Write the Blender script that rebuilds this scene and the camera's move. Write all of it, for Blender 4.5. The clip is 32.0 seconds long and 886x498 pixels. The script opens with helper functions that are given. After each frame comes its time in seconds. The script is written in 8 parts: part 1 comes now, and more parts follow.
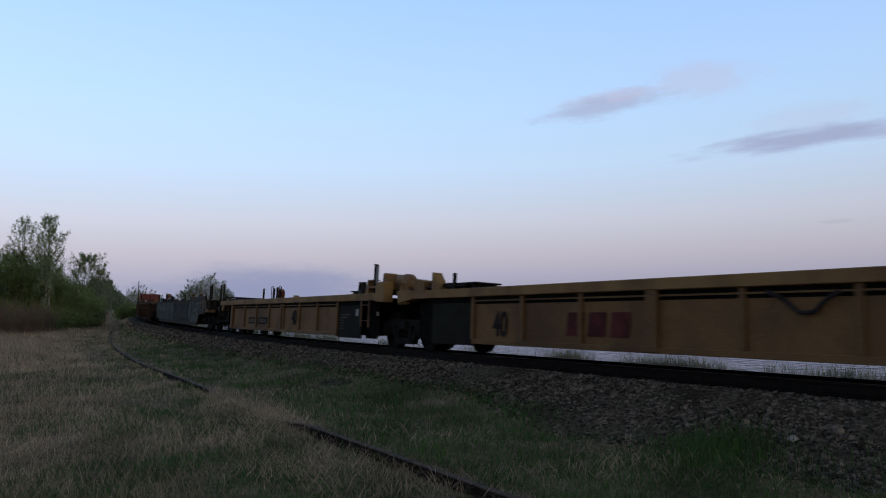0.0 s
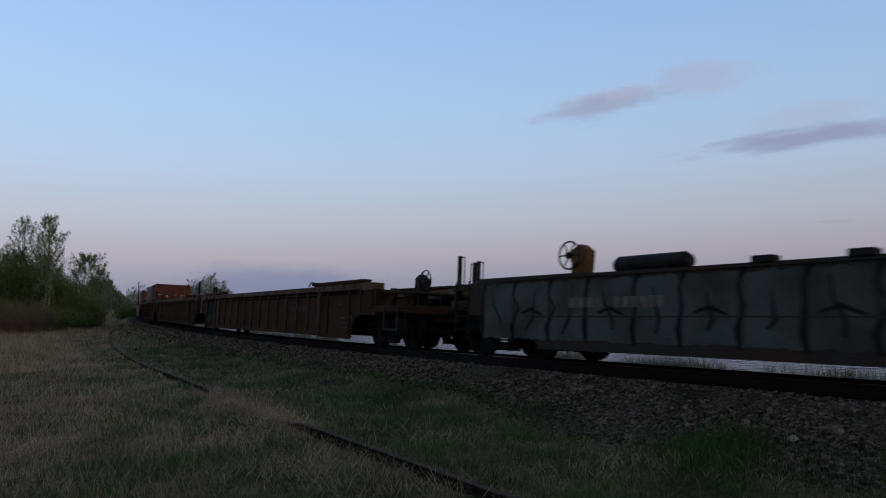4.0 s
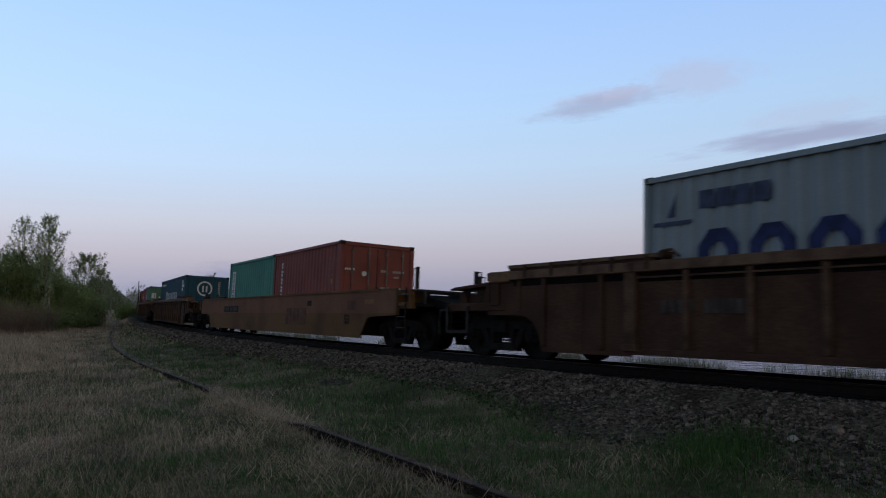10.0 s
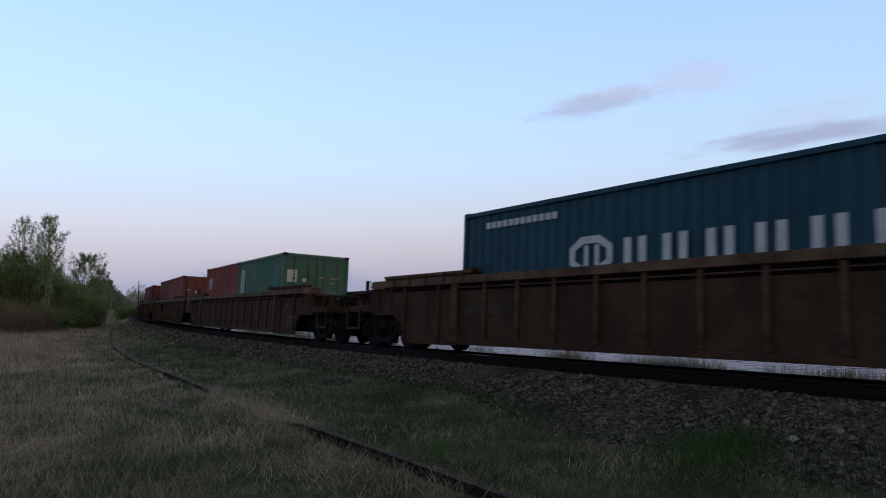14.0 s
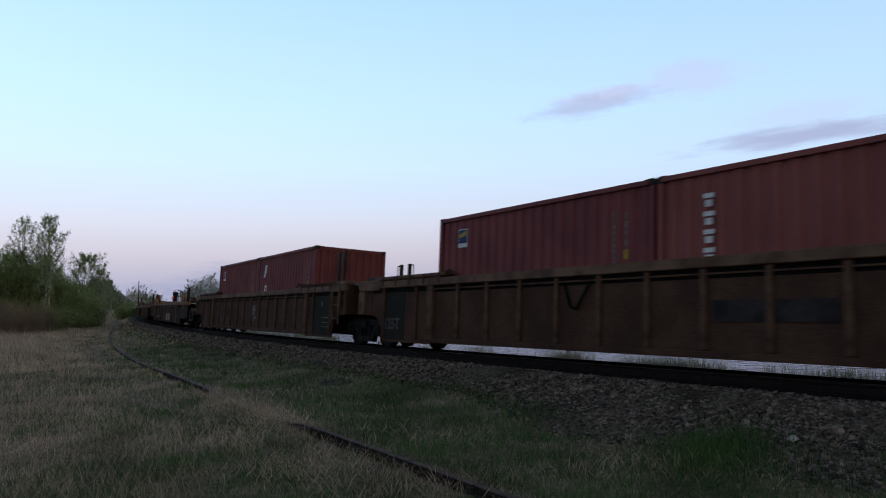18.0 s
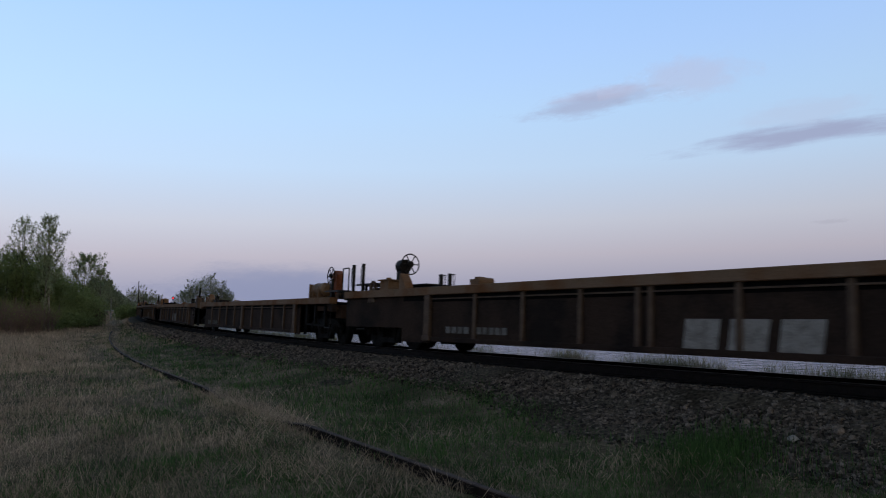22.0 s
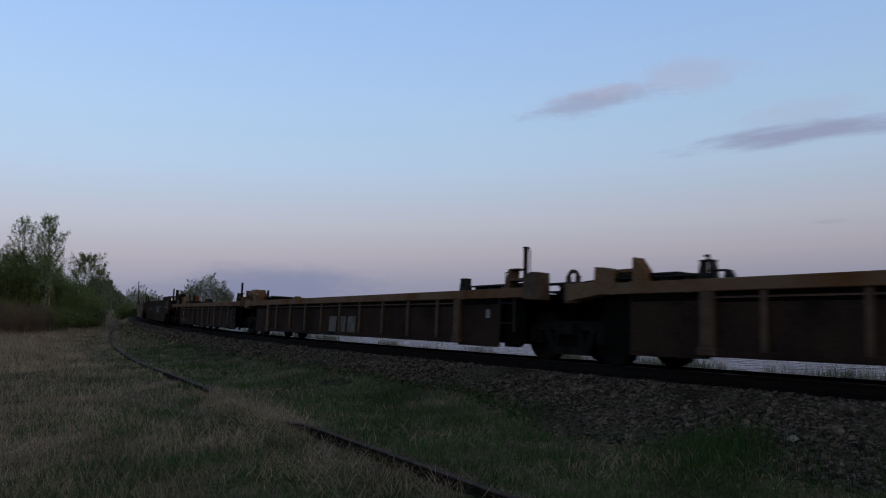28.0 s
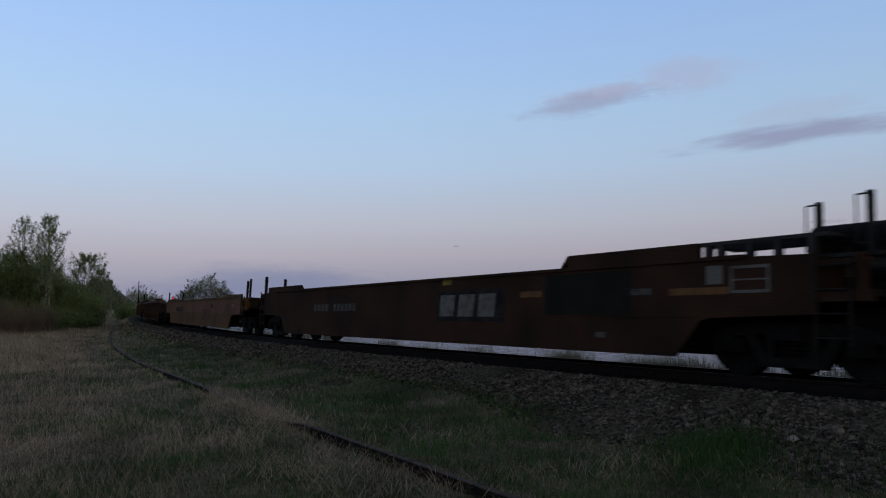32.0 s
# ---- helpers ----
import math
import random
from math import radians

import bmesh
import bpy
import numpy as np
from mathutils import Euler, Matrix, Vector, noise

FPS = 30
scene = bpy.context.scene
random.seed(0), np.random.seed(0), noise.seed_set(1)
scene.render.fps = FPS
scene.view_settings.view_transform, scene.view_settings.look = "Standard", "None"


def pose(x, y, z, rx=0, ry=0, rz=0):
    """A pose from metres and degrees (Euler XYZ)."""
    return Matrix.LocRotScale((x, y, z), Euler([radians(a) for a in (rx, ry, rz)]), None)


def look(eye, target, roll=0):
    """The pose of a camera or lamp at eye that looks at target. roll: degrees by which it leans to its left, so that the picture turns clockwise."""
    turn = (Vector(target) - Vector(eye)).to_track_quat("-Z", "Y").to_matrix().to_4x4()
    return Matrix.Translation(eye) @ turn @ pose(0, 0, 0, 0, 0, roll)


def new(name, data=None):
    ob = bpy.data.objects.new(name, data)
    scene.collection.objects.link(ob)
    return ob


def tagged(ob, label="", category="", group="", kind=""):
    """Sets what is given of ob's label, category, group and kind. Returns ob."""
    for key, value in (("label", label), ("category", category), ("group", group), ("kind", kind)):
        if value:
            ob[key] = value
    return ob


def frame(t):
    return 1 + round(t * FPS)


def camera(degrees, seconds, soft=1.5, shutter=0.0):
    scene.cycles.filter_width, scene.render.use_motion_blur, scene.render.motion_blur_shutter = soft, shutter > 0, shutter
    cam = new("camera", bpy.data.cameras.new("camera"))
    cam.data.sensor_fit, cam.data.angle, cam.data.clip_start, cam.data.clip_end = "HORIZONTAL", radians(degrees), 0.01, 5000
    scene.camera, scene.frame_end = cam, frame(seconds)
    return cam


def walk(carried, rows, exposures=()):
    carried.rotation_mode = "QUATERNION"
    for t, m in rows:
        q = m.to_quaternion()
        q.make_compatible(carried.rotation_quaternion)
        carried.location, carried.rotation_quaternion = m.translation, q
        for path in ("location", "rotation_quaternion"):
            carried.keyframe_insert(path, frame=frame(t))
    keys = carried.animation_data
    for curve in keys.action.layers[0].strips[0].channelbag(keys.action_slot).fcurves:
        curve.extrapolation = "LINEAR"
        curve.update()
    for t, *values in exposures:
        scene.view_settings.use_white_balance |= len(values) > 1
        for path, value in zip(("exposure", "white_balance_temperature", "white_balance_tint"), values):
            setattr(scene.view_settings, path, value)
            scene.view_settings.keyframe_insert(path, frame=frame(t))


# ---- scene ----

# ================= camera, on its tripod =================
PITCH = 0.0855
EYE = Vector((0, 0, 1.006))
AIM = EYE + Vector((0, math.cos(PITCH), math.sin(PITCH)))
cam = camera(63.52, 32.0, soft=1.1, shutter=0.25)
walk(cam, [(0, look(EYE, AIM, -0.665)), (32, look(EYE, AIM, -0.665))],
     exposures=[(0, 0.08), (1, -0.09), (2, -0.2), (3, -0.28), (8, -0.25), (9, -0.17), (10, 0.0), (11, 0.08), (14, 0.18), (17, 0.22), (18, 0.31), (19, 0.33), (20.2, 0.32), (21, 0.2), (22, 0.0), (25, -0.26), (32, -0.29)])

# ================= dusk sky =================
world = bpy.data.worlds.new("dusk_sky")
scene.world = world
world.use_nodes = True


def sky():
    nt = world.node_tree
    nt.nodes.clear()
    n, link = nt.nodes.new, nt.links.new
    out, bg = n("ShaderNodeOutputWorld"), n("ShaderNodeBackground")
    co, sep = n("ShaderNodeTexCoord"), n("ShaderNodeSeparateXYZ")
    link(co.outputs["Generated"], sep.inputs[0])

    def ramp(stops):
        r = n("ShaderNodeValToRGB")
        el = r.color_ramp.elements
        for i, (p, c) in enumerate(stops):
            e = el[i] if i < 2 else el.new(p)
            e.position = p
            e.color = (*c, 1)
        link(sep.outputs[2], r.inputs[0])
        return r

    east = ramp([(0.0, (0.27, 0.28, 0.41)), (1.0, (0.075, 0.12, 0.22)), (0.035, (0.345, 0.345, 0.455)), (0.075, (0.485, 0.457, 0.535)),
                 (0.12, (0.545, 0.572, 0.67)), (0.195, (0.515, 0.672, 0.885)), (0.27, (0.47, 0.675, 0.955)), (0.342, (0.425, 0.635, 1.0)),
                 (0.42, (0.37, 0.59, 0.99)), (0.62, (0.20, 0.28, 0.40))])
    west = ramp([(0.0, (0.82, 0.55, 0.34)), (1.0, (0.085, 0.13, 0.20)), (0.07, (0.92, 0.68, 0.44)), (0.18, (0.78, 0.66, 0.50)),
                 (0.35, (0.50, 0.50, 0.46)), (0.62, (0.20, 0.26, 0.30))])
    side = n("ShaderNodeMapRange")
    side.interpolation_type = "SMOOTHSTEP"
    # the afterglow stands behind the lens, to its right; the sky dims away from it
    def towards(x, y):
        d = n("ShaderNodeVectorMath")
        d.operation = "DOT_PRODUCT"
        d.inputs[1].default_value = (x, y, 0)
        link(co.outputs["Generated"], d.inputs[0])
        return d.outputs["Value"]

    side.inputs["From Min"].default_value, side.inputs["From Max"].default_value = 0.0, 0.95
    link(towards(0.62, -0.78), side.inputs["Value"])
    mix = n("ShaderNodeMix")
    mix.data_type = "RGBA"
    link(side.outputs[0], mix.inputs["Factor"])
    link(east.outputs[0], mix.inputs["A"])
    link(west.outputs[0], mix.inputs["B"])
    link(mix.outputs["Result"], bg.inputs[0])
    tilt = n("ShaderNodeMapRange")
    tilt.inputs["From Min"].default_value, tilt.inputs["From Max"].default_value = -0.6, 0.6
    tilt.inputs["To Min"].default_value, tilt.inputs["To Max"].default_value = 1.145, 0.925
    link(sep.outputs[0], tilt.inputs["Value"])
    dim = n("ShaderNodeMapRange")
    dim.interpolation_type = "SMOOTHSTEP"
    dim.inputs["From Min"].default_value, dim.inputs["From Max"].default_value = 0.0, 0.85
    dim.inputs["To Min"].default_value, dim.inputs["To Max"].default_value = 1.0, 0.58
    link(towards(-0.84, -0.55), dim.inputs["Value"])
    both = n("ShaderNodeMath")
    both.operation = "MULTIPLY"
    link(tilt.outputs[0], both.inputs[0])
    link(dim.outputs[0], both.inputs[1])
    link(both.outputs[0], bg.inputs[1])
    link(bg.outputs[0], out.inputs[0])


sky()

# ================= materials =================
MATS = {}


def mat(name, base, rough=0.8, metal=0.0, vary=0.25, scale=3.0, fine=40.0, bump=0.15, second=None, patch=0.5, space="Object",
        spec=0.14, rand=0.0, emit=None, island=False, thin=0.0):
    """A worn surface: coarse patches of a second colour, fine grain and fine relief."""
    if name in MATS:
        return MATS[name]
    m = MATS[name] = bpy.data.materials.new(name)
    m.use_nodes = True
    nt = m.node_tree
    n, link = nt.nodes.new, nt.links.new
    b = nt.nodes["Principled BSDF"]
    co = n("ShaderNodeTexCoord")
    big, small = n("ShaderNodeTexNoise"), n("ShaderNodeTexNoise")
    for t, s, d in ((big, scale, 5), (small, fine, 3)):
        t.inputs["Scale"].default_value, t.inputs["Detail"].default_value = s, d
        link(co.outputs[space], t.inputs["Vector"])
    rp = n("ShaderNodeValToRGB")
    lo, hi = max(0.02, patch - 0.12), min(0.98, patch + 0.12)
    two = second or tuple(c * 0.55 for c in base)
    rp.color_ramp.elements[0].position, rp.color_ramp.elements[0].color = lo, (*two, 1)
    rp.color_ramp.elements[1].position, rp.color_ramp.elements[1].color = hi, (*base, 1)
    link(big.outputs[0], rp.inputs[0])
    hsv = n("ShaderNodeHueSaturation")
    link(rp.outputs[0], hsv.inputs["Color"])
    val = n("ShaderNodeMapRange")
    val.inputs["From Min"].default_value, val.inputs["From Max"].default_value = 0.3, 0.7
    val.inputs["To Min"].default_value, val.inputs["To Max"].default_value = 1 - vary, 1 + vary
    link(small.outputs[0], val.inputs["Value"])
    src = val.outputs[0]
    if rand or island:
        if island:
            geo = n("ShaderNodeNewGeometry")
            rnd = geo.outputs["Random Per Island"]
        else:
            rnd = n("ShaderNodeObjectInfo").outputs["Random"]
        mr = n("ShaderNodeMapRange")
        mr.inputs["To Min"].default_value, mr.inputs["To Max"].default_value = 1 - (rand or 0.4), 1 + (rand or 0.4)
        link(rnd, mr.inputs["Value"])
        mul = n("ShaderNodeMath")
        mul.operation = "MULTIPLY"
        link(src, mul.inputs[0])
        link(mr.outputs[0], mul.inputs[1])
        src = mul.outputs[0]
    link(src, hsv.inputs["Value"])
    link(hsv.outputs[0], b.inputs["Base Color"])
    b.inputs["Roughness"].default_value, b.inputs["Metallic"].default_value = rough, metal
    b.inputs["Specular IOR Level"].default_value = spec
    if bump:
        bp = n("ShaderNodeBump")
        bp.inputs["Strength"].default_value, bp.inputs["Distance"].default_value = bump, 0.02
        link(small.outputs[0], bp.inputs["Height"])
        link(bp.outputs[0], b.inputs["Normal"])
    if thin:
        tl, mx = n("ShaderNodeBsdfTranslucent"), n("ShaderNodeMixShader")
        mx.inputs[0].default_value = thin
        link(hsv.outputs[0], tl.inputs[0])
        link(b.outputs[0], mx.inputs[1])
        link(tl.outputs[0], mx.inputs[2])
        link(mx.outputs[0], nt.nodes["Material Output"].inputs[0])
    if emit:
        b.inputs["Emission Color"].default_value, b.inputs["Emission Strength"].default_value = (*emit[:3], 1), emit[3]
    return m


M_YELLOW = mat("yellow_paint", (0.18, 0.098, 0.04), 0.65, vary=0.18, scale=1.1, second=(0.105, 0.058, 0.029), patch=0.48)
M_YCHORD = mat("yellow_chord_paint", (0.25, 0.145, 0.056), 0.6, vary=0.15, scale=1.6, second=(0.16, 0.088, 0.04), patch=0.45)
M_GREEN_PANEL = mat("dark_green_panel_paint", (0.0185, 0.0185, 0.0145), 0.75, vary=0.2, scale=2, second=(0.0145, 0.0138, 0.0115), spec=0.06)
M_BROWN = mat("brown_car_paint", (0.068, 0.038, 0.025), 0.8, vary=0.28, scale=1.3, second=(0.046, 0.026, 0.0175), patch=0.5, spec=0.05)
M_BROWN_RIB = mat("brown_rib_paint", (0.100, 0.058, 0.037), 0.8, vary=0.25, scale=3, second=(0.052, 0.030, 0.020), patch=0.48, spec=0.06)
M_BROWN_TOP = mat("rusted_brown_chord", (0.140, 0.084, 0.052), 0.75, vary=0.25, scale=2.2, second=(0.072, 0.040, 0.025), patch=0.48)
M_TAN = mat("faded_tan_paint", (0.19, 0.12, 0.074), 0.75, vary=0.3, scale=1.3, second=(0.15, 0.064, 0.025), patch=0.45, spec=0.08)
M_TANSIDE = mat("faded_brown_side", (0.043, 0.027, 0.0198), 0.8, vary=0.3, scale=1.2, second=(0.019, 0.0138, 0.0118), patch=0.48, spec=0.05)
M_POST = mat("worn_rib_paint", (0.115, 0.078, 0.053), 0.7, vary=0.25, scale=4, second=(0.08, 0.05, 0.035))
# also paints the shade of the openings under the well cars' chords
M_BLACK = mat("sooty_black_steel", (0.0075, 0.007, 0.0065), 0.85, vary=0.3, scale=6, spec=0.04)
M_TRUCK = mat("grimy_cast_steel", (0.0155, 0.0148, 0.0138), 0.85, vary=0.35, scale=5, second=(0.0095, 0.009, 0.0085), spec=0.08)
M_STEEL = mat("dark_worn_steel", (0.028, 0.025, 0.023), 0.6, metal=0.4, vary=0.3, scale=6)
M_GRATE = mat("walkway_steel", (0.05, 0.045, 0.045), 0.6, metal=0.5, vary=0.2)
M_OLIVE = mat("olive_solid_paint", (0.135, 0.068, 0.026), 0.7, vary=0.25, scale=0.7, second=(0.078, 0.040, 0.018), patch=0.46, spec=0.08)
M_OCHRETOP = mat("faded_ochre_top_paint", (0.175, 0.085, 0.048), 0.75, vary=0.25, scale=0.7, second=(0.115, 0.058, 0.035), patch=0.47, spec=0.08)
M_DARKSIDE = mat("dark_brown_solid_paint", (0.058, 0.030, 0.019), 0.8, vary=0.25, scale=0.8, second=(0.032, 0.0185, 0.014), patch=0.48, spec=0.04)
M_GREYSIDE = mat("grey_overpainted_side", (0.036, 0.032, 0.028), 0.7, vary=0.2, scale=0.8, second=(0.048, 0.028, 0.019), patch=0.46)
M_SPRAY = mat("grey_spray_paint", (0.086, 0.094, 0.086), 0.7, vary=0.2, scale=1.3, second=(0.052, 0.052, 0.045), patch=0.48)
M_GREENWASH = mat("grey_green_spray_paint", (0.026, 0.031, 0.027), 0.75, vary=0.25, scale=1.6, second=(0.036, 0.026, 0.019), patch=0.5)
M_SPRAY2 = mat("black_spray_paint", (0.012, 0.012, 0.013), 0.7, vary=0.2, scale=2.0)
M_WHITE = mat("weathered_white_paint", (0.30, 0.29, 0.27), 0.7, vary=0.2, scale=7, second=(0.21, 0.20, 0.185), patch=0.4)
M_MARK = mat("dulled_white_mark", (0.17, 0.157, 0.14), 0.75, vary=0.25, scale=6, second=(0.10, 0.09, 0.08), patch=0.45)
M_WHITE2 = mat("clean_white_paint", (0.55, 0.56, 0.55), 0.6, vary=0.1, scale=5, second=(0.42, 0.42, 0.42), patch=0.35)
M_STENCIL = mat("faded_stencil_paint", (0.10, 0.092, 0.078), 0.75, vary=0.25, scale=9, second=(0.05, 0.044, 0.038), patch=0.48)
M_SLAB = mat("white_slab_paint", (0.29, 0.265, 0.235), 0.75, vary=0.25, scale=5, second=(0.19, 0.165, 0.145), patch=0.45)
M_SPRAYLINE = mat("pale_sprayed_line", (0.12, 0.115, 0.105), 0.7, vary=0.2, scale=5)
M_DKRED2 = mat("faded_dark_red_paint", (0.11, 0.045, 0.025), 0.7, vary=0.2, scale=3)
M_ORANGE2 = mat("dulled_orange_tape", (0.20, 0.09, 0.03), 0.6, vary=0.1, scale=4)
M_NAVY2 = mat("faded_navy_lettering", (0.06, 0.075, 0.13), 0.6, vary=0.15, scale=4)
M_DKRED = mat("dark_red_lettering", (0.10, 0.022, 0.022), 0.7, vary=0.15, scale=4)
M_DKLET = mat("dark_lettering", (0.035, 0.03, 0.03), 0.8, vary=0.15, scale=4, spec=0.05)
M_NAVY = mat("navy_lettering", (0.025, 0.035, 0.11), 0.6, vary=0.15, scale=4)
M_CYL = mat("tan_reservoir_paint", (0.23, 0.14, 0.075), 0.6, vary=0.2, scale=5, second=(0.15, 0.085, 0.045))
M_RED_BOX = mat("red_oxide_container_paint", (0.212, 0.066, 0.055), 0.6, vary=0.1, scale=0.8, second=(0.165, 0.050, 0.043), patch=0.45)
M_RED_BOX2 = mat("maroon_container_paint", (0.165, 0.046, 0.044), 0.6, vary=0.1, scale=0.8, second=(0.115, 0.031, 0.034), patch=0.45)
M_RED_BOX3 = mat("bright_red_container_paint", (0.250, 0.058, 0.050), 0.6, vary=0.1, scale=0.8, second=(0.180, 0.037, 0.034), patch=0.45)
M_GREY_BOX = mat("pale_grey_container_paint", (0.230, 0.270, 0.287), 0.6, vary=0.08, scale=0.8, second=(0.190, 0.230, 0.247), patch=0.42)
M_TEAL_BOX = mat("teal_container_paint", (0.067, 0.224, 0.177), 0.6, vary=0.1, scale=0.8, second=(0.054, 0.182, 0.146), patch=0.42)
M_GREEN_BOX = mat("green_container_paint", (0.080, 0.166, 0.124), 0.6, vary=0.12, scale=0.8, second=(0.062, 0.134, 0.098), patch=0.42)
M_BLUE_BOX = mat("blue_container_paint", (0.022, 0.070, 0.104), 0.6, vary=0.12, scale=0.8, second=(0.017, 0.055, 0.084), patch=0.42)
M_ROD = mat("galvanised_lock_rod", (0.16, 0.14, 0.13), 0.45, metal=0.6, vary=0.15)
M_GASKET = mat("black_rubber_gasket", (0.02, 0.02, 0.02), 0.8)
M_YELLOWMARK = mat("yellow_decal", (0.36, 0.25, 0.03), 0.6, vary=0.1)
M_RAIL = mat("rusty_rail_web", (0.016, 0.012, 0.011), 0.8, vary=0.3, scale=9, second=(0.01, 0.009, 0.0085))
# rust of the old rail, with the shade on its sides painted in
M_SIDING = mat("rusted_siding_rail", (0.026, 0.0185, 0.015), 0.85, vary=0.3, scale=7, second=(0.014, 0.011, 0.01), spec=0.05)
# the same rust made lighter, for sky light on the rail's top
M_RUSTTOP_LIT = mat("rusty_rail_top", (0.085, 0.058, 0.045), 0.8, vary=0.3, scale=7, second=(0.05, 0.035, 0.028), spec=0.1)
M_RAILHEAD = mat("polished_rail_head", (0.30, 0.29, 0.29), 0.35, metal=0.9, vary=0.1, second=(0.24, 0.23, 0.23))
M_TIE = mat("creosoted_tie_wood", (0.012, 0.0105, 0.0095), 0.9, vary=0.35, scale=5, fine=60, rand=0.3)
M_BALLAST = mat("dark_crushed_rock_bed", (0.088, 0.070, 0.050), 0.95, vary=0.75, scale=1.2, fine=18, bump=1.0, second=(0.0396, 0.0309, 0.02112), spec=0.02)
# oily ballast, blackened further to paint in the shade under the train
M_SOOT_SHADE = mat("oily_black_ballast", (0.012, 0.011, 0.0105), 0.9, vary=0.4, scale=1.2, fine=22, bump=0.8)
M_STONE = mat("crushed_rock", (0.15, 0.118, 0.091), 0.9, vary=0.3, scale=9, fine=60, second=(0.058, 0.046, 0.036), island=True, rand=0.8, spec=0.05)
M_WHITESTONE = mat("pale_quartz_stone", (0.44, 0.40, 0.36), 0.8, vary=0.15, scale=12)
M_SOIL = mat("grassy_soil", (0.195, 0.142, 0.094), 0.95, vary=0.4, scale=0.8, fine=12, bump=0.9, second=(0.078, 0.069, 0.038), patch=0.5, spec=0.03)
M_STRAW = mat("dry_grass_blades", (0.56, 0.412, 0.285), 0.85, vary=0.2, scale=0.8, fine=6, second=(0.33, 0.245, 0.165), island=True, rand=0.35, bump=0, thin=0.42, spec=0.05)
M_GRASS = mat("fresh_green_grass_blades", (0.084, 0.146, 0.044), 0.75, vary=0.2, scale=0.9, fine=6, second=(0.046, 0.084, 0.027), island=True, rand=0.55, bump=0, thin=0.42, spec=0.05)
M_REED = mat("brown_dead_reeds", (0.17, 0.15, 0.09), 0.85, vary=0.15, scale=0.6, fine=6, second=(0.12, 0.125, 0.07), island=True, rand=0.5, bump=0, thin=0.4)
M_BARK = mat("pale_aspen_bark", (0.28, 0.25, 0.20), 0.85, vary=0.3, scale=4, fine=18, second=(0.09, 0.075, 0.055), patch=0.45)
M_TWIG = mat("dark_twigs", (0.055, 0.042, 0.032), 0.9, vary=0.2, scale=4)
M_REDTWIG = mat("reddish_willow_twigs", (0.25, 0.17, 0.135), 0.9, vary=0.25, scale=2, second=(0.16, 0.115, 0.09))
M_LEAF = mat("spring_aspen_leaves", (0.35, 0.385, 0.21), 0.7, vary=0.12, scale=0.35, fine=5, second=(0.27, 0.30, 0.16), island=True, rand=0.3, bump=0, thin=0.5)
M_LEAF2 = mat("darker_bush_leaves", (0.248, 0.2881, 0.108), 0.7, vary=0.12, scale=0.45, fine=5, second=(0.172, 0.2064, 0.0756), island=True, rand=0.22, bump=0, thin=0.5)
M_FARLEAF = mat("distant_spring_leaves", (0.27, 0.29, 0.17), 0.75, vary=0.12, scale=0.2, fine=3, second=(0.20, 0.215, 0.125), island=True, rand=0.4, bump=0, thin=0.5)
M_POLEWOOD = mat("grey_weathered_pole_wood", (0.09, 0.075, 0.06), 0.9, vary=0.25, scale=3)
M_ROAD = mat("pale_gravel_road", (0.30, 0.28, 0.25), 0.95, vary=0.2, scale=1.5)
M_REDLAMP = mat("red_signal_lens", (0.5, 0.02, 0.02), 0.3, emit=(1.0, 0.05, 0.06, 3.5), bump=0)


def water_material():
    m = bpy.data.materials.new("rippled_lake_water")
    m.use_nodes = True
    nt = m.node_tree
    b = nt.nodes["Principled BSDF"]
    b.inputs["Base Color"].default_value = (0.035, 0.045, 0.05, 1)
    b.inputs["Roughness"].default_value, b.inputs["IOR"].default_value = 0.08, 1.33
    co, mp, ns, bp = (nt.nodes.new(k) for k in ("ShaderNodeTexCoord", "ShaderNodeMapping", "ShaderNodeTexNoise", "ShaderNodeBump"))
    mp.inputs["Scale"].default_value = (0.7, 1.2, 1.0)
    ns.inputs["Scale"].default_value, ns.inputs["Detail"].default_value = 1.6, 2.2
    bp.inputs["Strength"].default_value, bp.inputs["Distance"].default_value = 1.0, 1.15
    nt.links.new(co.outputs["Object"], mp.inputs[0])
    nt.links.new(mp.outputs[0], ns.inputs["Vector"])
    nt.links.new(ns.outputs[0], bp.inputs["Height"])
    nt.links.new(bp.outputs[0], b.inputs["Normal"])
    return m


M_WATER = water_material()


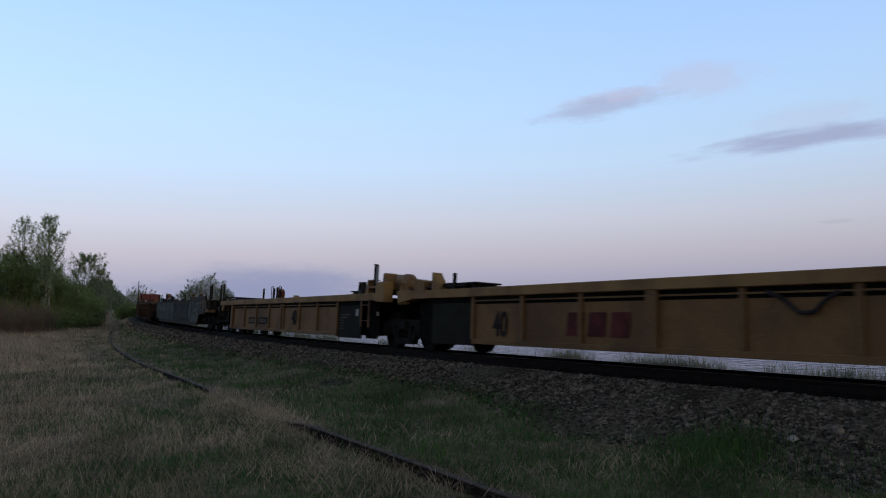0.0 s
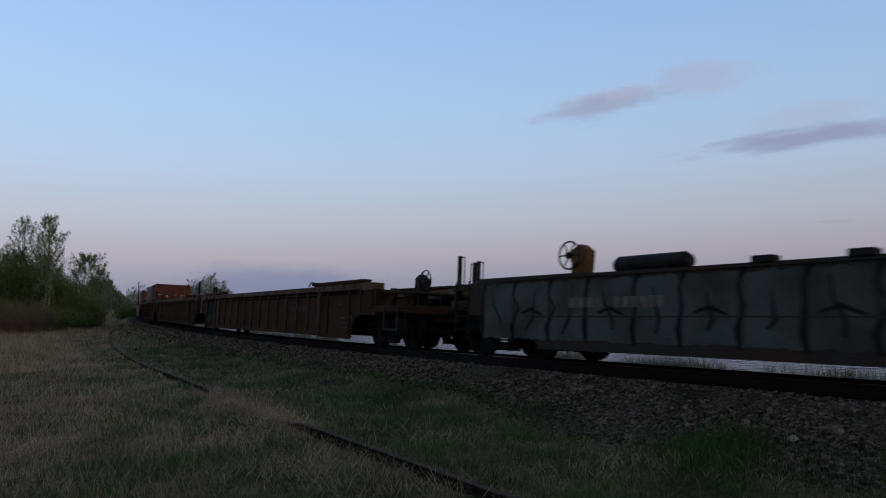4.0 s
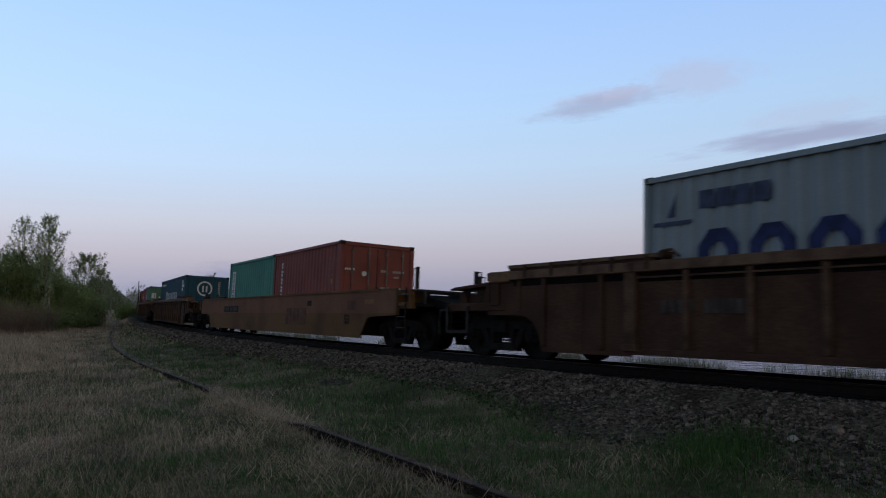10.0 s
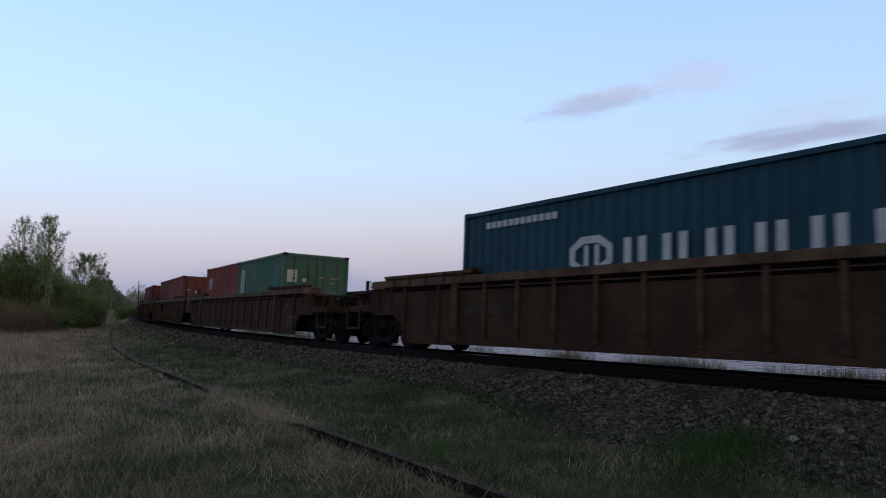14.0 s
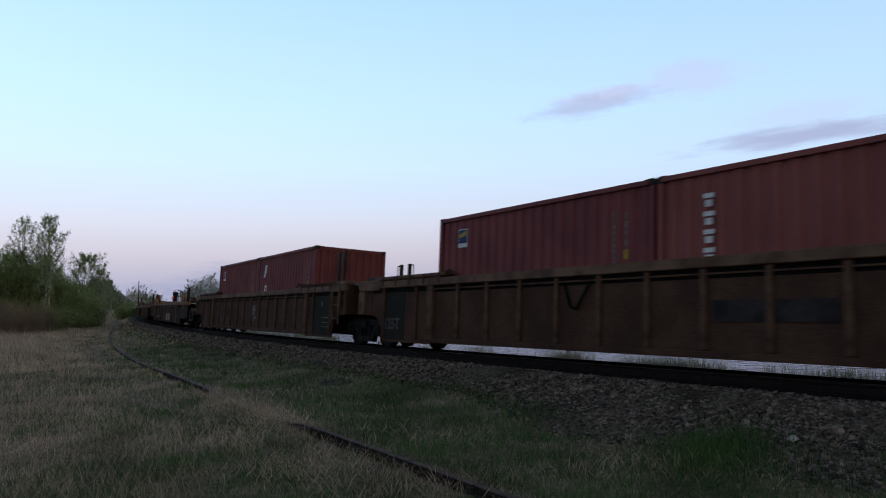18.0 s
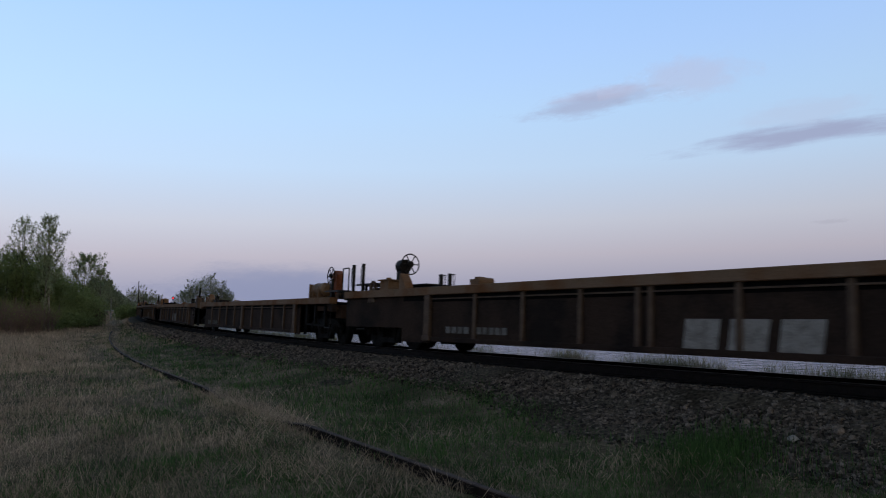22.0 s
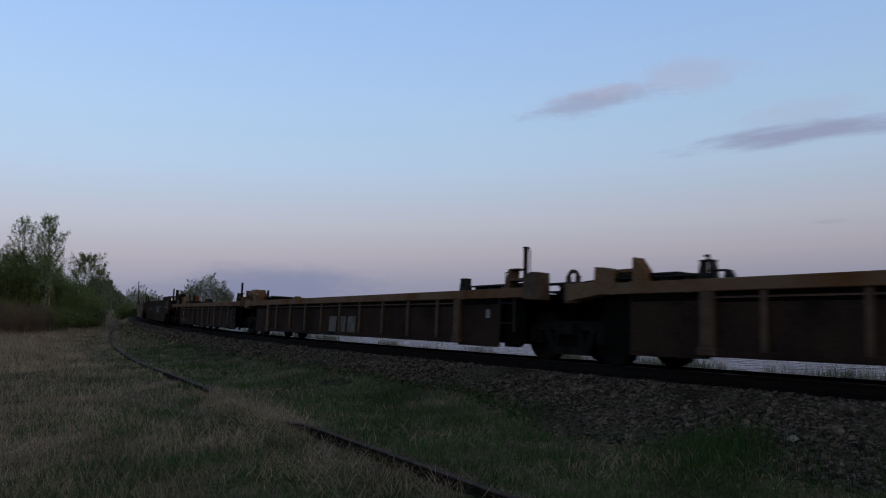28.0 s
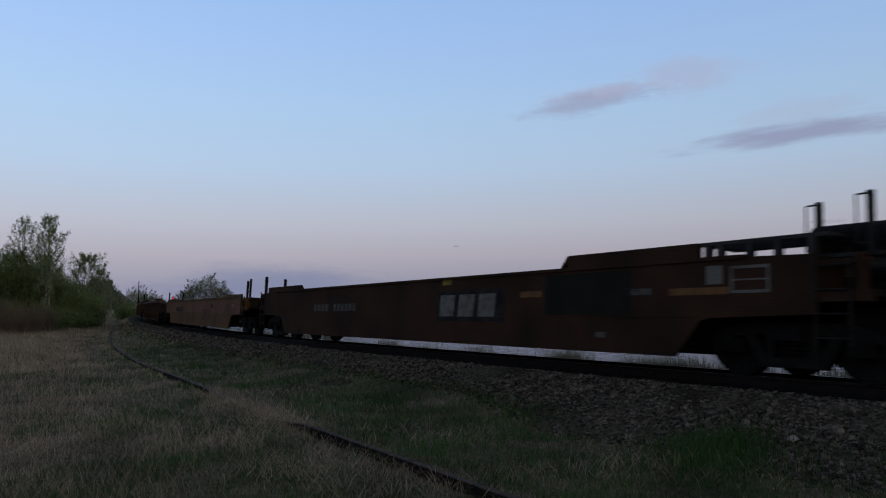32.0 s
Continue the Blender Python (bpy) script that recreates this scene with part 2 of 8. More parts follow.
def cloud_material(name, seed, tint):
    """Thin cloud: soft, streaky edges let the sky through."""
    m = bpy.data.materials.new(name)
    m.use_nodes = True
    nt = m.node_tree
    n, link = nt.nodes.new, nt.links.new
    nt.nodes.clear()
    out, mixs, tr, em = n("ShaderNodeOutputMaterial"), n("ShaderNodeMixShader"), n("ShaderNodeBsdfTransparent"), n("ShaderNodeEmission")
    co, mp, ns, gr = n("ShaderNodeTexCoord"), n("ShaderNodeMapping"), n("ShaderNodeTexNoise"), n("ShaderNodeTexGradient")
    gr.gradient_type = "SPHERICAL"
    cen = n("ShaderNodeMapping")
    cen.inputs["Location"].default_value = (-1, -1, 0)
    cen.inputs["Scale"].default_value = (2, 2, 0)
    link(co.outputs["Generated"], cen.inputs[0])
    link(cen.outputs[0], gr.inputs[0])
    mp.inputs["Scale"].default_value, mp.inputs["Location"].default_value = (3.2, 2.0, 1), (seed, seed * 0.7, 0)
    link(co.outputs["Generated"], mp.inputs[0])
    ns.inputs["Scale"].default_value, ns.inputs["Detail"].default_value, ns.inputs["Roughness"].default_value = 1.6, 7, 0.6
    link(mp.outputs[0], ns.inputs["Vector"])
    add = n("ShaderNodeMath")
    add.operation = "MULTIPLY_ADD"
    link(ns.outputs[0], add.inputs[0])
    add.inputs[1].default_value = 1.1
    sub = n("ShaderNodeMath")
    sub.operation = "SUBTRACT"
    link(gr.outputs[1], sub.inputs[0])
    sub.inputs[1].default_value = 0.62
    link(sub.outputs[0], add.inputs[2])
    rg = n("ShaderNodeMapRange")
    rg.interpolation_type = "SMOOTHSTEP"
    rg.inputs["From Min"].default_value, rg.inputs["From Max"].default_value = 0.12, 0.75
    rg.inputs["To Max"].default_value = tint[3]
    link(add.outputs[0], rg.inputs["Value"])
    link(rg.outputs[0], mixs.inputs[0])
    em.inputs[0].default_value = (*tint[:3], 1)
    link(tr.outputs[0], mixs.inputs[1])
    link(em.outputs[0], mixs.inputs[2])
    link(mixs.outputs[0], out.inputs[0])
    return m


# ================= small modelling tools =================
def box(bm, x0, x1, y0, y1, z0, z1):
    v = [bm.verts.new((x, y, z)) for x in (x0, x1) for y in (y0, y1) for z in (z0, z1)]
    for f in ((0, 1, 3, 2), (4, 6, 7, 5), (0, 4, 5, 1), (2, 3, 7, 6), (0, 2, 6, 4), (1, 5, 7, 3)):
        bm.faces.new([v[i] for i in f])


def prism(bm, pts, y0, y1):
    """A plate with the outline pts (x, z), from y0 to y1."""
    a = [bm.verts.new((x, y0, z)) for x, z in pts]
    b = [bm.verts.new((x, y1, z)) for x, z in pts]
    bm.faces.new(a)
    bm.faces.new(b[::-1])
    k = len(pts)
    for i in range(k):
        bm.faces.new((a[i], b[i], b[(i + 1) % k], a[(i + 1) % k]))


def tube(bm, p, q, r0, r1=None, n=8, caps=True):
    p, q = Vector(p), Vector(q)
    r1 = r0 if r1 is None else r1
    d = (q - p).normalized()
    s = d.cross(Vector((0, 0, 1)) if abs(d.z) < 0.9 else Vector((1, 0, 0))).normalized()
    u = d.cross(s)
    rings = []
    for c, r in ((p, r0), (q, r1)):
        rings.append([bm.verts.new(c + (s * math.cos(2 * math.pi * i / n) + u * math.sin(2 * math.pi * i / n)) * r) for i in range(n)])
    for i in range(n):
        bm.faces.new((rings[0][i], rings[0][(i + 1) % n], rings[1][(i + 1) % n], rings[1][i]))
    if caps:
        bm.faces.new(rings[0][::-1])
        bm.faces.new(rings[1])


def path_tube(bm, pts, r, n=6):
    for a, b in zip(pts, pts[1:]):
        tube(bm, a, b, r, n=n)


def ring(bm, c, axis, R, r, n=20, k=6):
    """A hoop of radius R round the axis 'x' or 'y'."""
    c = Vector(c)
    ax = Vector((1, 0, 0)) if axis == "x" else Vector((0, 1, 0))
    e1 = Vector((0, 0, 1))
    e2 = ax.cross(e1)
    rows = []
    for i in range(n):
        a = 2 * math.pi * i / n
        d = e1 * math.cos(a) + e2 * math.sin(a)
        rows.append([bm.verts.new(c + d * (R + r * math.cos(2 * math.pi * j / k)) + ax * r * math.sin(2 * math.pi * j / k)) for j in range(k)])
    for i in range(n):
        for j in range(k):
            bm.faces.new((rows[i][j], rows[(i + 1) % n][j], rows[(i + 1) % n][(j + 1) % k], rows[i][(j + 1) % k]))


def finish(bm, name, bevel=0.0):
    if bevel:
        bmesh.ops.bevel(bm, geom=bm.edges[:], offset=bevel, segments=1, affect="EDGES", clamp_overlap=True)
    bmesh.ops.recalc_face_normals(bm, faces=bm.faces[:])
    me = bpy.data.meshes.new(name)
    bm.to_mesh(me)
    bm.free()
    return me


def part(name, bm, material, parent, label="", at=None, bevel=0.0):
    """One mesh object under a thing or a part; bm may be a bmesh or a finished mesh."""
    me = finish(bm, name, bevel) if isinstance(bm, bmesh.types.BMesh) else bm
    if not me.materials:
        me.materials.append(material)
    ob = new(name, me)
    ob.parent = parent
    if at is not None:
        ob.matrix_basis = at
    if label:
        ob["label"] = label
    return ob


MESHES = {}


def shared(key, build, material, bevel=0.0):
    """A mesh built once for alike pieces."""
    if key not in MESHES:
        bm = bmesh.new()
        build(bm)
        MESHES[key] = finish(bm, key, bevel)
        MESHES[key].materials.append(material)
    return MESHES[key]


def mesh_from(name, verts, faces, material):
    me = bpy.data.meshes.new(name)
    me.from_pydata(verts, [], faces)
    me.materials.append(material)
    return me


def fast_mesh(name, verts, corners, sides, material):
    """A mesh from numpy arrays; every face has the same number of sides."""
    me = bpy.data.meshes.new(name)
    nf = len(corners) // sides
    me.vertices.add(len(verts))
    me.vertices.foreach_set("co", np.asarray(verts, dtype=np.float32).ravel())
    me.loops.add(len(corners))
    me.loops.foreach_set("vertex_index", np.asarray(corners, dtype=np.int32))
    me.polygons.add(nf)
    me.polygons.foreach_set("loop_start", np.arange(0, nf * sides, sides, dtype=np.int32))
    me.polygons.foreach_set("loop_total", np.full(nf, sides, dtype=np.int32))
    me.update()
    me.validate()
    me.materials.append(material)
    return me


# ================= the line of the track =================
# q runs backwards along the line from the point abeam of the lens; lateral is positive on the lens's side
STEP = 0.5
QS = np.arange(-380, 520, STEP)
CURV = np.interp(QS, [-380, -40, 0, 25, 50, 75, 110, 520], [-0.0017, -0.0017, -0.0034, -0.0029, -0.0012, -0.0013, -0.0019, -0.0019])
LEAN = 0.0571


def lay_line():
    head = np.concatenate([[0], np.cumsum((CURV[1:] + CURV[:-1]) / 2 * STEP)])
    i0 = int(np.argmin(abs(QS)))
    head = head - head[i0] + 0.5782
    mx = np.cumsum(-np.sin(head) * STEP)
    my = np.cumsum(np.cos(head) * STEP)
    return mx - mx[i0], my - my[i0] + 17.9309, head


LX, LY, LH = lay_line()


def grade(q):
    return 0.0079 * (np.logaddexp(0, (np.asarray(q, float) - 10) / 6) * 6)


def on_line(q, lateral=0.0, z=0.0):
    x, y, h = np.interp(q, QS, LX), np.interp(q, QS, LY), np.interp(q, QS, LH)
    l2, z2 = lateral - z * LEAN, z + lateral * LEAN + grade(q)
    return x - l2 * np.cos(h), y - l2 * np.sin(h), z2


def line_coords(x, y):
    """q and lateral of points in the plan."""
    x, y = np.atleast_1d(x).astype(float), np.atleast_1d(y).astype(float)
    best, bi = np.full(x.shape, 1e18), np.zeros(x.shape, int)
    for i in range(0, len(QS), 8):
        d = (x - LX[i]) ** 2 + (y - LY[i]) ** 2
        k = d < best
        best[k], bi[k] = d[k], i
    h = LH[bi]
    dx, dy = x - LX[bi], y - LY[bi]
    q = QS[bi] + (-np.sin(h) * dx + np.cos(h) * dy)
    h = np.interp(q, QS, LH)
    dx, dy = x - np.interp(q, QS, LX), y - np.interp(q, QS, LY)
    return q, -(np.cos(h) * dx + np.sin(h) * dy)


SPEED, SLOWING = 10.4667, -0.0042


def gone(t):
    return SPEED * (t - 13) + SLOWING * (t - 13) ** 2 / 2


def unit_pose(u_front, u_rear, t):
    """Pose of a car whose pivots pass at u_front and u_rear: x ahead, y to the lake, z up, half-way between the pivots."""
    a, b = Vector(on_line(u_front - gone(t))), Vector(on_line(u_rear - gone(t)))
    d = (a - b).normalized()
    c = (a + b) / 2
    rz = math.degrees(math.atan2(d.y, d.x))
    return pose(c.x, c.y, c.z, -math.degrees(LEAN), -math.degrees(math.asin(d.z)), rz)


# ================= ground, lake, track bed =================
def smooth(a, b, x):
    t = np.clip((x - a) / (b - a), 0, 1)
    return t * t * (3 - 2 * t)


SIDING = ([-40, -10.5, -8, -5.5, -2.5, 0.5, 5.5, 13, 23, 35.5, 50], [6.8, 6.64, 6.53, 6.40, 6.27, 6.14, 6.02, 5.69, 5.13, 4.39, 3.5])
WATER_Z = -1.35


def grass_edge(q):
    """Lateral at which the grass takes over from the ballast."""
    return np.interp(q, [-12, -9.5, -8, -7, -5, -2, 0.5, 4, 8.5, 16, 30, 60], [4.1, 3.95, 3.6, 3.15, 2.6, 2.5, 2.45, 2.5, 2.55, 2.5, 2.4, 2.3])


BED = [(-5.2, -1.5), (-3.1, -0.42), (-1.75, -0.20), (-0.75, -0.21), (0.0, -0.21), (0.75, -0.21), (1.35, -0.195), (1.65, -0.165), (1.95, -0.20), (2.6, -0.47), (3.4, -0.66), (4.3, -0.86)]


def ground_height(x, y):
    q, lat = line_coords(x, y)
    zt = grade(np.clip(q, -380, 150))
    z = zt - 0.52
    lakeward = smooth(-3.2, -8.5, lat)
    land = smooth(95, 150, q) * smooth(-55, -38, lat)
    z = z * (1 - lakeward) + lakeward * (land * (zt - 0.6) + (1 - land) * -3.0)
    z = z + 0.9 * smooth(14, 40, lat) * smooth(20, 60, q) + 0.25 * smooth(9, 16, lat)
    z = z + 0.05 * np.exp(-((lat - np.interp(q, *SIDING)) / 0.7) ** 4) * smooth(45, 36, q)
    z = z + 1.25 * np.exp(-((np.asarray(x) + 56.0) / 9) ** 2 - ((np.asarray(y) - 121) / 8) ** 2)
    edge = grass_edge(q)
    foot = np.interp(lat, [p[0] for p in BED], [p[1] for p in BED]) + lat * LEAN + zt + 0.02 - 0.25 * (1 - smooth(edge - 0.15, edge + 0.35, lat))
    z = np.where((lat > edge - 0.15) & (lat < 4.6), np.maximum(z, foot), z)
    bumps = np.array([noise.noise((px * 0.35, py * 0.35, 0.0)) * 0.07 + noise.noise((px * 1.3, py * 1.3, 3.0)) * 0.03 for px, py in zip(np.atleast_1d(x), np.atleast_1d(y))])
    bumps = np.where((lat > 0) & (lat < 5.0), np.maximum(bumps, 0.0), bumps)
    # turf built up against the near side of the old rail
    near_rail = lat - np.interp(q, *SIDING)
    z = z + 0.045 * np.exp(-((near_rail - 0.34) / 0.28) ** 4) * smooth(45, 36, q)
    return z + bumps * smooth(2.6, 4.0, abs(lat)) * (1 - 0.85 * np.exp(-((lat - np.interp(q, *SIDING)) / 0.6) ** 2))


def build_ground():
    radii = np.concatenate([np.linspace(0.5, 24, 70), np.geomspace(24.6, 400, 75), np.geomspace(440, 4500, 16)])
    na = 300
    ang = np.linspace(0, 2 * math.pi, na, endpoint=False)
    x = (radii[:, None] * np.sin(ang)[None]).ravel()
    y = (radii[:, None] * np.cos(ang)[None]).ravel()
    z = ground_height(x, y)
    verts = np.stack([x, y, z], 1)
    i = np.arange(len(radii) - 1)[:, None] * na
    j = np.arange(na)[None]
    k = (j + 1) % na
    faces = np.stack([i + j, i + k, i + na + k, i + na + j], -1).reshape(-1)
    centre = np.array([[0, 0, float(ground_height(0.0, 0.0)[0])]])
    verts = np.vstack([verts, centre])
    mid = [k for j in range(0, na, 2) for k in (len(verts) - 1, (j + 2) % na, j + 1, j)]
    me = fast_mesh("ground", verts, np.concatenate([faces, mid]), 4, M_SOIL)
    me.polygons.foreach_set("use_smooth", [True] * len(me.polygons))
    ob = new("ground", me)
    return tagged(ob, "uneven soil under dry and fresh spring grass", "ground", kind="structure")


build_ground()

bm = bmesh.new()
wv = [bm.verts.new(c) for c in ((-4000, -4000, 0), (4000, -4000, 0), (4000, 4000, 0), (-4000, 4000, 0))]
bm.faces.new(wv)
me = finish(bm, "water")
me.materials.append(M_WATER)
lake = new("water", me)
lake.location = (0, 0, WATER_Z)
tagged(lake, "wind-rippled lake water reflecting the pale sky", "water", kind="structure")


def strip(name, profile, q0, q1, dq, material, wobble=0.0):
    """A band along the line with the cross-section profile of (lateral, z)."""
    qs = np.arange(q0, q1, dq)
    k = len(profile)
    verts = []
    for q in qs:
        for i, (la, z) in enumerate(profile):
            w = wobble * noise.noise((q * 0.7, la * 2.0, 1.7)) if 0 < i < k - 1 else 0
            verts.append(on_line(q, la + w, z + w * 0.4))
    faces = [(a * k + b, a * k + b + 1, (a + 1) * k + b + 1, (a + 1) * k + b) for a in range(len(qs) - 1) for b in range(k - 1)]
    return mesh_from(name, verts, faces, material)


# middle band of the bed: soot, and the train's shade put into its colour
BED_MIDDLE = [(-1.5, -0.185), (-0.75, -0.19), (0.0, -0.19), (0.75, -0.19), (1.45, -0.172)]
bed = new("track_bed", strip("track_bed", BED, -60, 330, 0.5, M_BALLAST, 0.10))
sooty = new("track_bed_middle", strip("track_bed_middle", BED_MIDDLE, -60, 330, 0.5, M_SOOT_SHADE, 0.03))
tagged(sooty, "sooty black ballast between the rails", "ballast", kind="structure")
tagged(bed, "dark crushed-rock ballast bank under the main track", "ballast", kind="structure")


def rail_mesh(name, lateral, q0, q1, dq, web, head_mat):
    prof = [(-0.07, -0.17), (-0.07, -0.155), (-0.012, -0.14), (-0.012, -0.045), (-0.036, -0.035), (-0.036, -0.006), (-0.028, 0), (0.028, 0), (0.036, -0.006),
            (0.036, -0.035), (0.012, -0.045), (0.012, -0.14), (0.07, -0.155), (0.07, -0.17)]
    me = strip(name, [(lateral + a, z) for a, z in prof], q0, q1, dq, web)
    me.materials.append(head_mat)
    k = len(prof) - 1
    for p in me.polygons:
        if 5 <= p.index % k <= 7:
            p.material_index = 1
    return me


track = tagged(new("main_track"), "main-line railway track curving along the lake shore", "railway track", kind="structure")
for la in (0.753, -0.753):
    part("rail", rail_mesh("rail", la, -60, 330, 1.0, M_RAIL, M_RAILHEAD), M_RAIL, track, "steel rail with a polished head")

# ================= running gear =================
WHEEL_R, AXLE = 0.46, 0.89
WHEELSETS = {1: [], -1: []}
MOVERS = []


def build_wheelset(bm):
    for s in (-1, 1):
        y = s * 0.75
        tube(bm, (0, y - 0.07, 0), (0, y + 0.07, 0), WHEEL_R, n=28)
        tube(bm, (0, y - s * 0.085, 0), (0, y - s * 0.07, 0), WHEEL_R + 0.027, n=28)
        tube(bm, (0, y + s * 0.07, 0), (0, y + s * 0.11, 0), 0.17, 0.13, n=14)
        ring(bm, (0, y + s * 0.062, 0), "y", WHEEL_R - 0.05, 0.022, n=24, k=5)
        tube(bm, (0, s * 0.86, 0), (0, s * 1.06, 0), 0.085, n=12)
    tube(bm, (0, -0.7, 0), (0, 0.7, 0), 0.085, n=10)
    for a in range(5):
        c, s_ = math.cos(a * 1.2566), math.sin(a * 1.2566)
        for s in (-1, 1):
            box(bm, 0.26 * c - 0.035, 0.26 * c + 0.035, s * 0.82 - 0.012, s * 0.82 + 0.012, 0.26 * s_ - 0.035, 0.26 * s_ + 0.035)


def sideframe(bm, s):
    """Cast side frame of a truck: arched top member, sloping legs, spring window, bearing caps."""
    y0, y1 = s * 0.97 - 0.07, s * 0.97 + 0.07
    R = WHEEL_R
    top = [(-1.16, R + 0.10), (-1.02, R + 0.20), (-0.62, R + 0.27), (0.62, R + 0.27), (1.02, R + 0.20), (1.16, R + 0.10), (1.16, R + 0.0), (0.98, R + 0.06), (0.60, R + 0.11), (-0.60, R + 0.11), (-0.98, R + 0.06), (-1.16, R + 0.0)]
    prism(bm, top, y0, y1)
    for d in (-1, 1):
        prism(bm, [(d * 0.70, R + 0.13), (d * 0.54, R + 0.13), (d * 0.30, 0.20), (d * 0.46, 0.15)], y0 + 0.01, y1 + 0.01)
        prism(bm, [(d * 0.36, R + 0.13), (d * 0.25, R + 0.13), (d * 0.25, 0.2), (d * 0.36, 0.2)], y0 - 0.005, y1 - 0.005)
        box(bm, d * AXLE - 0.17, d * AXLE + 0.17, s * 0.97 - 0.1, s * 0.97 + 0.09, R - 0.14, R + 0.06)
        tube(bm, (d * AXLE, s * 1.05, R), (d * AXLE, s * 1.12, R), 0.125, 0.11, n=14)
        tube(bm, (d * AXLE, s * 1.12, R), (d * AXLE, s * 1.14, R), 0.05, n=6)
        prism(bm, [(d * 1.16, R + 0.06), (d * 1.23, R + 0.02), (d * 1.20, R - 0.16), (d * 1.08, R - 0.16)], y0 + 0.03, y1 - 0.03)
    prism(bm, [(-0.46, 0.14), (0.46, 0.14), (0.36, 0.27), (-0.36, 0.27)], y0 - 0.03, y1 + 0.03)
    box(bm, -0.24, 0.24, s * 1.0 - 0.06, s * 1.0 + 0.07, R + 0.02, R + 0.16)


def springs(bm, s):
    for x in (-0.15, 0.0, 0.15):
        for k in range(4):
            tube(bm, (x, s * 0.93, 0.27 + k * 0.055), (x, s * 0.93, 0.305 + k * 0.055), 0.062, n=8)


def build_truck(parent, x):
    truck = part("truck", shared("bolster", lambda bm: (box(bm, -0.19, 0.19, -1.1, 1.1, 0.50, 0.68), tube(bm, (0, 0, 0.6), (0, 0, 0.82), 0.2, n=14),
                                                         box(bm, -0.75, 0.75, -0.05, 0.05, 0.42, 0.5)), M_TRUCK), M_TRUCK, parent,
                 "sooty cast-steel four-wheel truck", at=pose(x, 0, 0))
    for s in (-1, 1):
        part("side_frame", shared("side_frame%d" % s, lambda bm: sideframe(bm, s), M_TRUCK, 0.012), M_TRUCK, truck)
        part("spring_group", shared("springs%d" % s, lambda bm: springs(bm, s), M_TRUCK), M_TRUCK, truck)["kind"] = "stuff"
        WHEELSETS[s].append(part("wheelset", shared("wheelset", build_wheelset, M_TRUCK), M_TRUCK, truck, at=pose(s * AXLE, 0, WHEEL_R)))


def coupler(bm, d, x):
    box(bm, min(x - d * 0.9, x - d * 0.12), max(x - d * 0.9, x - d * 0.12), -0.09, 0.09, 0.78, 0.96)
    prism(bm, [(x - d * 0.3, 0.72), (x + d * 0.02, 0.74), (x + d * 0.05, 1.0), (x - d * 0.3, 1.02)], -0.17, 0.14)


def loop(bm, x, y, z0, z1, w=0.16, along="x", r=0.014):
    a = (w, 0) if along == "x" else (0, w)
    path_tube(bm, [(x, y, z0), (x, y, z1), (x + a[0], y + a[1], z1), (x + a[0], y + a[1], z0)], r)


def hand_pole(bm, x, y, z0, z1, side=1):
    """Square guard post with a bent-rod hand grip on one side."""
    box(bm, x - 0.035, x + 0.035, y - 0.035, y + 0.035, z0, z1)
    path_tube(bm, [(x, y, z1 - 0.03), (x + side * 0.17, y, z1 - 0.03), (x + side * 0.17, y, z1 - 0.62), (x, y, z1 - 0.62)], 0.012)


def brake_wheel(bm, x, y, z, R=0.27, across=False):
    if across:
        ring(bm, (x, y, z), "x", R, 0.019, n=22)
        for a in range(6):
            c, s = math.cos(a * math.pi / 3), math.sin(a * math.pi / 3)
            tube(bm, (x, y, z), (x, y + R * c, z + R * s), 0.016, n=5)
        tube(bm, (x - 0.05, y, z), (x + 0.05, y, z), 0.09, n=10)
        return
    ring(bm, (x, y, z), "y", R, 0.017, n=22)
    for a in range(6):
        c, s = math.cos(a * math.pi / 3), math.sin(a * math.pi / 3)
        tube(bm, (x, y, z), (x + R * c, y, z + R * s), 0.014, n=5)
    tube(bm, (x, y - 0.05, z), (x, y + 0.05, z), 0.06, n=10)


def brake_gear(bm, x, y, z, d):
    prism(bm, [(x - 0.17, z - 0.32), (x + 0.15, z - 0.36), (x + 0.2, z + 0.12), (x + 0.02, z + 0.24), (x - 0.17, z + 0.14)], y - 0.02, y + 0.2)
    tube(bm, (x, y - 0.05, z), (x, y + 0.22, z), 0.12, n=12)


def ladder(bm, x0, x1, y, z0, z1, n):
    for x in (x0, x1):
        tube(bm, (x, y, z0), (x, y, z1), 0.018, n=6)
    for i in range(n):
        z = z0 + (z1 - z0) * (i + 0.3) / n
        tube(bm, (x0, y, z), (x1, y, z), 0.014, n=6)


def walkway(bm, x0, x1, y0, y1, z):
    """Open steel grating with a frame."""
    for y in (y0, y1 - 0.04):
        box(bm, x0, x1, y, y + 0.04, z - 0.05, z)
    n = max(3, int((x1 - x0) / 0.07))
    for i in range(n + 1):
        x = x0 + (x1 - x0) * i / n
        box(bm, x - 0.008, x + 0.008, y0, y1, z - 0.04, z)


def reservoir(bm, x, y, z, L, r):
    tube(bm, (x - L / 2, y, z), (x + L / 2, y, z), r, n=18)
    for d in (-1, 1):
        tube(bm, (x + d * L / 2, y, z), (x + d * (L / 2 + 0.09), y, z), r, r * 0.62, n=18)
        box(bm, x + d * L * 0.3 - 0.03, x + d * L * 0.3 + 0.03, y - r - 0.015, y + r + 0.015, z - r - 0.08, z - r * 0.2)


def bars(bm, x, z, w, h, n, y, seed=1, gap=0.25):
    """A row of n plain upright bars that stand for writing, facing the lens's side."""
    step = w / n
    for i in range(n):
        box(bm, x + i * step, x + (i + 1 - gap) * step, y - 0.004, y, z, z + h)


